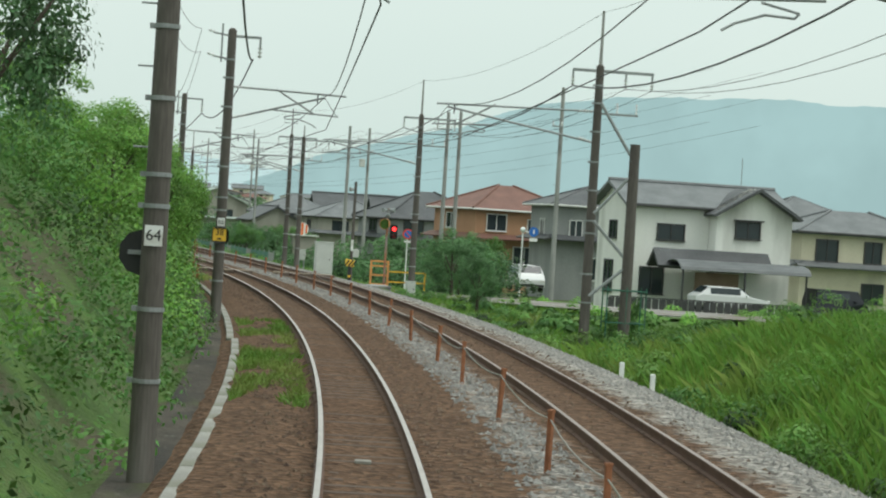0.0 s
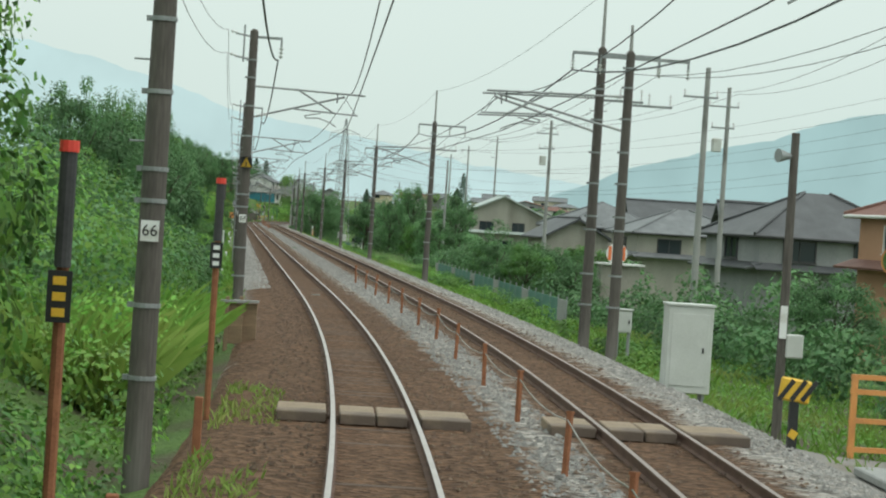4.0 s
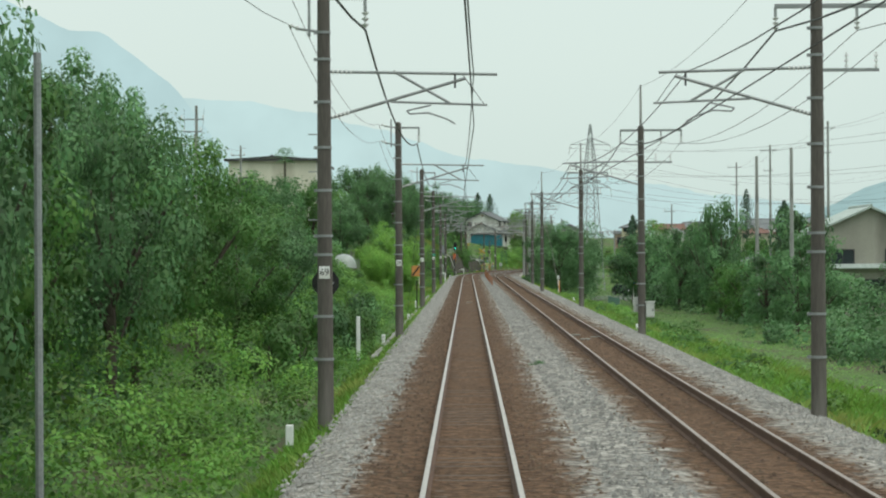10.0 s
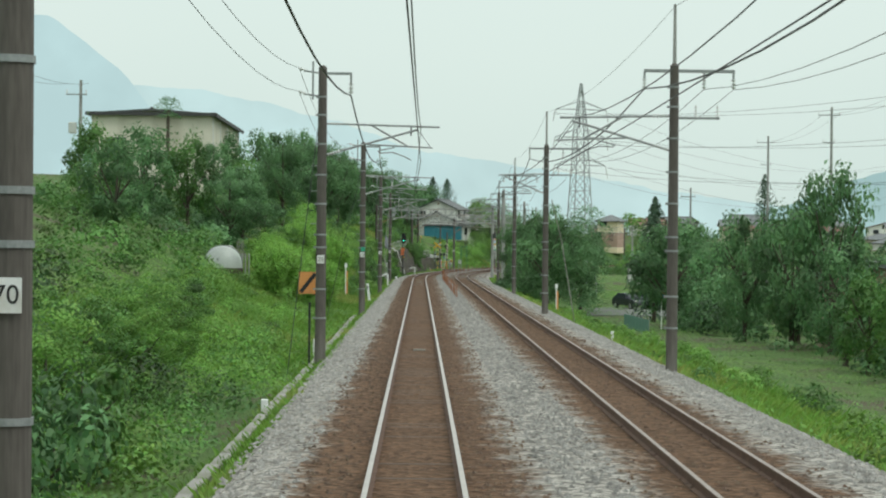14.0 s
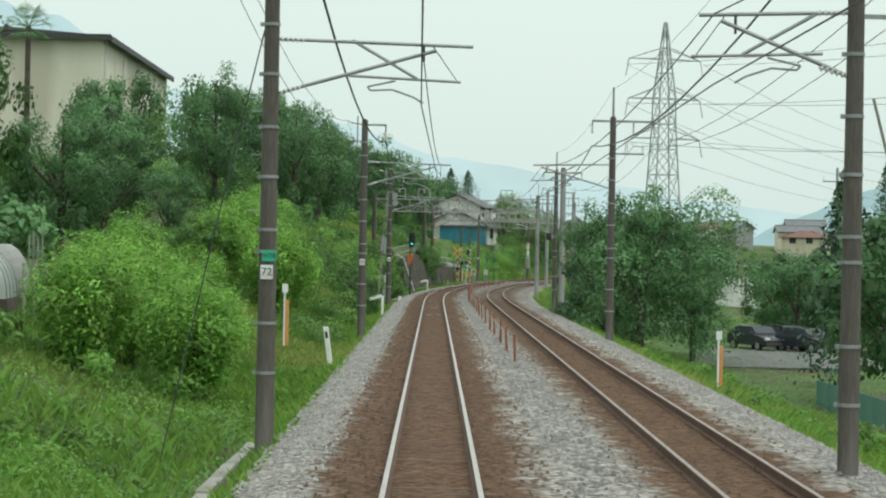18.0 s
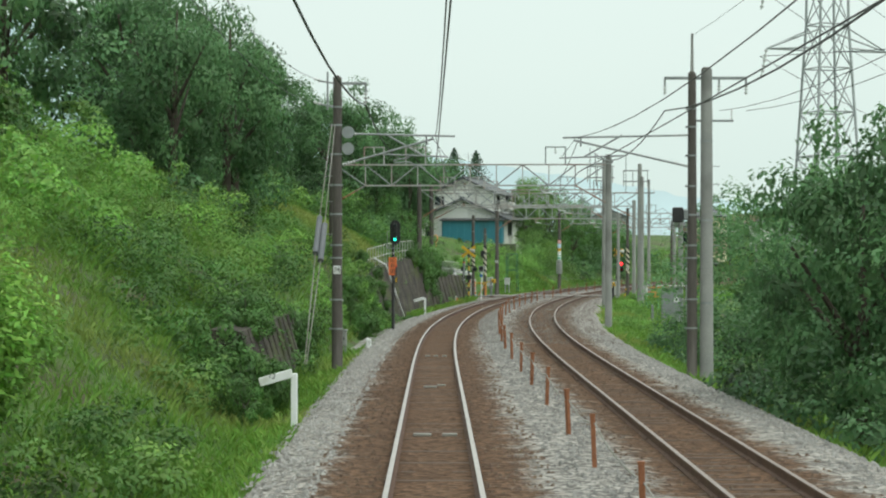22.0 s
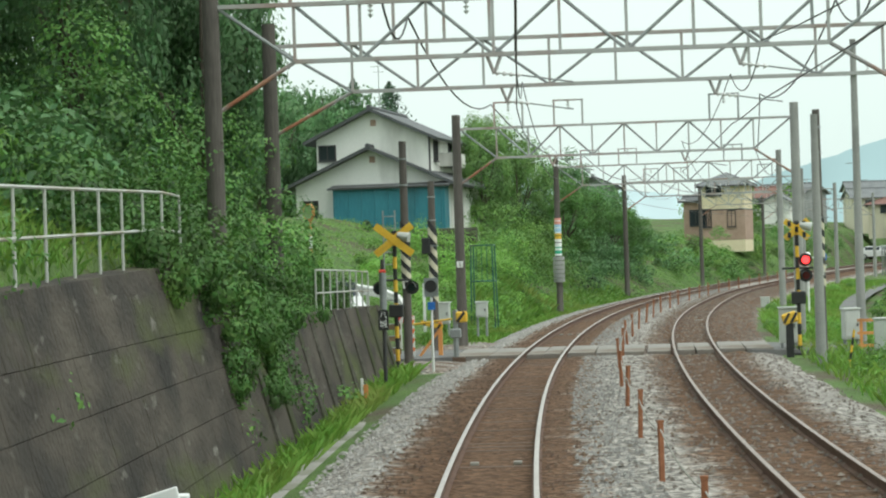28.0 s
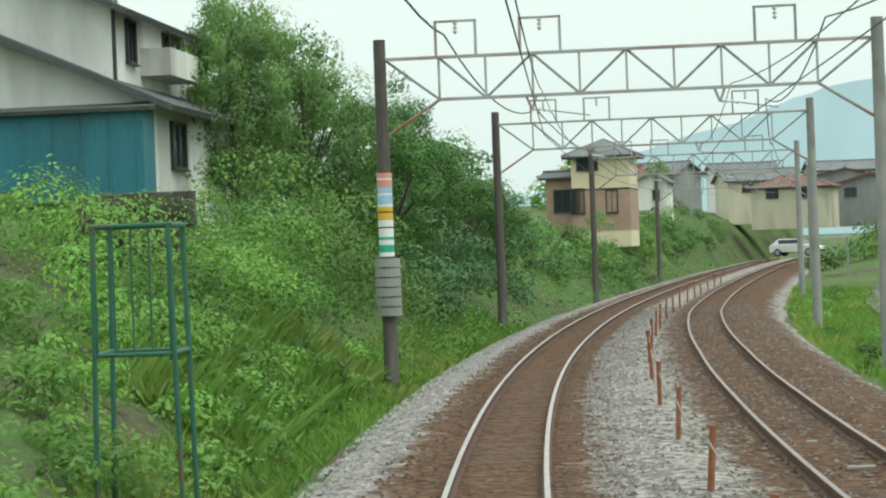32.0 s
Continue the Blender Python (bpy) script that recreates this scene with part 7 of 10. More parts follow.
# house by the far bend and the roofs beyond
house(stand(551, -7.5, 4.2, 0), 4.2, 6.0, 4.9, 1.0, "hip", M_WALLYELLOW, M_ROOFGREY, "yellow-cream two-storey house with brick-brown ground floor", lower=M_WALLBRICK, over=0.55, windows=[("front", -0.9, 4.1, 1.5, 0.95), ("front", 0.8, 1.3, 0.8, 1.6), ("front", -1.7, 1.4, 1.0, 1.8)])
house(stand(552, -10.7, 4.2, 0), 2.0, 5, 3.3, 0.4, "ridge_x", M_WALLBRICK, M_ROOFDARK, "low brown annexe with a flat roof", windows=[("front", 0.2, 1.5, 1.2, 1.6)])
house(stand(522, -15.2, 3.2, 10), 4.2, 6, 5.2, 0.9, "ridge_y", M_WALLGREY, M_ROOFDARK, "dark house half hidden by trees", windows=[("front", 0, 3.9, 1.2, 1.0)])
house(stand(600, -8.7, 4.6, 0), 3.0, 5, 3.6, 0.8, "ridge_y", M_WALLWHITE, M_ROOFGREY, "narrow white house behind the yellow one", windows=[("front", 0.4, 2.2, 0.6, 0.9)])
for _i, (_s, _d, _w, _h, _z, _rf, _wl) in enumerate(((640, -13, 8, 3.4, 6.5, M_ROOFGREY, M_WALLGREY), (650, 2, 9, 3.0, 5.2, M_ROOFBROWN, M_WALLCREAM), (660, 10, 10, 3.0, 5.2, M_ROOFBROWN, M_WALLGREY), (670, -4, 9, 3.6, 6.0, M_ROOFGREY, M_WALLCREAM), (680, 18, 9, 3.4, 5.0, M_ROOFBROWN, M_WALLWHITE), (690, 6, 12, 3.6, 6.2, M_ROOFBROWN, M_WALLGREY), (625, -17, 8, 3.2, 6.0, M_ROOFBROWN, M_WALLWHITE), (620, 20, 8, 3.4, 3.6, M_ROOFGREY, M_WALLCREAM), (600, 30, 8, 3.6, 2.6, M_ROOFDARK, M_WALLWHITE), (705, -9, 9, 4.2, 7.4, M_ROOFGREY, M_WALLWHITE), (715, 14, 8, 3.6, 6.6, M_ROOFGREY, M_WALLCREAM), (722, 26, 10, 3.8, 6.0, M_ROOFBROWN, M_WALLWHITE), (700, 34, 9, 4.4, 5.2, M_ROOFGREY, M_WALLWHITE), (640, 38, 9, 4.6, 1.6, M_ROOFGREY, M_WALLCREAM), (668, 46, 10, 4.0, 3.4, M_ROOFBROWN, M_WALLWHITE), (735, 4, 12, 4.6, 7.6, M_ROOFGREY, M_WALLCREAM), (612, 44, 8, 5.0, 0.2, M_ROOFGREY, M_WALLWHITE))):
    house(stand(_s, _d, _z, _i * 13 % 40 - 20), _w, 7, _h, 1.3, ("ridge_x", "hip", "ridge_y")[_i % 3], _wl, _rf, ("small house in the town beyond the bend", "tile-roofed house beyond the bend", "pale house beyond the bend")[_i % 3], windows=[("front", -_w * 0.22, _h * 0.7, 1.4, 1.0), ("front", _w * 0.2, _h * 0.7, 1.4, 1.0)])
# small shelter far down the line
_st = holder("track_shelter", stand(556, 8.6, -0.4), "small open shelter with a pale roof far down the line", "shelter")
boxed("roof", _st, M_ROOFPALE, 0, 0, 2.7, 2.8, 4.0, 0.15)
for y in (-1.7, 1.7):
    barred("column", _st, M_STEEL, (-1.2, y, -0.6), (-1.2, y, 2.65), 0.07)
boxed("back_wall", _st, M_WALLGREY, 1.2, 0, 1.2, 0.12, 3.8, 2.8)



# ---- vehicles ----
def car(m, paint, label, van=False):
    """Body with cabin, glass, lamps and four wheels, nose towards -y."""
    th = holder("car", m, label, "car", "parked cars")
    side = [(-2.1, 0.32), (-2.15, 0.62), (-1.9, 0.80), (-1.0, 0.95), (-0.35, 1.42), (1.25, 1.45), (1.85, 1.02), (2.1, 0.92), (2.12, 0.35)] if not van else [(-1.65, 0.32), (-1.7, 0.75), (-1.4, 0.98), (-0.95, 1.62), (1.55, 1.66), (1.7, 0.95), (1.7, 0.35)]
    bm = bmesh.new()
    a = [bm.verts.new((-0.82 + (0.12 if z > 1.1 else 0), y, z)) for y, z in side]
    b = [bm.verts.new((0.82 - (0.12 if z > 1.1 else 0), y, z)) for y, z in side]
    bm.faces.new(a)
    bm.faces.new(b[::-1])
    for i in range(len(side)):
        j = (i + 1) % len(side)
        bm.faces.new((a[j], a[i], b[i], b[j]))
    bmesh.ops.recalc_face_normals(bm, faces=bm.faces)
    bmesh.ops.bevel(bm, geom=bm.edges[:], offset=0.05, segments=2, affect="EDGES")
    part("body", bm, paint, th)
    y0, y1 = (-0.95, -0.45) if not van else (-1.3, -1.0)
    boxed("windscreen", th, M_GLASS, 0, (y0 + y1) / 2, 1.2 if not van else 1.3, 1.38, 0.07, 0.62 if not van else 0.7, m=pose(0, 0, 0, -52 if not van else -30, 0, 0))
    for sx in (-1, 1):
        boxed("side_window", th, M_GLASS, sx * 0.775, 0.45 if not van else 0.4, 1.2 if not van else 1.3, 0.03, 1.7, 0.34, m=pose(0, 0, 0, 0, -14 * sx, 0))
        boxed("headlight", th, M_TRIMWHITE, sx * 0.62, side[1][0] + 0.05, 0.72, 0.34, 0.12, 0.16, 0.03)
        boxed("mirror", th, paint, sx * 0.92, -0.75, 1.02, 0.18, 0.1, 0.14, 0.03)
    boxed("rear_window", th, M_GLASS, 0, side[-3][0] - 0.22, 1.25, 1.2, 0.04, 0.5, m=pose(0, 0, 0, 50 if not van else 12, 0, 0))
    boxed("bumper", th, M_TRIM, 0, side[1][0] - 0.01, 0.42, 1.5, 0.1, 0.16, 0.03)
    for sx in (-1, 1):
        for y in (side[0][0] + 0.75, side[-1][0] - 0.75):
            wl_ = barred("wheel", th, M_TYRE, (sx * 0.66, y, 0.32), (sx * 0.84, y, 0.32), 0.32, n=20)
            barred("rim", wl_, M_CARSILVER, (sx * 0.83, y, 0.32), (sx * 0.85, y, 0.32), 0.2, n=14)
    return th


car(stand(-49.6, 28.9, -1.15, 90), M_CARWHITE, "white saloon car parked under the carport")
car(stand(-30, 22.6, -1.15, 0), M_CARWHITE, "small white van parked by a gate", van=True)
car(stand(287, 19.2, -2.55, 24), M_CARGREY, "dark grey estate car in the gravel car park")
car(stand(289.4, 21.3, -2.55, 28), M_CARBLACK, "black estate car in the gravel car park")
car(stand(284.6, 21.8, -2.55, 30), M_CARGREY, "dark grey compact car in the gravel car park")
car(stand(397.6, -7.6, 0.38, 38), M_CARWHITE, "small white car waiting at the level crossing", van=True)
car(stand(574, 5.5, 0.8, 70), M_CARWHITE, "white car parked far beside the line")
car(stand(-48.5, 35.6, -1.2, 96), M_CARBLACK, "small black car parked beside the carport", van=True)
_lf = holder("low_fence", stand(-53.5, 28.5, -1.2), "low dark slatted fence before the carport", "fence")
boxed("rail", _lf, M_TRIM, 0, 0, 0.75, 15, 0.05, 0.06)
for i in range(38):
    boxed("slat", _lf, M_TRIM, -7.4 + i * 0.4, 0, 0.35, 0.34, 0.03, 0.72)
_pk = holder("car_park", stand(278, 20, -2.52), "bare gravel car park below the line", "car park", kind="structure")
boxed("gravel", _pk, M_ASPHALT, 0, 0, 0, 14, 26, 0.06)
_wb = holder("block_wall", stand(372, 26.5, -2.6), "pale concrete boundary wall with dark base", "wall")
for i in range(4):
    boxed("panel", _wb, M_TRIMWHITE, -3.4 + i * 1.75, 0, 1.75, 1.7, 0.15, 3.7, 0.02)
boxed("base", _wb, M_WALLGREY, -0.8, -0.06, 0.15, 7.2, 0.3, 0.5)


# ---- utility poles and pylon ----
def utility_pole(s, d, top, arms=((0.0, 1.7),), r=0.17, lean=0.0, z=None, box_=False):
    z = float(ground_z(s, d)[0]) - 0.3 if z is None else z
    h = top - z
    th = holder("power_pole", stand(s, d, z), "tall pale concrete power pole with crossarms", "utility pole", "power poles")
    barred("mast", th, M_CONCRETE_NEW, (0, 0, 0), (lean, 0, h), r, r * 0.62, 14)
    for i, (dz, w) in enumerate(arms):
        boxed("crossarm", th, M_STEEL, -0.25, -0.1, h - 0.7 - dz, w, 0.08, 0.08)
        for x in (-w / 2 - 0.2, w / 2 - 0.3):
            insulator(th, (x, -0.1, h - 0.66 - dz), (x, -0.1, h - 0.4 - dz), "pin_insulator", 0.07, 2)
    for k in range(4):
        barred("step_bolt", th, M_STEEL, (0, 0, h * 0.45 + k * 0.5), (0.3 * (-1) ** k, 0, h * 0.45 + k * 0.5), 0.012, n=5)
    if box_:
        boxed("transformer", th, M_BOX, -0.5, 0, h - 3.0, 0.45, 0.45, 0.7, 0.04)
    return th


for _s, _d, _t in ((150, 36.7, 16.6), (190, 37.1, 16.1), (235, 35.5, 15.6), (280, 36.0, 15.5), (325, 36.5, 15.2)):
    utility_pole(_s, _d, _t, ((0.0, 1.9), (2.4, 1.1)))
utility_pole(178, 21.0, 9.7, ())
utility_pole(165, 21.6, 9.7, ())
utility_pole(-45, 20.1, 10.8, ((1.5, 0.6),), 0.16)
utility_pole(-29, 17.2, 9.8, ((0.4, 1.0),), 0.16)
utility_pole(-29, 18.0, 9.9, (), 0.16)
utility_pole(-5, 15.5, 9.5, ((0.5, 1.4),), 0.16)
utility_pole(20, 22.0, 10.5, ((0.3, 1.6), (1.4, 1.2)), 0.16, box_=True)
utility_pole(70, 20.0, 10.6, ((0.3, 1.6), (1.4, 1.2)), 0.16, box_=True)
utility_pole(300, 26.0, 8.9, ((0.2, 1.4),), 0.13)
utility_pole(383.5, 7.15, 6.0, (), 0.14)
utility_pole(392, 9.0, 8.6, ((0.3, 1.4),), 0.14)
utility_pole(161, -17.6, 12.5, ((0.2, 1.5), (1.0, 1.2)), 0.14)
utility_pole(196, -22, 12.6, ((0.2, 1.5), (1.0, 1.2)), 0.14)
utility_pole(226, -21.4, 13.1, ((0.2, 1.3),), 0.14, box_=True)
utility_pole(410, -15, 12.0, ((0.2, 1.2),), 0.12)
for _a, _b in (((150, 36.7, 15.9), (190, 37.1, 15.4)), ((190, 37.1, 15.4), (235, 35.5, 14.9)), ((235, 35.5, 14.9), (280, 36.0, 14.8)), ((280, 36, 14.8), (325, 36.5, 14.5)), ((20, 22, 10.2), (70, 20, 10.3)), ((-45, 20.1, 9.3), (-29, 17.2, 9.4)), ((-29, 17.2, 9.4), (20, 22, 10.2)), ((161, -17.6, 12.3), (196, -22, 12.4)), ((196, -22, 12.4), (226, -21.4, 12.9))):
    for off in (-0.8, 0.5):
        wire("power_line", span(at(_a[0], _a[1] + off, _a[2]), at(_b[0], _b[1] + off, _b[2]), 0.6), 0.010, "thin power line between concrete poles")


# galvanised steel with distance haze painted in as a paler grey
M_GALVHAZED = surface("hazed_galvanised_lattice", (0.30, 0.33, 0.34), (0.40, 0.43, 0.43), 0.6, 2, 20, 0.0)


def pylon(s, d, h):
    z = float(ground_z(s, d)[0])
    th = holder("pylon", stand(s, d, z, 20), "tall grey lattice pylon with three pairs of arms", "pylon")
    wid = lambda t: 1.45 * (1 - t) + 0.28 * t if t < 0.75 else 0.57 * (1 - (t - 0.75) / 0.25) + 0.08
    lv = np.linspace(0, 1, 13)
    for sx in (-1, 1):
        for sy in (-1, 1):
            for a, b in zip(lv, lv[1:]):
                barred("leg", th, M_GALVHAZED, (sx * wid(a), sy * wid(a), a * h), (sx * wid(b), sy * wid(b), b * h), 0.06, n=5)
    for k in range(4):
        m = pose(0, 0, 0, 0, 0, 90 * k)
        for a, b in zip(lv, lv[1:]):
            for p, q in (((-1, a), (1, b)), ((1, a), (-1, b)), ((-1, b), (1, b))):
                barred("brace", th, M_GALVHAZED, m @ Vector((p[0] * wid(p[1]), -wid(p[1]), p[1] * h)), m @ Vector((q[0] * wid(q[1]), -wid(q[1]), q[1] * h)), 0.03, n=4)
    for t in (0.62, 0.75, 0.88):
        for sx in (-1, 1):
            bm = bmesh.new()
            e_ = (sx * 2.9, 0, t * h - 0.05)
            for sy in (-1, 1):
                rod(bm, (sx * wid(t), sy * wid(t), t * h), e_, 0.035, n=4)
                rod(bm, (sx * wid(t), sy * wid(t), t * h + 0.8), e_, 0.035, n=4)
            part("arm", bm, M_GALVHAZED, th)
            insulator(th, e_, (e_[0] + 0.25 * sx, 0, e_[2] - 1.3), "arm_insulator", 0.09, 6)
    return th


pylon(322, 16.3, 22.8)
for _k, _z in enumerate((11.5, 14.4, 17.3)):
    for _o in (-2.9, 2.9):
        wire("power_line", span(at(322, 16.3 + _o, _z), at(560, 60 + _o, _z + 6), 5, 24), 0.014, "high-voltage line from the pylon")
        wire("power_line", span(at(322, 16.3 + _o, _z), at(60, 70 + _o, _z + 4), 6, 24), 0.014, "high-voltage line from the pylon")


# ---- fence of rusty posts and rope between the tracks ----
def rope_fence(s0, s1, d, step=6.6):
    th = holder("rope_fence", Matrix.Identity(4), "row of rusty angle-iron posts with a sagging rope between the tracks", "fence")
    rng = random.Random(9)
    ss = np.arange(s0, s1, step) + np.array([rng.uniform(-0.5, 0.5) for _ in np.arange(s0, s1, step)])
    bm = bmesh.new()
    box(bm, 0, 0, 0.30, 0.065, 0.065, 1.0, bevel=0.008)
    box(bm, 0, 0, 0.81, 0.075, 0.075, 0.03)
    me = bpy.data.meshes.new("post")
    bm.to_mesh(me)
    bm.free()
    me.materials.append(M_RUSTPOST)
    tops = []
    for s in ss:
        p = new("post", me)
        p.parent = th
        p.matrix_basis = stand(float(s), float(d(s)), -0.2) @ pose(0, 0, 0, rng.uniform(-3, 3), rng.uniform(-4, 4), rng.uniform(0, 90))
        tops.append(at(s, float(d(s)), 0.52 - 0.12 * rng.random()))
    pts = [span(a, b, 0.1, 6) for a, b in zip(tops, tops[1:])]
    wire("rope", np.concatenate(pts), 0.011, "", parent=th, material=M_KERB)
    return th


rope_fence(-165, 2, lambda s: 2.15 if s < -40 else 2.25)
rope_fence(216, 520, lambda s: np.interp(s, [216, 380, 415, 520], [2.22, 2.1, 2.4, 2.5]))


# ---- kerbs and cable troughs ----
def kerb(s0, s1, d, w, z0, z1, label, name="cable_trough", length=2.0, wander=0.03):
    th = holder(name, Matrix.Identity(4), label, "kerb", kind="structure")
    rng = random.Random(int(s0))
    s = s0
    while s < s1:
        e_ = rng.uniform(-wander, wander)
        dd = float(d(s))
        b = boxed("slab", th, M_KERB, 0, 0, 0, w, length - 0.03, z1 - z0, 0.012)
        b.matrix_basis = stand(s + length / 2, dd + e_, (z0 + z1) / 2 + rng.uniform(-0.5, 0.5) * wander, rng.uniform(-30, 30) * wander)
        s += length
    return th


kerb(-150, -72, lambda s: -2.08 if s < -115 else -2.2, 0.17, -0.7, -0.19, "pale concrete kerb along the foot of the bank", wander=0.006)
_ss = np.arange(-150, -71.5, 2.0)
# the dark wall material paints in the shade lying on this strip
tagged(sweep("walkway", _ss, [[-2.95, -2.6, -2.28]] * len(_ss), [[-0.36, -0.33, -0.31]] * len(_ss), M_WALLSTONE), "narrow walkway behind the kerb, coloured dark for shade", "path", kind="structure")
kerb(88, 194, lambda s: np.interp(s, [88, 145, 215], [-3.05, -2.95, -3.15]), 0.2, -0.75, -0.5, "concrete cable trough beside the ballast")
kerb(300, 384, lambda s: -2.95, 0.3, -0.62, -0.42, "concrete drain edge below the retaining wall")


# ---- signs on poles ----
def on_pole(s, d=-2.7):
    """A carrier for things fixed to the pole at a station."""
    return stand(s, d, 0)


_b38 = holder("speed_board", on_pole(-104.1, -2.52), "yellow speed board with black figures on a pole", "sign")
boxed("backing", _b38, M_BLACK, 0, -0.17, 2.05, 0.46, 0.03, 0.42, 0.08)
boxed("board", _b38, M_YELLOW, -0.02, -0.2, 2.08, 0.36, 0.02, 0.36, label="yellow board")
text_part("lettering", "38", 0.24, M_BLACK, _b38, Matrix.Translation((-0.02, -0.215, 2.13)))
boxed("small_writing", _b38, M_BLACK, -0.02, -0.215, 1.96, 0.1, 0.006, 0.05)
for _s in (-140.6, 59.0):
    _o = holder("back_of_board", on_pole(_s), "black round-cornered board seen from behind on a pole", "sign", "backs of boards")
    barred("disc", _o, M_BLACK, (0, 0.16, 2.22), (0, 0.19, 2.22), 0.26, n=10)
    boxed("clamp", _o, M_STEEL, 0, 0.14, 2.22, 0.3, 0.04, 0.05)
_tr = holder("warning_sign", on_pole(-29.3, -2.63), "small yellow warning triangle on a black plate", "sign")
bm = bmesh.new()
v = [bm.verts.new(p) for p in ((-0.15, -0.18, 3.87), (0.15, -0.18, 3.87), (0, -0.18, 4.15))]
bm.faces.new(v)
bmesh.ops.solidify(bm, geom=bm.faces[:], thickness=0.02)
part("triangle", bm, M_YELLOW, _tr)
boxed("symbol", _tr, M_BLACK, 0, -0.205, 3.95, 0.03, 0.006, 0.13)
boxed("backing", _tr, M_BLACK, 0, -0.15, 3.99, 0.34, 0.02, 0.34, 0.05)
_gp = holder("feeding_plate", on_pole(191.8), "green plate with black letters above the pole number", "sign")
boxed("plate", _gp, M_GREENSIGN, 0.03, -0.165, 2.68, 0.22, 0.012, 0.18)
text_part("letters", "WT8", 0.10, M_BLACK, _gp, Matrix.Translation((0.03, -0.175, 2.68)))


def white_post(s, d, h, text="", w=0.14, tilt=0.0, label="short white marker post", size=0.12, z=None):
    z = float(ground_z(s, d)[0]) if z is None else z
    th = holder("marker_post", stand(s, d, z) @ pose(0, 0, 0, 0, tilt, 0), label, "marker post", "marker posts")
    boxed("post", th, M_WHITE, 0, 0, h / 2 - 0.15, w, 0.1, h + 0.3, 0.015)
    if text:
        text_part("figure", text, size, M_BLACK, th, Matrix.Translation((0, -0.054, h - size * 0.8)))
    return th


white_post(-86, -2.0, 0.38, "6", 0.15, 0, "short white post with a black figure", 0.13, -0.45)
white_post(15, -3.4, 0.5)
white_post(58, -3.3, 0.45)
white_post(90.9, -3.67, 1.15, "", 0.13, 0, "white wooden marker post in the weeds", 0.1, -0.45)
white_post(100.5, -3.2, 0.5, "1", 0.14)
white_post(132, -3.1, 0.35)
white_post(158, -3.3, 0.6)
_km = white_post(220.3, -3.0, 0.95, "", 0.15, -8, "leaning white kilometre post on the grass", z=-0.35)
boxed("lettering", _km, M_BLACK, 0, -0.054, 0.72, 0.07, 0.006, 0.2)
white_post(299.6, -2.3, 0.32, "1", 0.14, 0, "short white post with a black figure", 0.14, -0.3)
white_post(301.2, -2.42, 0.3, "1", 0.12, 0, "short white post with a black figure", 0.12, -0.3)
white_post(170, 7.3, 0.5, "", 0.1)
white_post(112, 7.2, 0.45, "", 0.1)
white_post(-120, 6.6, 0.4, "", 0.1)
white_post(-118.5, 6.2, 0.4, "", 0.1)
white_post(430, -4.2, 0.35, "", 0.12)
for _s, _d, _h, _z in ((223.2, -4.5, 1.75, -0.1), (220.6, 8.35, 1.55, -1.0), (-24, -3.4, 0.55, -0.6), (374, -3.35, 0.65, -0.45)):
    _p = holder("boundary_post", stand(_s, _d, _z), "faded orange and white boundary post", "marker post", "orange posts")
    boxed("orange_board", _p, M_ORANGEPOST, 0.05, 0, _h * 0.4, 0.10, 0.05, _h * 0.8, 0.01)
    boxed("white_board", _p, M_WHITE, -0.03, 0.01, _h * 0.5, 0.06, 0.05, _h, 0.01)
    if _h > 1:
        boxed("head", _p, M_WHITE, -0.02, -0.02, _h, 0.17, 0.03, 0.26)


def arm_post(s, d, h, text="", flip=-1, rz=0):
    """White gradient post with one sloping arm."""
    th = holder("gradient_post", stand(s, d, -0.5, rz), "white gradient post with a sloping arm", "marker post", "gradient posts")
    boxed("post", th, M_WHITE, 0, 0, h / 2, 0.12, 0.12, h, 0.015)
    boxed("arm", th, M_WHITE, flip * 0.33, -0.05, h - 0.08, 0.62, 0.04, 0.16, 0.01, m=pose(0, 0, 0, 0, -16 * flip * -1, 0))
    if text:
        text_part("lettering", text, 0.13, M_BLACK, th, Matrix.Translation((flip * 0.4, -0.075, h - 0.05)) @ pose(0, 0, 0, 0, 16, 0))
    return th


arm_post(266.0, -2.55, 1.15, "13")
arm_post(349.0, -2.9, 1.0)

_yb = holder("hatched_board", stand(149.0, -3.1, -0.7), "orange board with a black diagonal on a dark post", "sign")
boxed("post", _yb, M_BLACK, 0.05, 0.03, 0.95, 0.06, 0.06, 1.9)
boxed("board", _yb, M_ORANGEPOST, 0, 0, 2.45, 0.52, 0.02, 0.62)
boxed("diagonal", _yb, M_BLACK, 0, -0.014, 2.45, 0.11, 0.006, 0.66, m=pose(0, 0, 0, 0, 38, 0))
_hp = holder("hatched_post", stand(28.2, -2.7, -0.1) @ Matrix.Diagonal((0.75, 0.75, 0.75, 1)), "black and yellow hazard box on a post in the weeds", "marker post")
boxed("post", _hp, M_CONCRETE_NEW, 0, 0.1, 0.3, 0.12, 0.12, 2.0)
boxed("box", _hp, M_BLACK, 0, 0, 1.22, 0.34, 0.2, 0.55, 0.02)
for dz, dx in ((1.36, -0.08), (1.22, 0.08), (1.08, -0.08)):
    boxed("stripe", _hp, M_YELLOW, dx, -0.105, dz, 0.16, 0.008, 0.13)
boxed("label_plate", _hp, M_WHITE, -0.1, -0.1, 0.72, 0.12, 0.02, 0.3)
_tp = holder("thin_post", stand(32.4, -2.88, -0.9), "slender grey steel post rising from the bushes", "post")
barred("tube", _tp, M_STEEL, (0, 0, 0), (0, 0, 5.0), 0.03, 0.026)


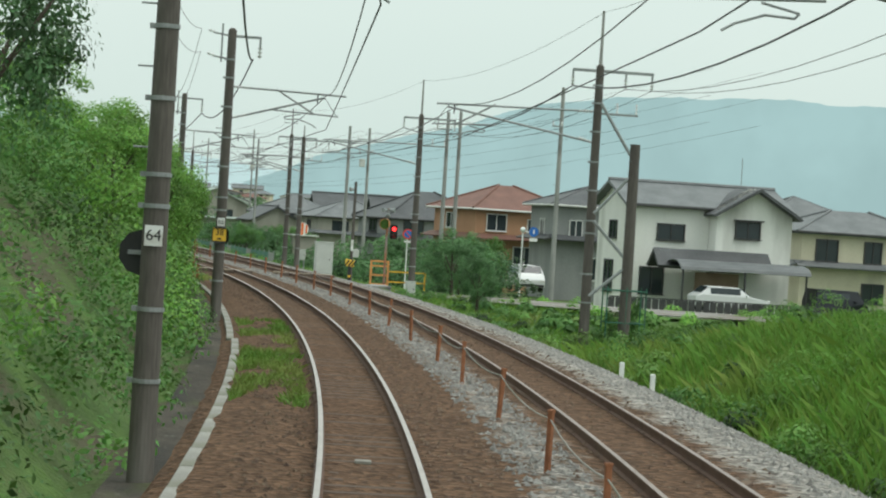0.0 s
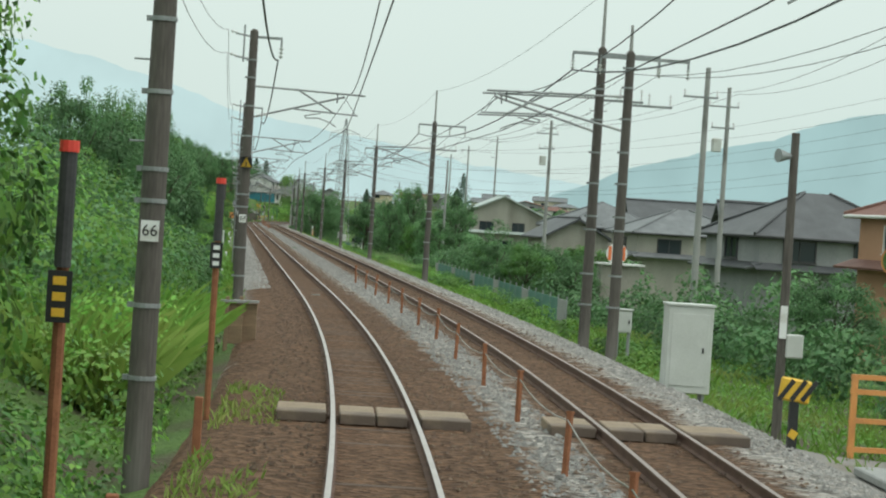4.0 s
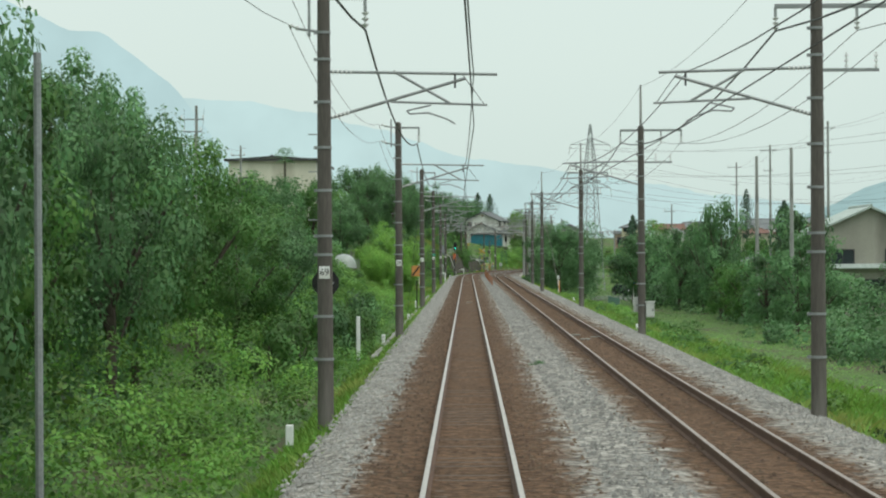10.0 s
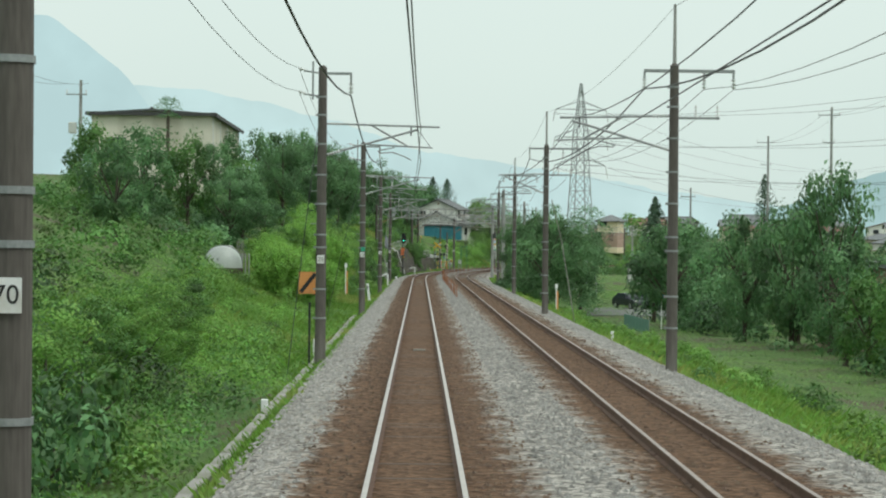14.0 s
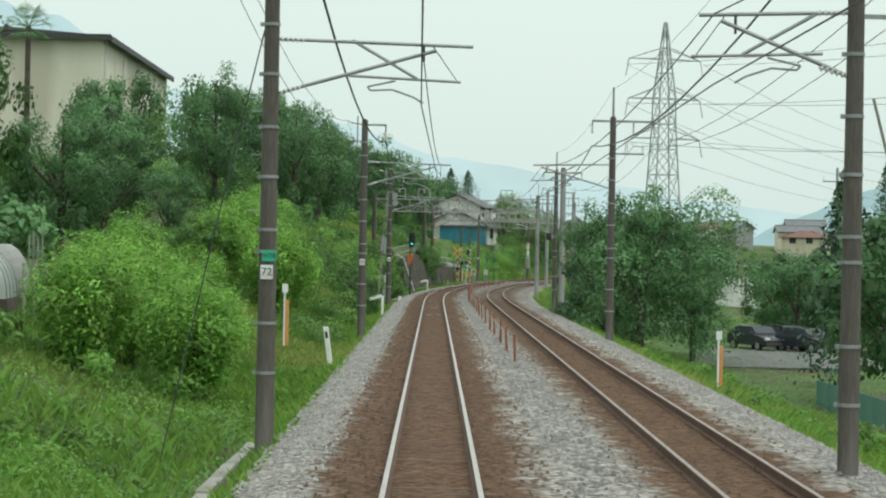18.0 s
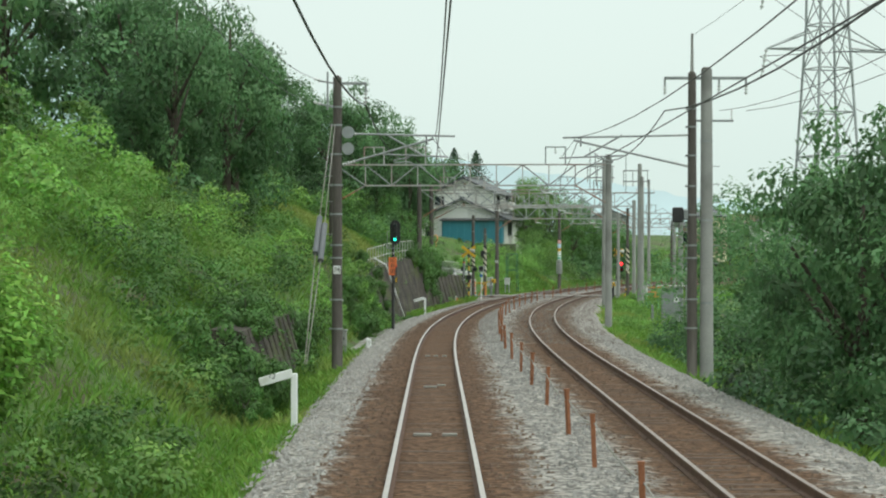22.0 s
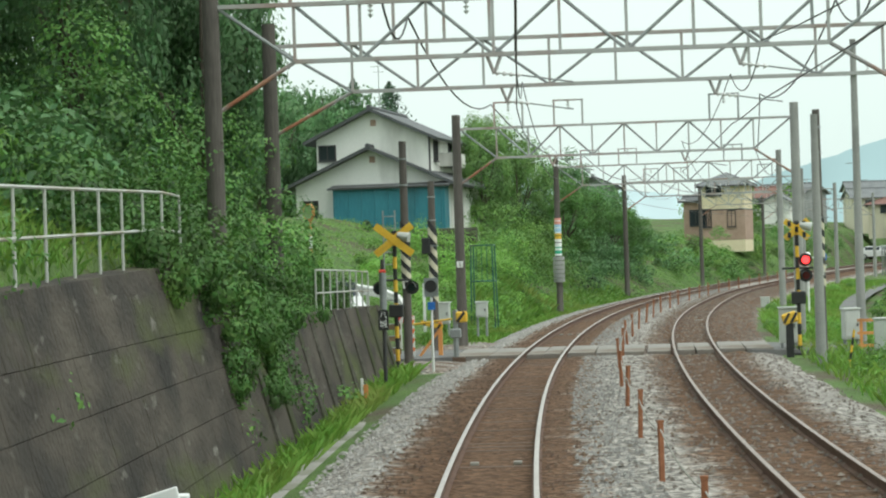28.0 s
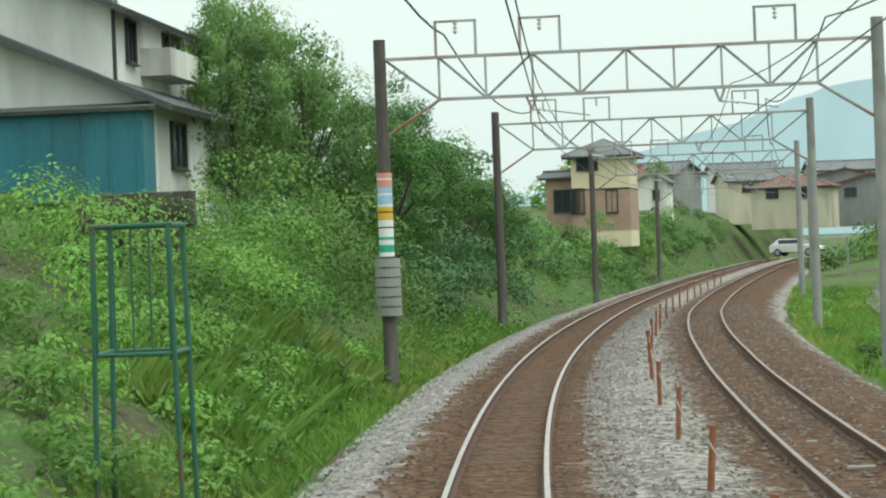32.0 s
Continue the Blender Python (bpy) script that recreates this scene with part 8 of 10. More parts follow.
def cabinet(s, d, z, w, h, l, label, legs=True, material=None, rz=0, leg=0.35):
    th = holder("trackside_cabinet", stand(s, d, z, rz), label, "cabinet", "trackside cabinets")
    k = leg if legs else 0.0
    bm = bmesh.new()
    box(bm, 0, 0, k + h / 2, w, l, h, bevel=0.02)
    part("body", bm, material or M_BOX, th)
    boxed("lid", th, material or M_BOX, 0, 0, k + h + 0.02, w + 0.06, l + 0.06, 0.05, 0.01)
    boxed("door", th, material or M_BOX, 0, -l / 2 - 0.008, k + h / 2, w * 0.82, 0.02, h * 0.82, 0.004)
    boxed("handle", th, M_TRIM, w * 0.3, -l / 2 - 0.03, k + h / 2, 0.03, 0.03, 0.1)
    if legs:
        for x in (-w * 0.38, w * 0.38):
            boxed("leg", th, M_STEEL, x, 0, k / 2 - 0.15, 0.06, l * 0.7, k + 0.3)
    return th


cabinet(-48, 6.65, -0.75, 0.92, 1.75, 0.6, "tall white relay cabinet beside the footpath crossing")
cabinet(-69.5, 7.5, -0.85, 0.42, 0.62, 0.3, "small white box on a leg beside a pole", legs=True)
cabinet(100.0, 6.75, 0.35, 0.32, 0.55, 0.25, "pale box fixed beside a pole", legs=False)
cabinet(100.2, 6.3, 0.55, 0.26, 0.5, 0.2, "pale box fixed to a pole", legs=False)
cabinet(-33.5, 7.7, -0.3, 0.4, 0.6, 0.3, "white switch box below twin poles", legs=True)
cabinet(298.3, -3.2, -0.5, 0.42, 0.5, 0.35, "weathered grey junction box on stone feet", material=M_CONCRETE_NEW)
cabinet(298.9, -3.25, 0.55, 0.16, 0.42, 0.14, "slim pale instrument case on a black stem", legs=True)
cabinet(402.7, -2.88, 0.25, 0.40, 0.50, 0.3, "small white box on a grey stand near the crossing")
cabinet(399.6, -3.86, 0.42, 0.42, 0.68, 0.35, "white steel cabinet standing in the grass", leg=0.08)
_mp = holder("marker_post", stand(400, -4.53, 0.3), "slim white marker post in the weeds", "post")
boxed("post", _mp, M_WHITE, 0, 0, 0.75, 0.09, 0.05, 1.6, 0.01)
_tp = holder("thin_post", stand(402, -3.6, 0.0), "slender grey steel pipe standing on the bank", "post")
barred("tube", _tp, M_STEEL, (0, 0, -0.1), (0, 0, 4.15), 0.03, 0.028)
boxed("cap", _tp, M_STEEL, 0, 0, 4.16, 0.1, 0.1, 0.04)
cabinet(430.8, 7.0, -0.45, 0.40, 0.42, 0.3, "small white cabinet on a leg beside the far track")
for _x in (-2.75, -2.45):
    _bx = holder("post_box", stand(-40 + _x, -2.55 + (_x + 2.6) * 1.0, -0.6), "brown weathered board on a stake", "marker post", "brown stakes")
    boxed("stake", _bx, M_WOODPALE, 0, 0, 0.6, 0.09, 0.09, 1.5, 0.01)
    boxed("board", _bx, M_WOODPALE, 0.2, 0.05, 0.75, 0.32, 0.05, 0.9, 0.01)
    boxed("cap", _bx, M_CONCRETE_NEW, 0.12, 0.02, 1.25, 0.55, 0.2, 0.05)

# objects lying in the four-foot
for _s, _d, _w in ((-139, -0.05, 0.2), (-15, 0.05, 0.3), (92, 3.9, 0.35), (150, 0.05, 0.35), (262, -0.2, 0.3), (262, 0.25, 0.25), (275.4, -0.1, 0.3), (276.0, 0.15, 0.2), (291, -0.25, 0.15), (291, 0.0, 0.15), (291, 0.25, 0.15), (358, -0.3, 0.12), (358, 0.3, 0.12), (392.6, -0.15, 0.14), (392.6, 0.15, 0.14), (404.5, -0.3, 0.14), (404.5, 0.0, 0.14), (404.5, 0.3, 0.14), (350, 4.0, 0.4), (416, 4.4, 0.35), (419.5, 4.2, 0.15), (96, 3.7, 0.5), (94, 4.4, 0.4)):
    _c = holder("ground_coil", stand(_s, _d, -0.145), "small pale track fitting lying between the rails", "track fitting", "track fittings")
    boxed("plate", _c, M_KERB, 0, 0, 0, _w, 0.14, 0.05, 0.01)

# ---- footpath crossing with red lamps ----
def deck(s0, s1, z, label, strips, material):
    """Slabs between and beside the rails, each strip in its own slabs."""
    th = holder("crossing_deck", Matrix.Identity(4), label, "level crossing", kind="structure")
    o = float(second((s0 + s1) / 2))
    rng = random.Random(int(s0))
    for track, d0, d1 in strips:
        d0, d1 = d0 + (o if track else 0), d1 + (o if track else 0)
        b = boxed("panel", th, material, 0, 0, 0, d1 - d0, s1 - s0, 0.15, 0.015)
        b.matrix_basis = stand((s0 + s1) / 2 + rng.uniform(-0.05, 0.05), (d0 + d1) / 2, z - 0.075 + rng.uniform(-0.012, 0.012), rng.uniform(-0.6, 0.6))
    return th


deck(-61.5, -60.1, 0.0, "narrow worn timber deck for walkers across both tracks", ((0, -1.35, -0.66), (0, -0.47, 0.02), (0, 0.05, 0.47), (0, 0.66, 1.35), (1, -1.3, -0.66), (1, -0.47, 0.0), (1, 0.03, 0.47), (1, 0.66, 1.5)), M_DECKWOOD)
_ps = np.linspace(-65.5, -58.0, 6)
_pt = sweep("path", _ps, [[5.9, 7.2, 9, 13, 20, 30]] * 6, [[-0.32, -0.52, -0.62, -0.72, -0.85, -0.92]] * 6, M_PAVE)
tagged(_pt, "worn concrete apron and lane leading away from the crossing", "path", kind="structure")
_cu = holder("culvert", stand(-62, 7.2, -0.9), "short concrete culvert head beside the crossing", "culvert")
for y in (-1.2, 0.4):
    boxed("side_wall", _cu, M_CONCRETE_NEW, 0, y, 0.12, 0.9, 0.22, 0.75, 0.02)
boxed("cover_slab", _cu, M_CONCRETE_NEW, 0, -0.4, 0.53, 0.95, 1.9, 0.12, 0.02)
_xs = holder("crossing_signal", stand(-58, 8.2, -0.75), "rusty crossing signal with a lit red lamp and bell", "crossing signal")
barred("post", _xs, M_RUST, (0, 0, 0), (0, 0, 4.1), 0.06)
boxed("backboard", _xs, M_BLACK, 0.33, -0.05, 2.95, 0.36, 0.05, 0.72, 0.08)
barred("arm", _xs, M_RUST, (0, 0, 3.0), (0.35, 0, 3.0), 0.03)
for zz, mm in ((3.1, M_LAMPRED), (2.75, M_LENSRED)):
    barred("lamp", _xs, mm, (0.33, -0.08, zz), (0.33, -0.14, zz), 0.10, n=18)
    bm = bmesh.new()
    for i in range(8):
        a0, a1 = math.pi * i / 8, math.pi * (i + 1) / 8
        bm.faces.new([bm.verts.new((0.33 + 0.12 * math.cos(a), y, zz + 0.12 * math.sin(a))) for a, y in ((a0, -0.08), (a1, -0.08), (a1, -0.3), (a0, -0.3))])
    part("hood", bm, M_BLACK, _xs)
for k in (-1, 1):
    barred("horn", _xs, M_STEEL, (0.05 * k, -0.05, 4.02), (0.30 * k, -0.22, 4.0), 0.05, 0.12, 12)
barred("bell", _xs, M_STEEL, (0, -0.05, 3.75), (0, -0.2, 3.75), 0.13, 0.05, n=14)
barred("mirror_rim", _xs, M_ORANGEPOST, (-0.14, -0.10, 3.32), (-0.15, -0.13, 3.32), 0.27, n=24)
barred("mirror_face", _xs, M_MIRROR, (-0.15, -0.131, 3.32), (-0.152, -0.138, 3.32), 0.24, n=24)
_xb = holder("crossing_barrier", stand(-58, 7.95, -0.75), "orange-painted steel guard frame at the crossing", "barrier")
for x in (-0.42, 0.42):
    boxed("upright", _xb, M_ORANGEPOST, x, 0, 0.75, 0.09, 0.09, 1.5)
for zz in (0.35, 0.8, 1.25, 1.48):
    boxed("bar", _xb, M_ORANGEPOST, 0, 0, zz, 0.95, 0.07, 0.08)
for i, zz in enumerate((0.5, 1.0)):
    boxed("rail", _xb, M_YELLOW, 1.4, 0.1, zz, 1.9, 0.05, 0.07)
boxed("rail_post", _xb, M_YELLOW, 2.3, 0.1, 0.5, 0.07, 0.07, 1.1)
_hz = holder("hazard_post", stand(-60, 6.15, -0.75), "black and yellow striped arm machine at the crossing", "barrier")
boxed("stem", _hz, M_BLACK, 0, 0, 0.6, 0.13, 0.1, 1.2)
boxed("head", _hz, M_YELLOW, 0, -0.02, 1.35, 0.46, 0.1, 0.34, 0.03, m=pose(0, 0, 0, 0, 8, 0))
for x in (-0.14, 0.04, 0.2):
    boxed("stripe", _hz, M_BLACK, x, -0.075, 1.35, 0.07, 0.006, 0.36, m=pose(0, 0, 0, 0, 35, 0))
for x in (-0.07, 0.07):
    boxed("leg_stripe", _hz, M_YELLOW, 0, -0.055, 0.5 + x * 3, 0.12, 0.006, 0.12, m=pose(0, 0, 0, 0, 30, 0))
_hn = holder("horn_pole", stand(-55, 7.0, -0.9), "concrete pole with a loudspeaker horn and notice plates", "pole")
barred("mast", _hn, M_CONCRETE_POLE, (0, 0, 0), (0, 0, 5.5), 0.09, 0.07)
barred("horn", _hn, M_STEEL, (-0.05, 0, 5.1), (-0.3, -0.1, 5.1), 0.04, 0.12, 12)
boxed("notice", _hn, M_WHITE, -0.02, -0.1, 2.3, 0.12, 0.02, 0.55)
boxed("box", _hn, M_BOX, 0.2, 0, 1.9, 0.3, 0.2, 0.4, 0.02)
_rs_ = holder("round_road_sign", stand(-50, 10.75, -1.0), "round no-parking road sign with red ring on a white pole", "road sign")
barred("pole", _rs_, M_WHITE, (0, 0, 0), (0, 0, 2.9), 0.035)
barred("disc", _rs_, M_RED, (0, -0.04, 3.1), (0, -0.06, 3.1), 0.27, n=24)
barred("face", _rs_, M_BLUE, (0, -0.058, 3.1), (0, -0.066, 3.1), 0.20, n=24)
boxed("bar", _rs_, M_RED, 0, -0.07, 3.1, 0.4, 0.006, 0.05, m=pose(0, 0, 0, 0, 45, 0))
boxed("plate", _rs_, M_WHITE, 0, -0.05, 2.7, 0.36, 0.02, 0.10)
for _s, _d, _z, _h in ((-44.5, 18.4, -1.0, 3.6), (432, 9.0, -0.8, 2.9)):
    _bs = holder("blue_road_sign", stand(_s, _d, _z), "round blue footpath sign on a white bent pole", "road sign", "blue road signs")
    barred("pole", _bs, M_WHITE, (0, 0, 0), (0, 0, _h), 0.045)
    barred("arm", _bs, M_WHITE, (0, 0, _h), (0.5, 0, _h), 0.035)
    barred("disc", _bs, M_BLUE, (0.62, -0.04, _h + 0.02), (0.62, -0.06, _h + 0.02), 0.27, n=24)
    boxed("symbol", _bs, M_WHITE, 0.62, -0.068, _h + 0.02, 0.08, 0.008, 0.24)
    boxed("plate", _bs, M_WHITE, 0.62, -0.05, _h - 0.42, 0.46, 0.02, 0.2)
    bm = bmesh.new()
    bmesh.ops.create_uvsphere(bm, u_segments=14, v_segments=8, radius=0.15, matrix=Matrix.Translation((0, 0, _h + 0.12)))
    part("lamp_globe", bm, M_WHITE, _bs)
for _s, _d in ((-76.5, -2.42), (-61.0, -2.32)):
    _sl = holder("name_post", stand(_s, _d, -0.7), "slim post with a red-capped tube and a small dark plate", "sign", "red-capped posts")
    barred("post", _sl, M_RUSTPOST, (0, 0, 0), (0, 0, 3.5), 0.045)
    barred("tube", _sl, M_TRIM, (0, -0.03, 2.95), (0, -0.03, 3.75), 0.06, n=12)
    barred("red_cap", _sl, M_RED, (0, -0.03, 3.75), (0, -0.03, 3.83), 0.07, n=12)
    boxed("plate", _sl, M_BLACK, 0, -0.10, 2.75, 0.17, 0.015, 0.36)
    for dz in (2.64, 2.75, 2.86):
        boxed("plate_mark", _sl, M_YELLOW if _s < -70 else M_WHITE, 0, -0.111, dz, 0.09, 0.006, 0.06)
for _s in (-75.0, -66.0):
    _st_ = holder("stub_post", stand(_s, -2.15, -0.5), "short rusted steel stub post", "marker post", "stub posts")
    boxed("post", _st_, M_RUSTPOST, 0, 0, 0.45, 0.10, 0.10, 1.1, 0.01)

# twin pole with a lattice of boxes, and stay pole
right_pole(-36.2, float(right_d(-35.0)) + 0.55, 8.0, 7.3)
_sp = holder("stay_pole", stand(-104.5, 8.85, -1.0), "short concrete stay pole braced to a catenary pole", "utility pole")
barred("mast", _sp, M_CONCRETE_POLE, (0, 0, 0), (0, 0, 6.3), 0.17, 0.14, 18)
for a, b in (((-1.05, 0, 7.4), (0, 0, 5.8)), ((0, 0, 5.5), (-1.05, 0, 4.3)), ((-1.05, 0, 4.1), (0, 0, 3.0)), ((0, 0, 2.9), (-1.05, 0, 2.0))):
    barred("brace", _sp, M_STEEL, a, b, 0.045, n=6)
_cg = holder("mesh_guard", stand(-104.3, 8.5, -0.9), "green wire mesh guard round two pole feet", "guard")
for x in (-0.2, 0.35, 0.9):
    for y in (-0.35, 0.35):
        barred("corner_post", _cg, M_GREENMETAL, (x, y, 0), (x, y, 2.2), 0.02, n=6)
for zz in (0.4, 1.2, 2.1):
    for y in (-0.35, 0.35):
        barred("rail", _cg, M_GREENMETAL, (-0.2, y, zz), (0.9, y, zz), 0.018, n=6)

# fence, striped drum and low walls by the houses on the right
_gf = holder("green_fence", Matrix.Identity(4), "green sheet fence along gardens below the line", "fence")
for i in range(26):
    s = -4 + i * 2.4
    b = boxed("panel", _gf, M_GREENNET if i % 5 else M_CONCRETE_NEW, 0, 0, 0.55, 0.05, 2.3, 1.15)
    b.matrix_basis = stand(s, 10.4 + 0.02 * i, float(ground_z(s, 10.4)[0]))
    p = barred("post", _gf, M_STEEL, (0, 0, -0.2), (0, 0, 1.3), 0.03, n=6)
    p.matrix_basis = stand(s - 1.2, 10.38 + 0.02 * i, float(ground_z(s, 10.4)[0]))
_dr = holder("striped_float", stand(20, 16.7, 1.1), "orange and white striped round board on a shed roof", "sign")
barred("disc", _dr, M_WHITE, (0, 0, 0.5), (0, 0.25, 0.5), 0.55, 0.35, n=28)
for x, w in ((-0.36, 0.16), (0.0, 0.2), (0.36, 0.16)):
    boxed("stripe", _dr, M_ORANGE, x, -0.01, 0.5, w, 0.02, 2 * math.sqrt(0.53 ** 2 - x * x) - 0.06)
boxed("shed", _dr, M_WALLSHADED, 0.3, 1.0, -1.3, 2.0, 1.6, 2.3)
boxed("shed_roof", _dr, M_TRIMWHITE, 0.3, 0.9, -0.05, 2.4, 2.0, 0.08)
for _s, _d, _l in ((16, 14.2, 6), (34, 15.5, 8), (55, 15.0, 8)):
    _gw = holder("garden_wall", stand(_s, _d, float(ground_z(_s, _d)[0])), "low pale block wall of a garden", "wall", "garden walls")
    for i in range(int(_l)):
        boxed("block", _gw, M_CONCRETE_NEW, 0, -_l / 2 + i + 0.5, 0.45, 0.14, 0.98, 1.2, 0.01)

# ---- signal with the station board ----
_sg = holder("home_signal", stand(318.3, -2.31, 0.66) @ Matrix.Diagonal((0.66, 0.66, 0.66, 1)), "tall black signal with a lit green lens and a service platform", "signal")
barred("post", _sg, M_TRIM, (0, 0, -1.9), (0, 0, 4.1), 0.10, 0.09, 16)
bm = bmesh.new()
box(bm, 0.13, -0.06, 4.78, 0.66, 0.08, 0.9)
rod(bm, (0.13, -0.10, 5.23), (0.13, -0.02, 5.23), 0.33, n=28)
rod(bm, (0.13, -0.10, 4.33), (0.13, -0.02, 4.33), 0.33, n=28)
part("backboard", bm, M_BLACK, _sg, "black board with rounded ends")
boxed("lamp_case", _sg, M_BLACK, 0.13, -0.14, 4.75, 0.26, 0.12, 1.2, 0.03)
for zz, mm in ((5.22, M_LENS), (4.78, M_LENS), (4.33, M_LAMPGREEN)):
    barred("lens", _sg, mm, (0.13, -0.26, zz), (0.13, -0.29, zz), 0.085, n=20)
    bm = bmesh.new()
    for i in range(8):
        a0, a1 = math.pi * i / 8, math.pi * (i + 1) / 8
        bm.faces.new([bm.verts.new((0.13 + 0.11 * math.cos(a), y, zz + 0.11 * math.sin(a))) for a, y in ((a0, -0.26), (a1, -0.26), (a1, -0.52), (a0, -0.52))])
    part("hood", bm, M_BLACK, _sg)
boxed("platform", _sg, M_STEEL, 0, 0.1, 3.78, 0.85, 0.6, 0.05)
for x in (-0.4, 0.42):
    barred("guard_post", _sg, M_STEEL, (x, 0.35, 3.8), (x, 0.35, 4.9), 0.022, n=6)
barred("guard_rail", _sg, M_STEEL, (-0.4, 0.35, 4.85), (0.42, 0.35, 4.85), 0.022, n=6)
text_part("figure", "5", 0.24, M_WHITE, _sg, Matrix.Translation((0.0, -0.115, 3.45)))
_ob = boxed("station_board", _sg, M_ORANGE, -0.03, -0.13, 2.63, 0.50, 0.02, 1.14, 0.005, label="orange board with black characters")
for i, ch in enumerate("松井田"):
    text_part("character", ch, 0.34, M_BLACK, _ob, Matrix.Translation((-0.03, -0.145, 2.99 - i * 0.355)))
boxed("red_cap", _sg, M_RED, 0.20, -0.16, 2.62, 0.1, 0.1, 0.07)
boxed("tube", _sg, M_TRIM, 0.20, -0.16, 2.28, 0.09, 0.09, 0.6)
boxed("notice", _sg, M_BLACK, 0.20, -0.13, 1.75, 0.17, 0.03, 0.36)
for zz in (1.65, 1.75, 1.86):
    boxed("notice_mark", _sg, M_YELLOW, 0.20, -0.15, zz, 0.10, 0.006, 0.07)
barred("side_bar", _sg, M_STEEL, (-0.25, 0, 1.95), (0.2, 0, 1.95), 0.02, n=6)

# wire tensioner with its weights and slanting stays
_tn = holder("wire_tensioner", on_pole(286.6), "pair of grey tension weights on wire ropes slanting from a pole", "tensioner")


M_LEAD = surface("dull_grey_weight", (0.10, 0.11, 0.12), (0.17, 0.18, 0.19), 0.7, 3, 40, 0.1)


def along_rope(u, o=0.0):
    return (-0.10 - 0.28 * u + o, -0.15 - 7.75 * u, 6.4 - 6.2 * u)


for _o, _u in ((-0.075, 0.42), (0.075, 0.45)):
    bm = bmesh.new()
    rod(bm, along_rope(_u, _o), along_rope(_u + 0.15, _o), 0.075, n=12)
    part("weight", bm, M_LEAD, _tn)
    barred("rope", _tn, M_KERB, along_rope(0, _o * 0.6), along_rope(_u, _o), 0.014, n=5)
    barred("rope", _tn, M_KERB, along_rope(_u + 0.15, _o), along_rope(1.0, _o * 0.3), 0.014, n=5)
for a in (5.75, 6.2):
    bm = bmesh.new()
    bmesh.ops.create_cone(bm, cap_ends=True, segments=18, radius1=0.17, radius2=0.17, depth=0.06, matrix=Matrix.Translation((0.3, -0.12, a)) @ pose(0, 0, 0, 90, 0, 0))
    part("pulley", bm, M_STEEL, _tn)
for _s, _d in ((148.0, -3.6), (191.8, -4.4), (238.7, -4.9)):
    wire("stay_wire", [at(_s, -2.75, 6.6), at(_s, (_d - 2.75) / 2, 3.0), at(_s, _d, -0.8)], 0.012, "steel stay wire slanting from a pole to the ground")
wire("stay_wire", [at(186.5, 5.95, 5.0), at(186.4, 6.4, 3.2), at(186.3, 7.06, -0.7)], 0.022, "pale sheathed stay wire slanting to the grass", material=M_KERB)

# second mast beside the far track and a signal seen from behind
for _s, _d in ((287.3, 7.55), (371, 9.1)):
    _tm = holder("concrete_mast", stand(_s, _d, -1.6), "plain pale concrete mast beside the far track", "utility pole", "plain masts")
    barred("mast", _tm, M_CONCRETE_NEW, (0, 0, 0), (0, 0, 9.6), 0.20, 0.155, 20)
    barred("cap", _tm, M_CONCRETE_POLE, (0, 0, 9.6), (0, 0, 9.66), 0.15, 0.11, 18)
    barred("footing", _tm, M_PAVE, (0, 0, -0.1), (0, 0, 0.75), 0.36, 0.34, 18)
    for zz in (3.1, 5.4, 7.6):
        barred("band", _tm, M_STEEL, (0, 0, zz - 0.03), (0, 0, zz + 0.03), 0.205 - 0.0045 * zz, n=18)
    for zz in (4.2, 4.7, 5.9, 6.4, 6.9):
        barred("step_bolt", _tm, M_STEEL, (0.12, 0, zz), (0.36, 0, zz), 0.011, n=5)
_bk = holder("railway_signal", stand(287.3, 6.85, 3.55), "black signal head seen from behind on a mast", "signal")
boxed("case", _bk, M_BLACK, -0.1, 0, 0.4, 0.3, 0.2, 0.42, 0.03)
boxed("lamp_hood", _bk, M_STEEL, 0.12, 0, 0.4, 0.16, 0.16, 0.3, 0.03)
_tk = holder("equipment_stand", stand(352, 11.4, -1.8), "grey pole stand with floodlights, cabinet and wires", "utility pole")
barred("mast", _tk, M_CONCRETE_NEW, (0, 0, 0), (0, 0, 7.4), 0.17, 0.14, 14)
barred("side_mast", _tk, M_STEEL, (0.32, 0, 0), (0.32, 0, 5.2), 0.05, n=8)
boxed("crossarm", _tk, M_STEEL, 0.1, 0, 6.4, 1.3, 0.06, 0.06)
for x in (-0.4, 0.6):
    barred("floodlight", _tk, M_STEEL, (x, -0.1, 6.62), (x + 0.12, -0.3, 6.5), 0.16, 0.2, 12)
boxed("cabinet", _tk, M_STEEL, -0.5, -0.2, 1.6, 1.2, 0.5, 2.6, 0.03)
boxed("shelf", _tk, M_TRIMWHITE, -0.5, -0.2, 2.98, 1.5, 0.7, 0.06)
boxed("warning_plate", _tk, M_WHITE, -0.25, -0.46, 2.2, 0.26, 0.01, 0.28)
boxed("plate_mark", _tk, M_BLACK, -0.25, -0.468, 2.2, 0.12, 0.006, 0.14)
for i in range(8):
    _fp = barred("fence_post", _tk, M_STEEL, (-1.6, -4 + i, 0), (-1.6, -4 + i, 1.9), 0.025, n=6)
for zz in (0.4, 1.2, 1.9):
    barred("fence_rail", _tk, M_STEEL, (-1.6, -4, zz), (-1.6, 3, zz), 0.02, n=6)

# sheeted garden tunnel and stakes among the fruit bushes
M_SHEET = surface("pale_plastic_sheet", (0.46, 0.50, 0.48), (0.62, 0.66, 0.63), 0.35, 1.5, 12, 0.15, translucent=0.3)
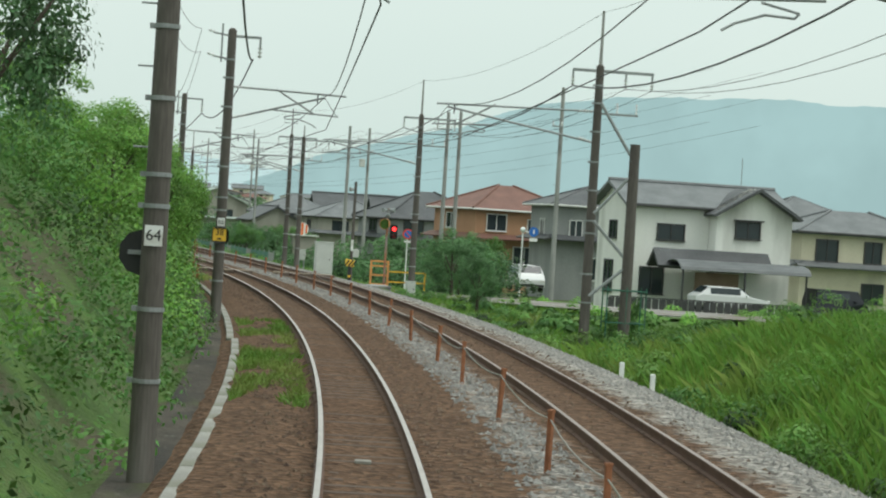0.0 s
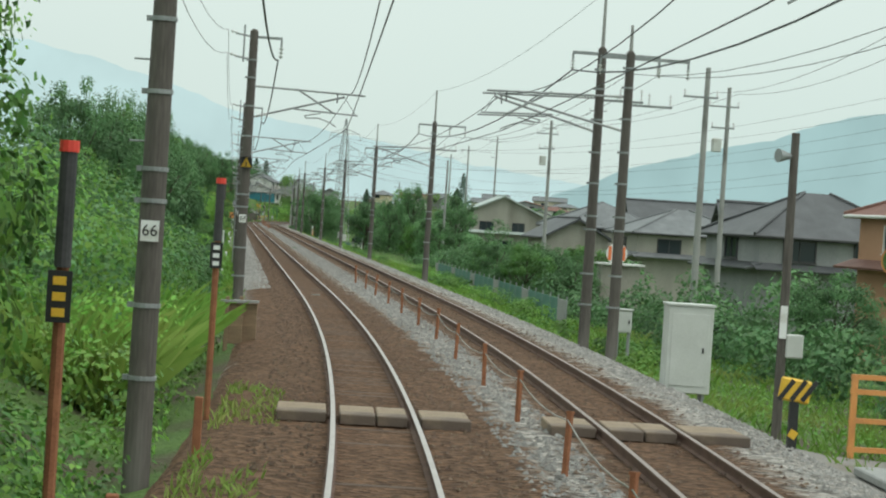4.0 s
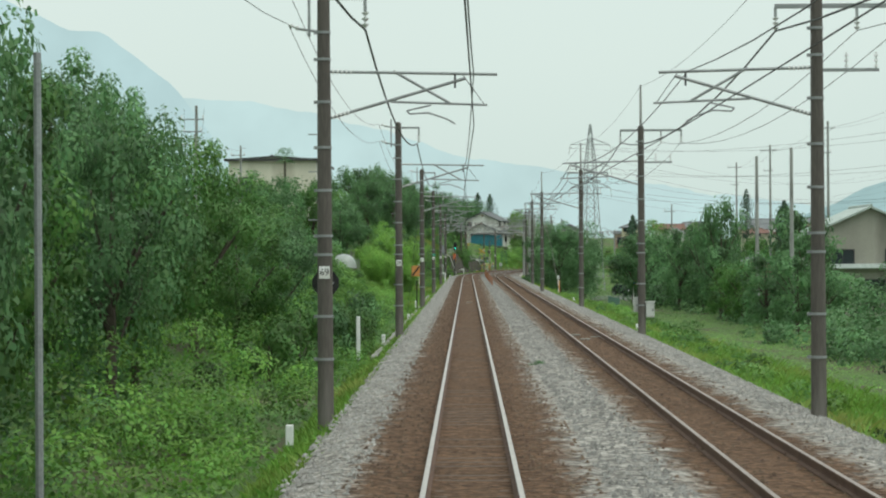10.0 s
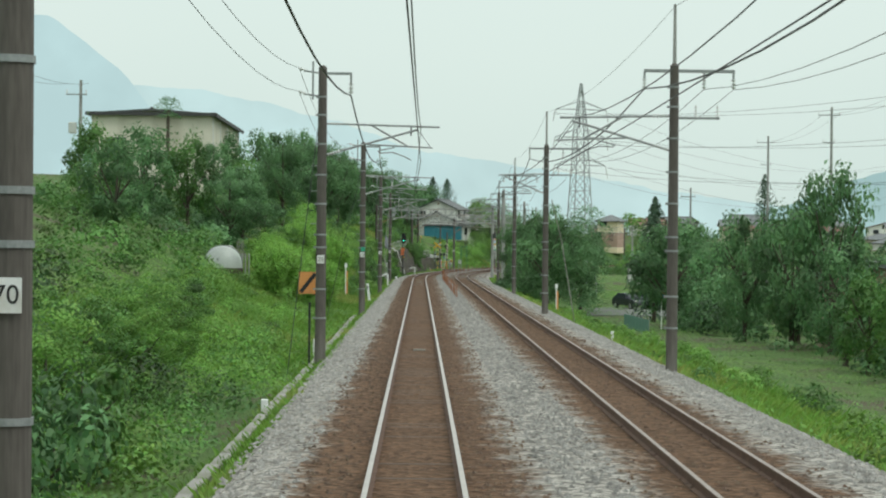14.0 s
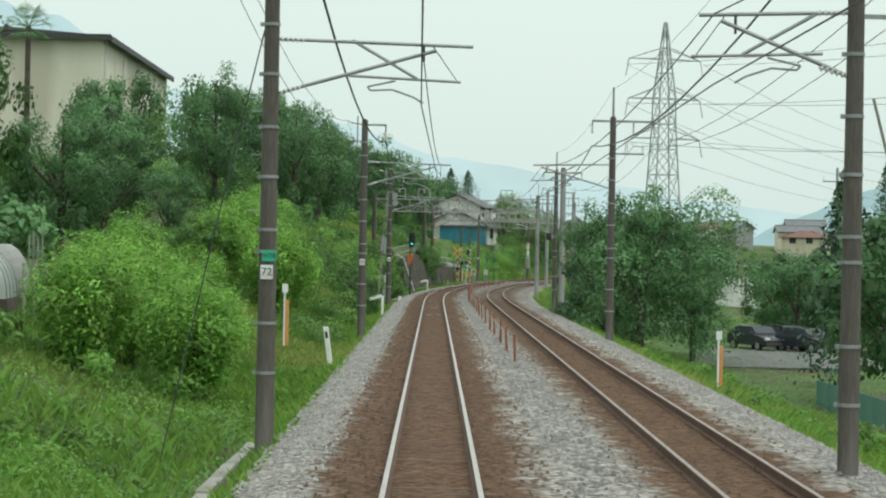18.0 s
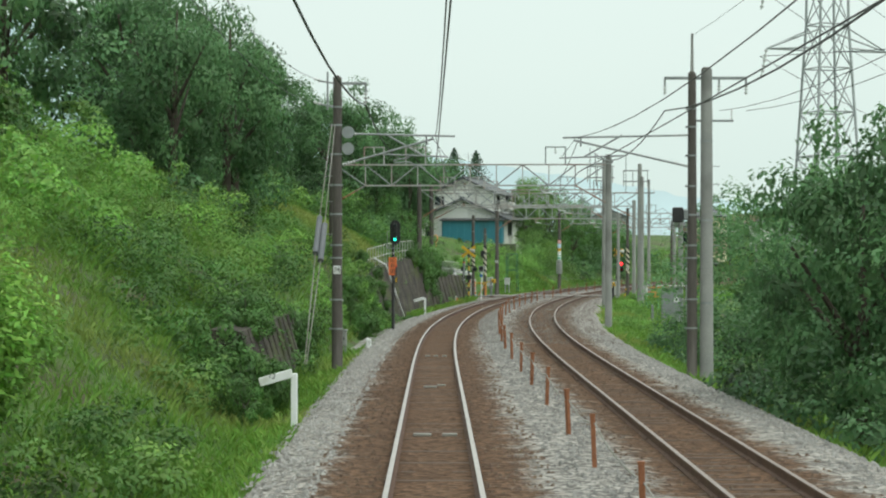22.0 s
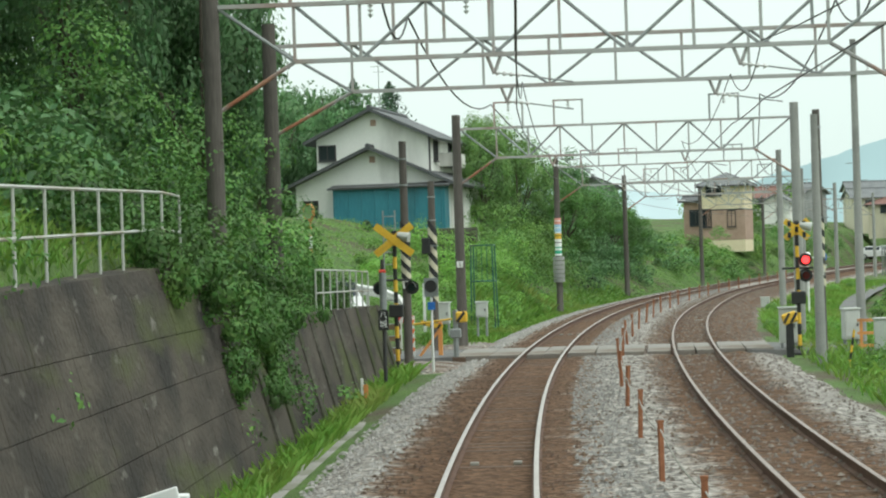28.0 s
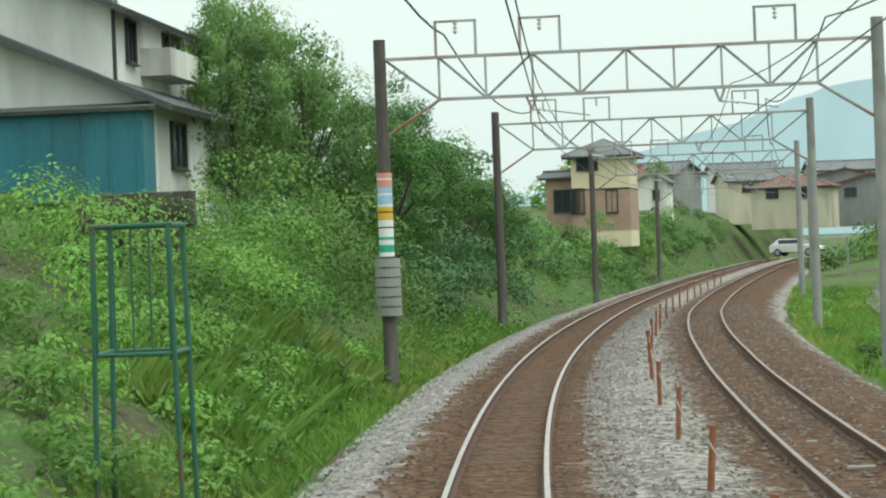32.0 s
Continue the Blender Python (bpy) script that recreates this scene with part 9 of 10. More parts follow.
_gt = holder("garden_tunnel", stand(206.2, -10.6, float(ground_z(206.2, -10.6)[0]) - 0.05, 6), "low garden tunnel of pale plastic sheet on bent hoops", "garden tunnel")
_ga = np.linspace(0, math.pi, 15)
_vv, _ff = [], []
for _i, _y in enumerate(np.linspace(-1.6, 1.6, 13)):
    _sag = 1.0 - 0.03 * (_i % 3 == 1) - 0.10 * (abs(_y) > 1.5)
    _vv += [(-1.02 * math.cos(a) * _sag, _y, 0.25 + 1.22 * math.sin(a) ** 0.8 * _sag) for a in _ga]
_ff = [(i * 15 + j, i * 15 + j + 1, (i + 1) * 15 + j + 1, (i + 1) * 15 + j) for i in range(12) for j in range(14)] + [tuple(range(14, -1, -1)), tuple(range(180, 195))]
mesh_object("sheet", _vv, _ff, M_SHEET, _gt, smooth=True)
for _y in (-1.45, -0.5, 0.5, 1.45):
    bm = bmesh.new()
    for a, b in zip(_ga, _ga[1:]):
        rod(bm, (-1.05 * math.cos(a), _y, 0.25 + 1.25 * math.sin(a) ** 0.8), (-1.05 * math.cos(b), _y, 0.25 + 1.25 * math.sin(b) ** 0.8), 0.015, n=5)
    part("hoop", bm, M_STEEL, _gt)
boxed("base_board", _gt, M_BARK, 0, -1.62, 0.14, 2.1, 0.04, 0.3)
for _x in (-1.04, 1.04):
    boxed("base_board", _gt, M_BARK, _x, 0, 0.14, 0.04, 3.2, 0.3)
_st = holder("garden_stakes", stand(212.6, -10.2, float(ground_z(212.6, -10.2)[0])), "cluster of pale garden stakes standing in the weeds", "stakes")
for _x, _y, _h, _t in ((-0.16, 0, 1.75, 0.01), (-0.05, 0.1, 1.85, -0.02), (0.06, -0.05, 1.7, 0.02), (0.17, 0.05, 1.8, 0.0)):
    barred("stake", _st, M_KERB, (_x, _y, -0.2), (_x + _t, _y, _h), 0.022, n=6)

# ---- retaining wall and its fence ----
def wall_top(s):
    return float(np.interp(s, [316, 322, 331, 338, 346, 359.5, 361.5, 364, 381, 383], [1.7, 1.9, 2.06, 2.22, 2.48, 2.76, 2.7, 1.75, 1.55, 1.5]))


_rw = holder("wall_retaining", Matrix.Identity(4), "dark weathered concrete retaining wall with sloping ribs and moss", "wall", kind="structure")
_s = 316.0
while _s < 384:
    _e = min(_s + 3.0, 384.8)
    tp0, tp1 = wall_top(_s), wall_top(_e)
    k0, k1 = -3.55 - 0.27 * (tp0 + 0.6), -3.55 - 0.27 * (tp1 + 0.6)
    vv = [at(_s, -3.55, -0.65), at(_e, -3.55, -0.65), at(_e, k1, tp1), at(_s, k0, tp0), at(_s, -4.3, -0.65), at(_e, -4.3, -0.65), at(_e, k1 - 0.55, tp1), at(_s, k0 - 0.55, tp0)]
    mesh_object("panel", vv, [(0, 1, 2, 3), (3, 2, 6, 7), (4, 7, 6, 5), (0, 3, 7, 4), (1, 5, 6, 2)], M_WALLSTONE, _rw)
    _s += 3.0
for _s in np.arange(363.0, 384.4, 2.1):
    tp0 = wall_top(_s)
    barred("rib", _rw, M_WALLRIB, tuple(at(_s, -3.56, -0.6)), tuple(at(_s, -3.57 - 0.27 * (tp0 + 0.6), tp0 + 0.02)), 0.10, 0.07, 6)
bm = bmesh.new()
box(bm, 0, 0, 0, 0.14, 1.197, 0.6135, bevel=0.003)
_bk_me = bpy.data.meshes.new("block")
bm.to_mesh(_bk_me)
bm.free()
_bk_me.materials.append(M_WALLSTONE)
_r = random.Random(8)
for _j in range(6):
    for _s in np.arange(316.6 + 0.55 * (_j % 2), 361, 1.2):
        zc = -0.31 + _j * 0.6
        if zc + 0.25 > wall_top(_s):
            continue
        o = new("block", _bk_me)
        o.parent = _rw
        o.matrix_basis = stand(float(_s), -3.60 - 0.27 * (zc + 0.6) + _r.uniform(-0.002, 0.002), zc) @ pose(0, 0, 0, 0, -15.1 + _r.uniform(-0.1, 0.1), _r.uniform(-0.1, 0.1))


def tube_fence(s0, s1, d, z, h, step, label):
    th = holder("tube_fence", Matrix.Identity(4), label, "fence", "tube fences")
    ss = np.arange(s0, s1 + 0.01, step)
    bm = bmesh.new()
    rod(bm, (0, 0, -0.2), (0, 0, h), 0.02, n=8)
    me = bpy.data.meshes.new("post")
    bm.to_mesh(me)
    bm.free()
    me.materials.append(M_FENCE)
    for s in ss:
        p = new("post", me)
        p.parent = th
        p.matrix_basis = stand(float(s), float(d(s)), float(z(s)))
    for k in (0.48, 1.0):
        wire("rail", [at(s, float(d(s)), float(z(s)) + h * k) for s in ss], 0.021, "", parent=th, material=M_FENCE)
    return th


tube_fence(335, 361, lambda s: -4.72, lambda s: wall_top(s) + 0.0, 1.04, 1.5, "white tube fence along the top of the retaining wall")
tube_fence(374, 384, lambda s: -4.3, lambda s: wall_top(s) - 0.05, 0.95, 1.25, "white tube fence on the low end of the wall")
_pp = holder("drain_pipe", Matrix.Identity(4), "white drain pipe running down the retaining wall", "pipe")
barred("upper_pipe", _pp, M_WHITE, tuple(at(339, -4.75, 2.74)), tuple(at(340.5, -4.36, 2.42)), 0.045)
barred("lower_pipe", _pp, M_WHITE, tuple(at(340.5, -4.30, 2.42)), tuple(at(342.5, -3.5, -0.35)), 0.045)

# ribbed footing wall low in the cutting
_fw = holder("wall_footing", Matrix.Identity(4), "low dark ribbed concrete wall under hanging bushes", "wall", kind="structure")
for _k in range(6):
    _s = 272.0 + 3.0 * _k
    vv = [at(_s, -3.5, -0.6), at(_s + 3.0, -3.5, -0.6), at(_s + 3.0, -4.05, 1.2), at(_s, -4.05, 1.2), at(_s, -4.7, -0.6), at(_s + 3.0, -4.7, -0.6), at(_s + 3.0, -4.7, 1.25), at(_s, -4.7, 1.25)]
    mesh_object("panel", vv, [(0, 1, 2, 3), (3, 2, 6, 7), (4, 7, 6, 5), (0, 3, 7, 4), (1, 5, 6, 2)], M_WALLSTONE, _fw)
    for _q in (0.0, 1.5):
        barred("rib", _fw, M_WALLRIB, tuple(at(_s + _q, -3.5, -0.6)), tuple(at(_s + _q, -4.04, 1.2)), 0.06, 0.05, 6)

# no-parking sign and net fence below the line
_rs2 = holder("round_road_sign", stand(235, 16.3, -2.6), "round no-parking road sign on a white pole by the car park", "road sign")
barred("pole", _rs2, M_WHITE, (0, 0, 0), (0, 0, 2.2), 0.035)
barred("disc", _rs2, M_RED, (0, -0.04, 2.3), (0, -0.06, 2.3), 0.27, n=24)
barred("face", _rs2, M_BLUE, (0, -0.058, 2.3), (0, -0.066, 2.3), 0.20, n=24)
boxed("bar", _rs2, M_RED, 0, -0.07, 2.3, 0.4, 0.006, 0.05, m=pose(0, 0, 0, 0, 45, 0))
_nf = holder("net_fence", Matrix.Identity(4), "blue-green net fence on thin posts below the line", "fence")
for _k in range(8):
    _s = 221 + 2.0 * _k
    b = boxed("panel", _nf, M_GREENNET, 0, 0, 0.5, 0.03, 1.94, 0.9)
    b.matrix_basis = stand(_s, 13.9, float(ground_z(_s, 13.9)[0]))
    b = barred("post", _nf, M_STEEL, (0, 0, -0.2), (0, 0, 1.1), 0.025, n=6)
    b.matrix_basis = stand(_s - 1.0, 13.9, float(ground_z(_s, 13.9)[0]))

# ---- road crossing ----
deck(388.0, 392.4, -0.03, "worn concrete deck of the road crossing over both tracks", ((0, -2.5, -1.5), (0, -1.48, -0.66), (0, -0.47, -0.01), (0, 0.01, 0.47), (0, 0.66, 1.4), (0, 1.42, 2.05), (0, 2.07, 2.75), (1, -1.3, -0.66), (1, -0.47, -0.01), (1, 0.01, 0.47), (1, 0.66, 1.35), (1, 1.37, 2.1)), M_PAVE)
_vs = np.arange(382.0, 402.0, 1.0)
_vd = np.clip(np.minimum(_vs - 383.5, 400.0 - _vs) / 2.0, -0.4, 0.0)[:, None]
tagged(sweep("verge", _vs, [[-4.3, -3.4, -2.7, -2.1]] * len(_vs), np.array([[-0.12, -0.13, -0.14, -0.2]]) + _vd, M_BALLAST), "trodden brown gravel beside the crossing", "verge", kind="structure")
for side, ds, zs in (("west", [-2.5, -3.5, -6, -10, -16], [-0.10, -0.12, -0.05, 0.45, 1.4]), ("east", [5.6, 8, 12, 20, 40], [-0.12, -0.2, -0.5, -1.2, -2.0])):
    ss = [387.7, 387.8, 389, 391.0, 392.6, 392.7]
    dd = ds[::-1] if side == "west" else ds
    zz = np.array(zs[::-1] if side == "west" else zs)
    rd = sweep("road", ss, [dd] * 6, [zz - 0.6, zz + 0.06, zz + 0.07, zz + 0.07, zz + 0.06, zz - 0.6], M_ASPHALT)
    tagged(rd, "worn asphalt road rising from the crossing", "road", kind="structure")


def striped_pole(th, x, y, z0, z1, r, n=9, a=None, b=None):
    """Slanting hazard bands wrapped round a pole."""
    a, b = a or M_BLACK, b or M_WHITE
    step = (z1 - z0) / n
    for i in range(n):
        bm = bmesh.new()
        seg, k = 14, 0.75 * step
        lo = [bm.verts.new((x + r * math.cos(q), y + r * math.sin(q), z0 + i * step - k * math.cos(q))) for q in np.arange(seg) * 2 * math.pi / seg]
        hi = [bm.verts.new((x + r * math.cos(q), y + r * math.sin(q), z0 + (i + 1) * step - k * math.cos(q))) for q in np.arange(seg) * 2 * math.pi / seg]
        for j in range(seg):
            bm.faces.new((lo[j], lo[(j + 1) % seg], hi[(j + 1) % seg], hi[j]))
        part("band", bm, a if i % 2 else b, th)


def crossing_mast(s, d, z, label, lit, big, rz=0):
    """Striped mast with crossbuck, hooded lamps on a bar and a control box."""
    th = holder("crossing_signal", stand(s, d, z, rz), label, "crossing signal", "road crossing signals")
    for i in range(12):
        barred("mast_band", th, M_YELLOW if i % 2 else M_BLACK, (0, 0, i * 0.30), (0, 0, i * 0.30 + 0.30), 0.055, n=12)
    boxed("foot", th, M_BLACK, 0, 0, 0.05, 0.4, 0.4, 0.16, 0.03)
    L, wd = (1.22, 0.19) if big else (0.8, 0.16)
    for a in (38, -38):
        bd = boxed("crossbuck", th, M_YELLOW, 0, -0.09 - (0.02 if a > 0 else 0), 3.45, L, 0.025, wd, m=pose(0, 0, 0, 0, a, 0), label="yellow crossbuck board")
        if not big:
            for q in (-0.25, 0.0, 0.25):
                boxed("dark_patch", bd, M_BLACK, q * math.cos(radians(a)), -0.125, 3.45 - q * math.sin(radians(a)), 0.09, 0.01, 0.15)
    boxed("cap", th, M_BLACK, 0, 0, 3.63, 0.14, 0.14, 0.12, 0.02)
    barred("horn", th, M_BOX, (0.1, -0.05, 3.58), (0.4, -0.1, 3.5), 0.09, 0.13, 12)
    barred("lamp_bar", th, M_BLACK, (-0.42, 0, 2.4), (0.42, 0, 2.4), 0.03)
    for i, (x, zz) in enumerate(((-0.42, 2.2), (0.42, 2.2)) if big else ((0.22, 2.62), (0.22, 2.2))):
        barred("backing", th, M_BLACK, (x, 0.05, zz), (x, 0.08, zz), 0.18, n=22)
        barred("lamp", th, (M_LAMPRED if i == 0 else M_LENSRED) if lit else M_LENS, (x, -0.04, zz), (x, -0.1, zz), 0.10, n=18)
        bm = bmesh.new()
        for q in range(8):
            a0, a1 = math.pi * q / 8, math.pi * (q + 1) / 8
            bm.faces.new([bm.verts.new((x + 0.13 * math.cos(a), y, zz + 0.13 * math.sin(a))) for a, y in ((a0, -0.04), (a1, -0.04), (a1, -0.28), (a0, -0.28))])
        part("hood", th and bm, M_BLACK, th)
    boxed("control_box", th, M_BLACK, 0, -0.02, 1.6, 0.38, 0.2, 0.34, 0.03)
    return th


crossing_mast(384.6, -3.65, -0.25, "black and yellow crossing mast with a large yellow crossbuck", False, True)
crossing_mast(387.9, 6.95, -0.3, "striped crossing mast with a lit red lamp beside the road", True, False)


def striped_mast(s, d, z, top, z0, z1, label, pl=""):
    th = holder("striped_pole", stand(s, d, z), label, "pole", "striped poles")
    barred("mast", th, M_CONCRETE_POLE, (0, 0, -0.3), (0, 0, top - z), 0.125, 0.10, 16)
    striped_pole(th, 0, 0, z0 - z, z1 - z, 0.135, 10, M_BLACK, M_WALLCREAM)
    for zz in (top - z - 0.5, top - z - 1.2):
        barred("band", th, M_STEEL, (0, 0, zz), (0, 0, zz + 0.04), 0.125, n=14)
    boxed("plate", th, M_WHITE, 0, -0.14, 2.0 - z, 0.16, 0.012, 0.22)
    boxed("plate_mark", th, M_BLACK, 0, -0.15, 2.0 - z, 0.07, 0.006, 0.14)
    return th


striped_mast(386.9, -3.6, -0.3, 5.87, 1.9, 3.6, "concrete pole with cream and black hazard bands beside the mast")
striped_mast(393.5, -3.5, -0.3, 5.0, 1.5, 3.7, "concrete pole with cream and black hazard bands by the road")
striped_mast(388.3, 7.6, -0.3, 6.4, 1.7, 3.6, "concrete pole with cream and black hazard bands on the far side")
_sx = holder("speaker_box", stand(393.5, -3.5, 0), "black loudspeaker box strapped to a striped pole", "loudspeaker")
boxed("case", _sx, M_BLACK, -0.18, -0.16, 3.05, 0.26, 0.2, 0.5, 0.03)
boxed("strap", _sx, M_STEEL, 0, -0.02, 3.05, 0.3, 0.28, 0.04)
_mr = holder("road_mirror", stand(398.5, -8.0, 1.9), "round traffic mirror on an orange pole", "mirror")
barred("pole", _mr, M_ORANGEPOST, (0, 0, 0), (0, 0, 2.2), 0.035)
barred("back", _mr, M_ORANGEPOST, (0, 0.0, 2.4), (-0.06, -0.06, 2.4), 0.28, n=24)
barred("face", _mr, M_MIRROR, (-0.062, -0.062, 2.4), (-0.068, -0.068, 2.4), 0.24, n=24)
boxed("plate", _mr, M_WHITE, 0, -0.045, 1.4, 0.10, 0.01, 0.42)
_np = holder("name_post", stand(378.3, -3.3, -0.2), "dark post with a red cap and a black crossing name plate", "sign")
barred("post", _np, M_TRIM, (0, 0, 0), (0, 0, 2.9), 0.045)
barred("tube", _np, M_STEEL, (0, -0.02, 1.75), (0, -0.02, 2.6), 0.085, n=14)
boxed("red_cap", _np, M_RED, 0, -0.02, 2.63, 0.16, 0.16, 0.08, 0.02)
_pl8 = boxed("plate", _np, M_BLACK, 0, -0.12, 1.5, 0.24, 0.015, 0.46)
for i, ch in enumerate("八城"):
    text_part("character", ch, 0.19, M_WHITE, _pl8, Matrix.Translation((0, -0.132, 1.61 - i * 0.21)))
_dc = holder("round_signal", stand(383.4, -2.62, -0.2), "grey square board with a dark round lamp on a white post", "signal")
barred("post", _dc, M_WHITE, (0, 0, 0), (0, 0, 1.9), 0.03)
boxed("board", _dc, M_STEEL, 0, -0.02, 2.15, 0.36, 0.03, 0.48)
barred("lamp", _dc, M_BLACK, (0, -0.04, 2.18), (0, -0.08, 2.18), 0.155, n=24)
boxed("blue_plate", _dc, M_BLUE, 0, -0.035, 1.68, 0.19, 0.02, 0.2)
_bm_ = holder("barrier_machine", stand(388.0, -2.4, -0.3), "grey barrier machine with a black and yellow counterweight", "barrier")
boxed("base", _bm_, M_SLEEPER, 0, 0, 0.1, 0.5, 0.4, 0.3, 0.03)
barred("column", _bm_, M_STEEL, (0, 0, 0.2), (0, 0, 1.55), 0.075)
boxed("gearbox", _bm_, M_STEEL, 0, 0, 0.9, 0.3, 0.2, 0.26, 0.03)
boxed("counterweight", _bm_, M_YELLOW, 0.18, -0.05, 1.35, 0.32, 0.14, 0.3, 0.04)
boxed("counterweight_stripe", _bm_, M_BLACK, 0.16, -0.125, 1.35, 0.08, 0.01, 0.34, m=pose(0, 0, 0, 0, 40, 0))
barred("boom", _bm_, M_YELLOW, (-0.1, 0, 1.3), (-1.3, 0.6, 1.15), 0.03)
_gr = holder("wooden_guard", stand(387.0, -4.35, -0.25), "dark weathered timber guard rails by the road", "fence")
for x in (-0.85, -0.25, 0.45):
    boxed("stake", _gr, M_WOODPALE, x, 0, 0.6, 0.11, 0.11, 1.3, 0.01)
for zz in (0.45, 0.8, 1.12):
    boxed("board", _gr, M_WOODPALE, -0.2, -0.07, zz, 1.5, 0.04, 0.16, 0.008)
_hb = holder("hazard_boards", stand(388.9, -3.55, -0.2), "orange and white hazard boards on a timber frame", "barrier")
_pb = boxed("striped_post", _hb, M_WHITE, -0.15, 0, 0.6, 0.13, 0.04, 1.35)
for i in range(5):
    boxed("orange_band", _pb, M_ORANGE, -0.15, -0.024, 0.1 + i * 0.26, 0.125, 0.008, 0.13, m=pose(0, 0, 0, 0, 28, 0))
_tb = boxed("top_board", _hb, M_WHITE, -0.35, 0.03, 1.2, 0.55, 0.03, 0.2)
for i in range(3):
    boxed("red_stripe", _tb, M_RED, -0.53 + i * 0.19, 0.01, 1.2, 0.08, 0.01, 0.2, m=pose(0, 0, 0, 0, 25, 0))
boxed("timber_post", _hb, M_ORANGEPOST, 0.62, 0.2, 0.5, 0.12, 0.10, 1.2, 0.01)
_sb = boxed("slanted_board", _hb, M_YELLOW, 0.4, 0.15, 1.02, 0.62, 0.03, 0.13, m=pose(0, 0, 0, 0, 14, 0))
for i in range(3):
    boxed("black_stripe", _sb, M_BLACK, 0.2 + i * 0.2, 0.13, 1.07 - i * 0.05, 0.07, 0.012, 0.14, m=pose(0, 0, 0, 0, 34, 0))
boxed("brace", _hb, M_ORANGEPOST, 0.35, 0.17, 0.55, 0.07, 0.05, 1.0, m=pose(0, 0, 0, 0, 38, 0))
_rail2 = holder("guard_rail", Matrix.Identity(4), "white corrugated guard rail curving along the road", "guard rail")
_gp_ = [(395.0, -4.45, 0.95), (395.5, -4.8, 1.42), (396.4, -5.3, 1.58), (397.8, -6.1, 1.7), (399.6, -7.1, 1.82), (401.6, -8.3, 1.92), (404, -9.8, 2.1)]
for k in (-0.08, 0.08):
    wire("beam", [at(a, b, c + k) for a, b, c in _gp_], 0.085, "", parent=_rail2, material=M_TRIMWHITE)
for a, b, c in _gp_[1::2]:
    barred("post", _rail2, M_TRIMWHITE, tuple(at(a, b, c - 1.6)), tuple(at(a, b, c)), 0.05)
cabinet(388.6, 6.7, -0.3, 0.5, 0.95, 0.4, "white cabinet at the foot of the crossing mast")
cabinet(391.0, 8.6, -0.35, 0.45, 0.85, 0.4, "white cabinet with rusted edges behind the crossing", rz=10)
cabinet(385.0, 8.9, -0.4, 0.5, 0.8, 0.4, "grey cabinet standing askew beside the road", rz=-14)
_bm2 = holder("barrier_machine", stand(386.6, 6.6, -0.35), "yellow and black barrier machine on the far side", "barrier")
boxed("column", _bm2, M_BLACK, 0, 0, 0.55, 0.2, 0.2, 1.1, 0.02)
boxed("counterweight", _bm2, M_YELLOW, 0, -0.06, 1.15, 0.4, 0.14, 0.3, 0.04, m=pose(0, 0, 0, 0, -18, 0))
for x in (-0.08, 0.1):
    boxed("stripe", _bm2, M_BLACK, x, -0.135, 1.15, 0.07, 0.01, 0.3, m=pose(0, 0, 0, 0, 30, 0))
_bf = holder("barrier_fence", stand(389, 9.6, -0.45), "rusty orange guard frame with hazard boards", "fence")
for x in (-0.9, 0, 0.9):
    boxed("upright", _bf, M_ORANGEPOST, x, 0, 0.5, 0.08, 0.08, 1.2)
for zz in (0.35, 0.7, 1.05):
    boxed("bar", _bf, M_ORANGEPOST, 0, 0, zz, 2.0, 0.05, 0.08)
_bh = holder("bent_hazard_pole", stand(381.5, 7.6, -0.45), "leaning black and yellow hazard stick with straw at its foot", "marker post")
for i in range(6):
    barred("band", _bh, M_YELLOW if i % 2 else M_BLACK, (i * 0.03, 0, i * 0.18), ((i + 1) * 0.03, 0, (i + 1) * 0.18), 0.03)

# banded gantry mast and the green frame tower
_tm = holder("banded_sleeve", stand(438.5, -3.4, 0), "sleeve of coloured bands round a gantry mast with ribbed foot", "sign")
for i, (mm, hh) in enumerate(((M_WHITE, 0.10), (M_GREENSIGN, 0.16), (M_WHITE, 0.12), (M_GREENSIGN, 0.06), (M_WHITE, 0.20), (M_BLACK, 0.03), (M_WHITE, 0.16), (M_YELLOW, 0.16), (M_BLACK, 0.03), (M_YELLOW, 0.10), (M_WHITE, 0.06), (M_PALEBLUE, 0.20), (M_WHITE, 0.05), (M_PALEBLUE, 0.14), (M_FADEDRED, 0.16), (M_WHITE, 0.04), (M_FADEDRED, 0.12))):
    z0 = 2.56 + sum((0.10, 0.16, 0.12, 0.06, 0.20, 0.03, 0.16, 0.16, 0.03, 0.10, 0.06, 0.20, 0.05, 0.14, 0.16, 0.04, 0.12)[:i])
    barred("band", _tm, mm, (0, 0, z0), (0, 0, z0 + hh - 0.004), 0.172, n=16)
for i in range(6):
    barred("foot_ring", _tm, M_CONCRETE_NEW, (0, 0, 1.22 + i * 0.22), (0, 0, 1.22 + i * 0.22 + 0.19), 0.29, n=18)
_pl3 = holder("pole_number", stand(397.5, -3.05, 0), "white number plate strapped to a gantry mast", "sign")
plate(_pl3, "3", 2.45, 0, -0.18, 0.2, 0.2, size=0.16)
_gt = holder("steel_tower", stand(413.2, -3.85, 0.2), "green steel angle frame tower overgrown with weeds", "frame")
for x in (-0.55, 0.55):
    for y in (-0.5, 0.5):
        barred("leg", _gt, M_GREENMETAL, (x * 0.85, y, -0.3), (x * 0.75, y, 2.9), 0.03, n=6)
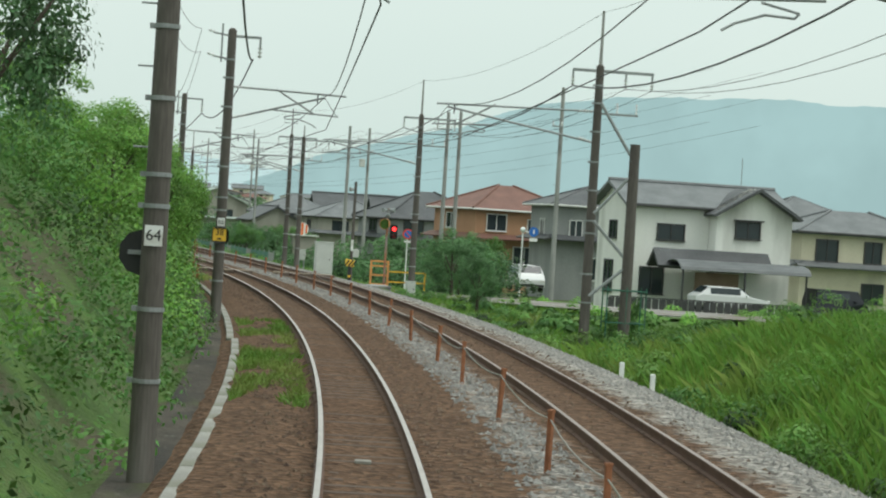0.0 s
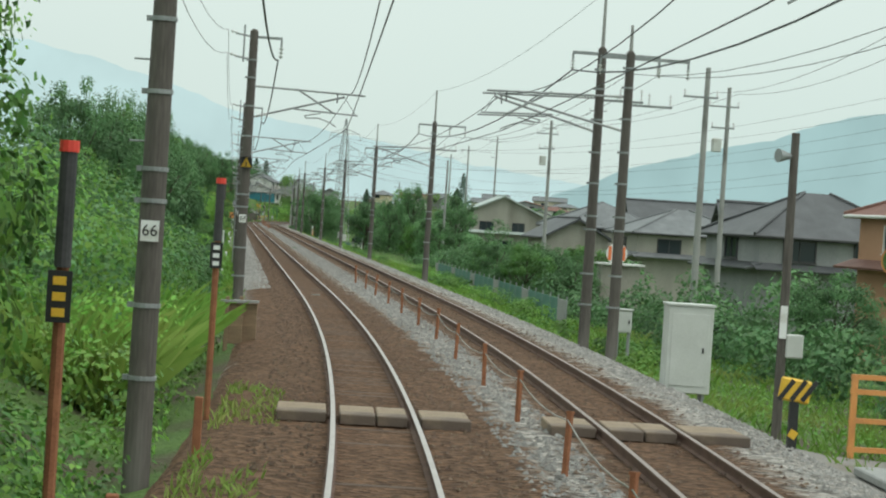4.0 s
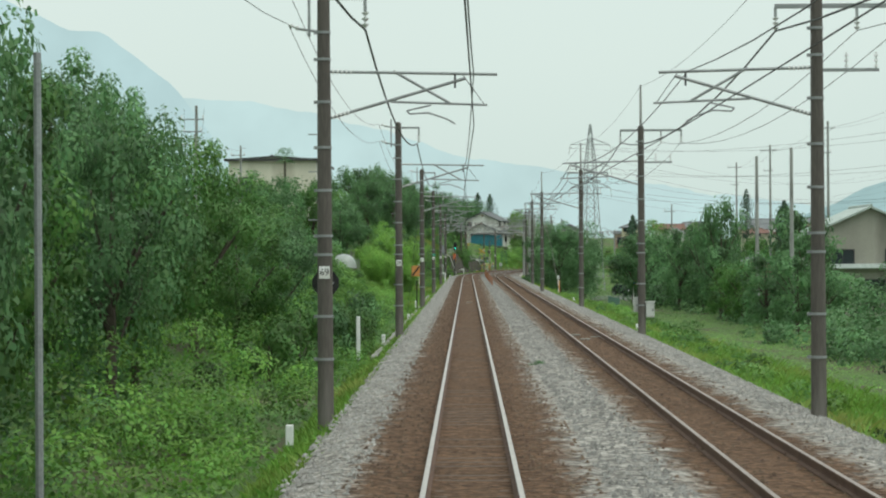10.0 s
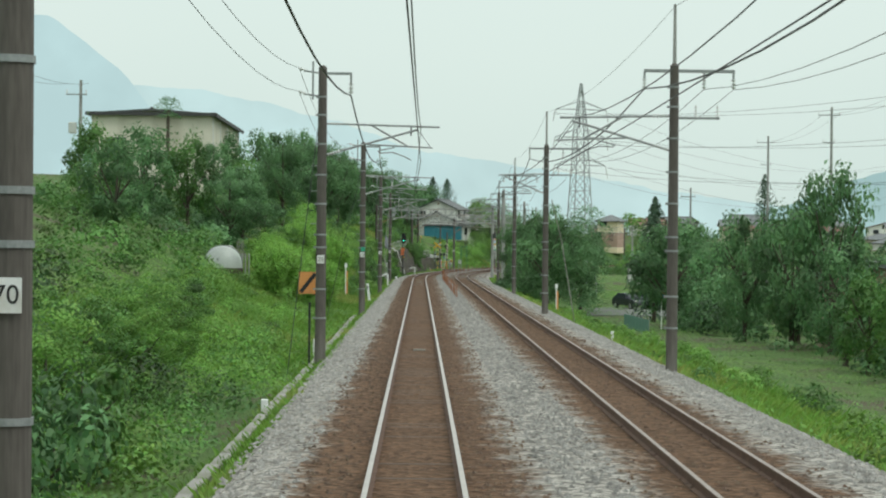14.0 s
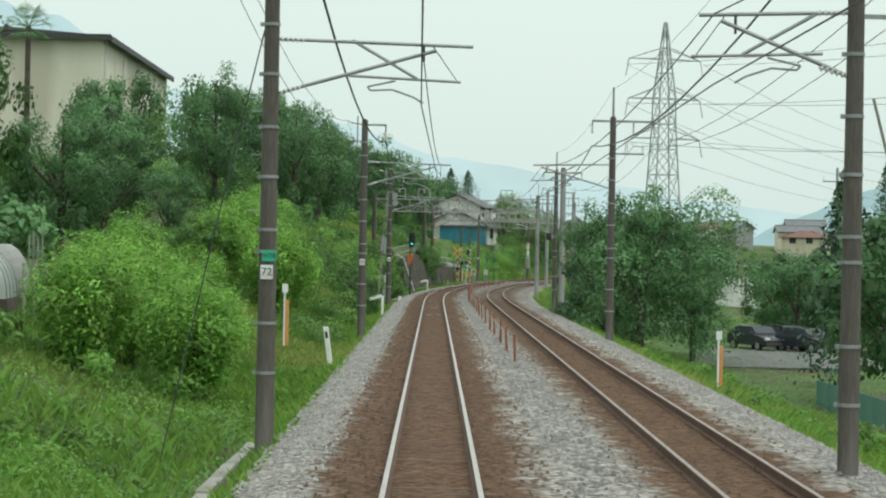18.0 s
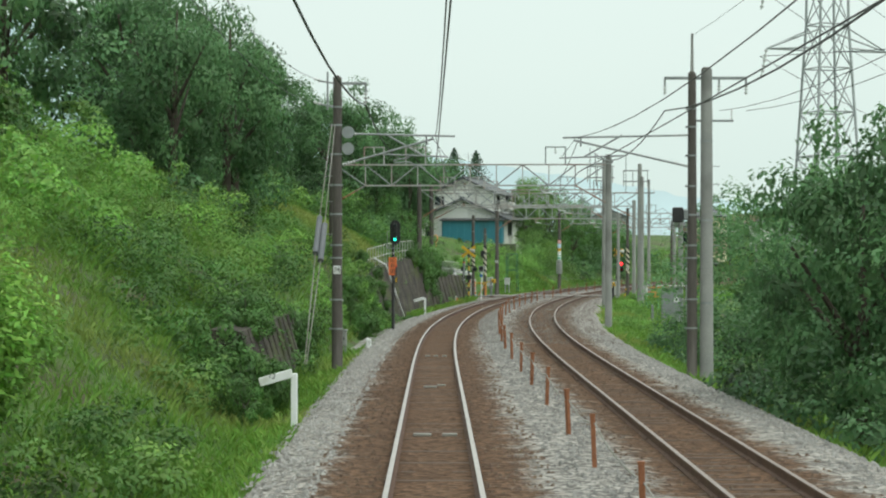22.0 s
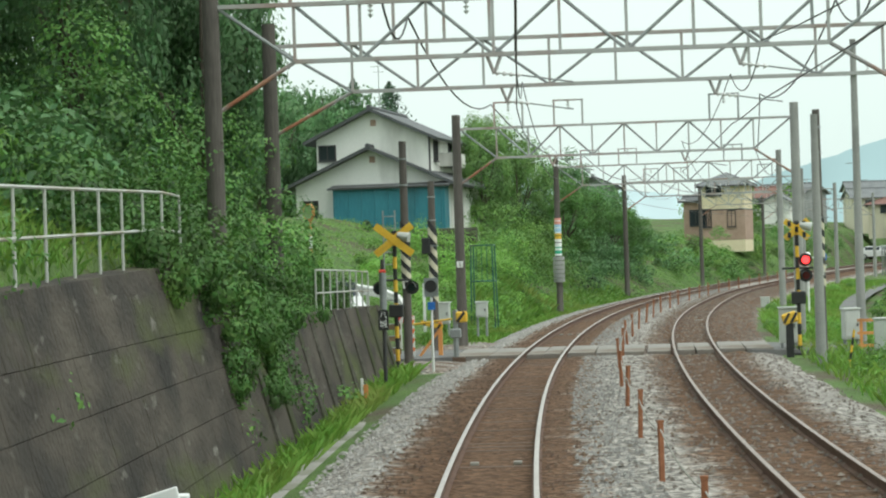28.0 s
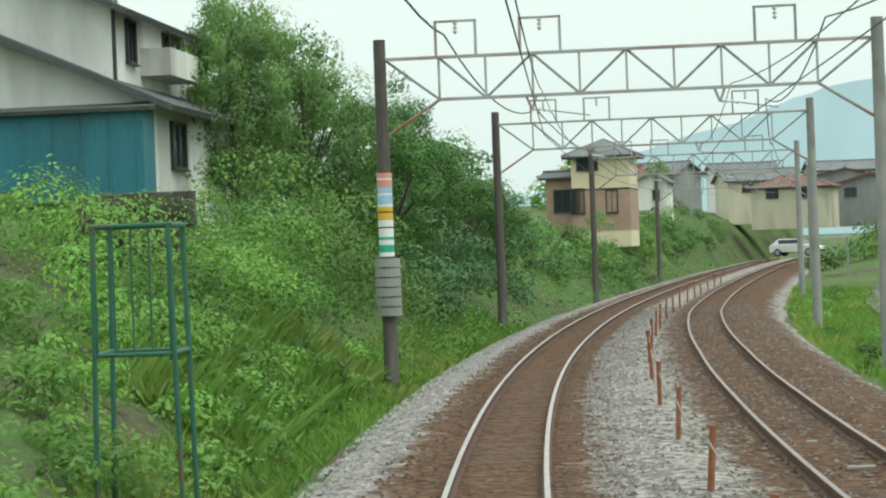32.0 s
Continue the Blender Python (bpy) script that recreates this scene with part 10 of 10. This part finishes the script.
for zz in (1.5, 2.9):
    for y in (-0.5, 0.5):
        barred("rail", _gt, M_GREENMETAL, (-0.44, y, zz), (0.44, y, zz), 0.025, n=6)
    for x in (-0.43, 0.43):
        barred("rail", _gt, M_GREENMETAL, (x, -0.5, zz), (x, 0.5, zz), 0.03, n=6)
for i in range(5):
    barred("mesh_bar", _gt, M_GREENMETAL, (-0.4 + i * 0.2, -0.5, 1.5), (-0.4 + i * 0.2, -0.5, 2.9), 0.012, n=5)
_cw = holder("garden_retaining_wall", stand(433, -8.6, 2.6), "stained concrete block wall under the hedge", "wall")
for i in range(2):
    for j in range(2):
        boxed("block", _cw, M_WALLRIB, -0.2 + i * 1.25 + 0.3 * j, 0, 0.35 + j * 0.75, 1.2, 0.3, 0.72, 0.02)
_wf = holder("white_fence", Matrix.Identity(4), "white panel fence beside the lane", "fence")
for i in range(8):
    b = boxed("panel", _wf, M_TRIMWHITE, 0, 0, 0.5, 0.06, 1.9, 1.0)
    b.matrix_basis = stand(505 + i * 2, 12.0, -0.9)
_ln = sweep("lane", np.arange(396, 520, 4.0), np.tile([[10.4, 11.6]], (31, 1)), np.tile([[-0.62, -0.66]], (31, 1)), M_ASPHALT)
tagged(_ln, "narrow asphalt lane beside the line", "road", kind="structure")

# ---- sleepers, just proud of the stone ----
def sleepers(name, off, s0, s1, step):
    th = holder("track_sleepers", Matrix.Identity(4), "weathered sleepers sunk in rust-brown ballast", "sleepers", kind="structure")
    bm = bmesh.new()
    box(bm, 0, 0, 0, 1.95, 0.22, 0.12, bevel=0.03)
    me = bpy.data.meshes.new("sleeper")
    bm.to_mesh(me)
    bm.free()
    me.materials.append(M_SLEEPER)
    rng = random.Random(3)
    for s in np.arange(s0, s1, step):
        o = new("sleeper", me)
        o.parent = th
        o.matrix_basis = stand(float(s), float(off(s)), -0.229 + rng.uniform(-0.012, 0.012), rng.uniform(-0.6, 0.6))
    return th


sleepers("near", lambda s: 0.0, -145, 40, 0.62)
sleepers("near", lambda s: 0.0, 40, 225, 0.62)
sleepers("near", lambda s: 0.0, 225, 440, 0.62)
sleepers("far", lambda s: second(s), 250, 440, 0.62)


# covered bale and stakes on the grass slope
_cb = holder("covered_bale", stand(211.5, -11.0, float(ground_z(211.5, -11.0)[0]) - 0.1) @ Matrix.Scale(1.7, 4), "grey sheet drawn over a rounded heap in the grass", "cover")
bm = bmesh.new()
bmesh.ops.create_uvsphere(bm, u_segments=18, v_segments=10, radius=0.5)
for v in bm.verts:
    x, y, z = v.co
    v.co = (math.copysign(abs(2 * x) ** 0.7, x) * 0.5, math.copysign(abs(2 * y) ** 0.7, y) * 0.45, 0.25 + z * 1.0 + 0.03 * math.sin(9 * x + 7 * y))
part("sheet", bm, M_CONCRETE_NEW, _cb)
for k in range(3):
    _sk = holder("stake", stand(209 + k * 0.6, -9.8 + 0.15 * k, float(ground_z(209, -9.8)[0])), "thin grey concrete stake on the slope", "stake", "stakes")
    barred("stake_bar", _sk, M_CONCRETE_NEW, (0, 0, -0.3), (0, 0, 1.3), 0.05, n=6)


# steel ladder tower behind the crossing mast
_ld = holder("ladder", stand(386.2, -3.95, -0.3), "grey steel ladder standing behind the crossing mast", "ladder")
for x in (-0.16, 0.16):
    barred("stile", _ld, M_STEEL, (x, 0, 0), (x, 0, 4.3), 0.022, n=6)
for i in range(13):
    barred("rung", _ld, M_STEEL, (-0.16, 0, 0.3 + i * 0.32), (0.16, 0, 0.3 + i * 0.32), 0.014, n=6)
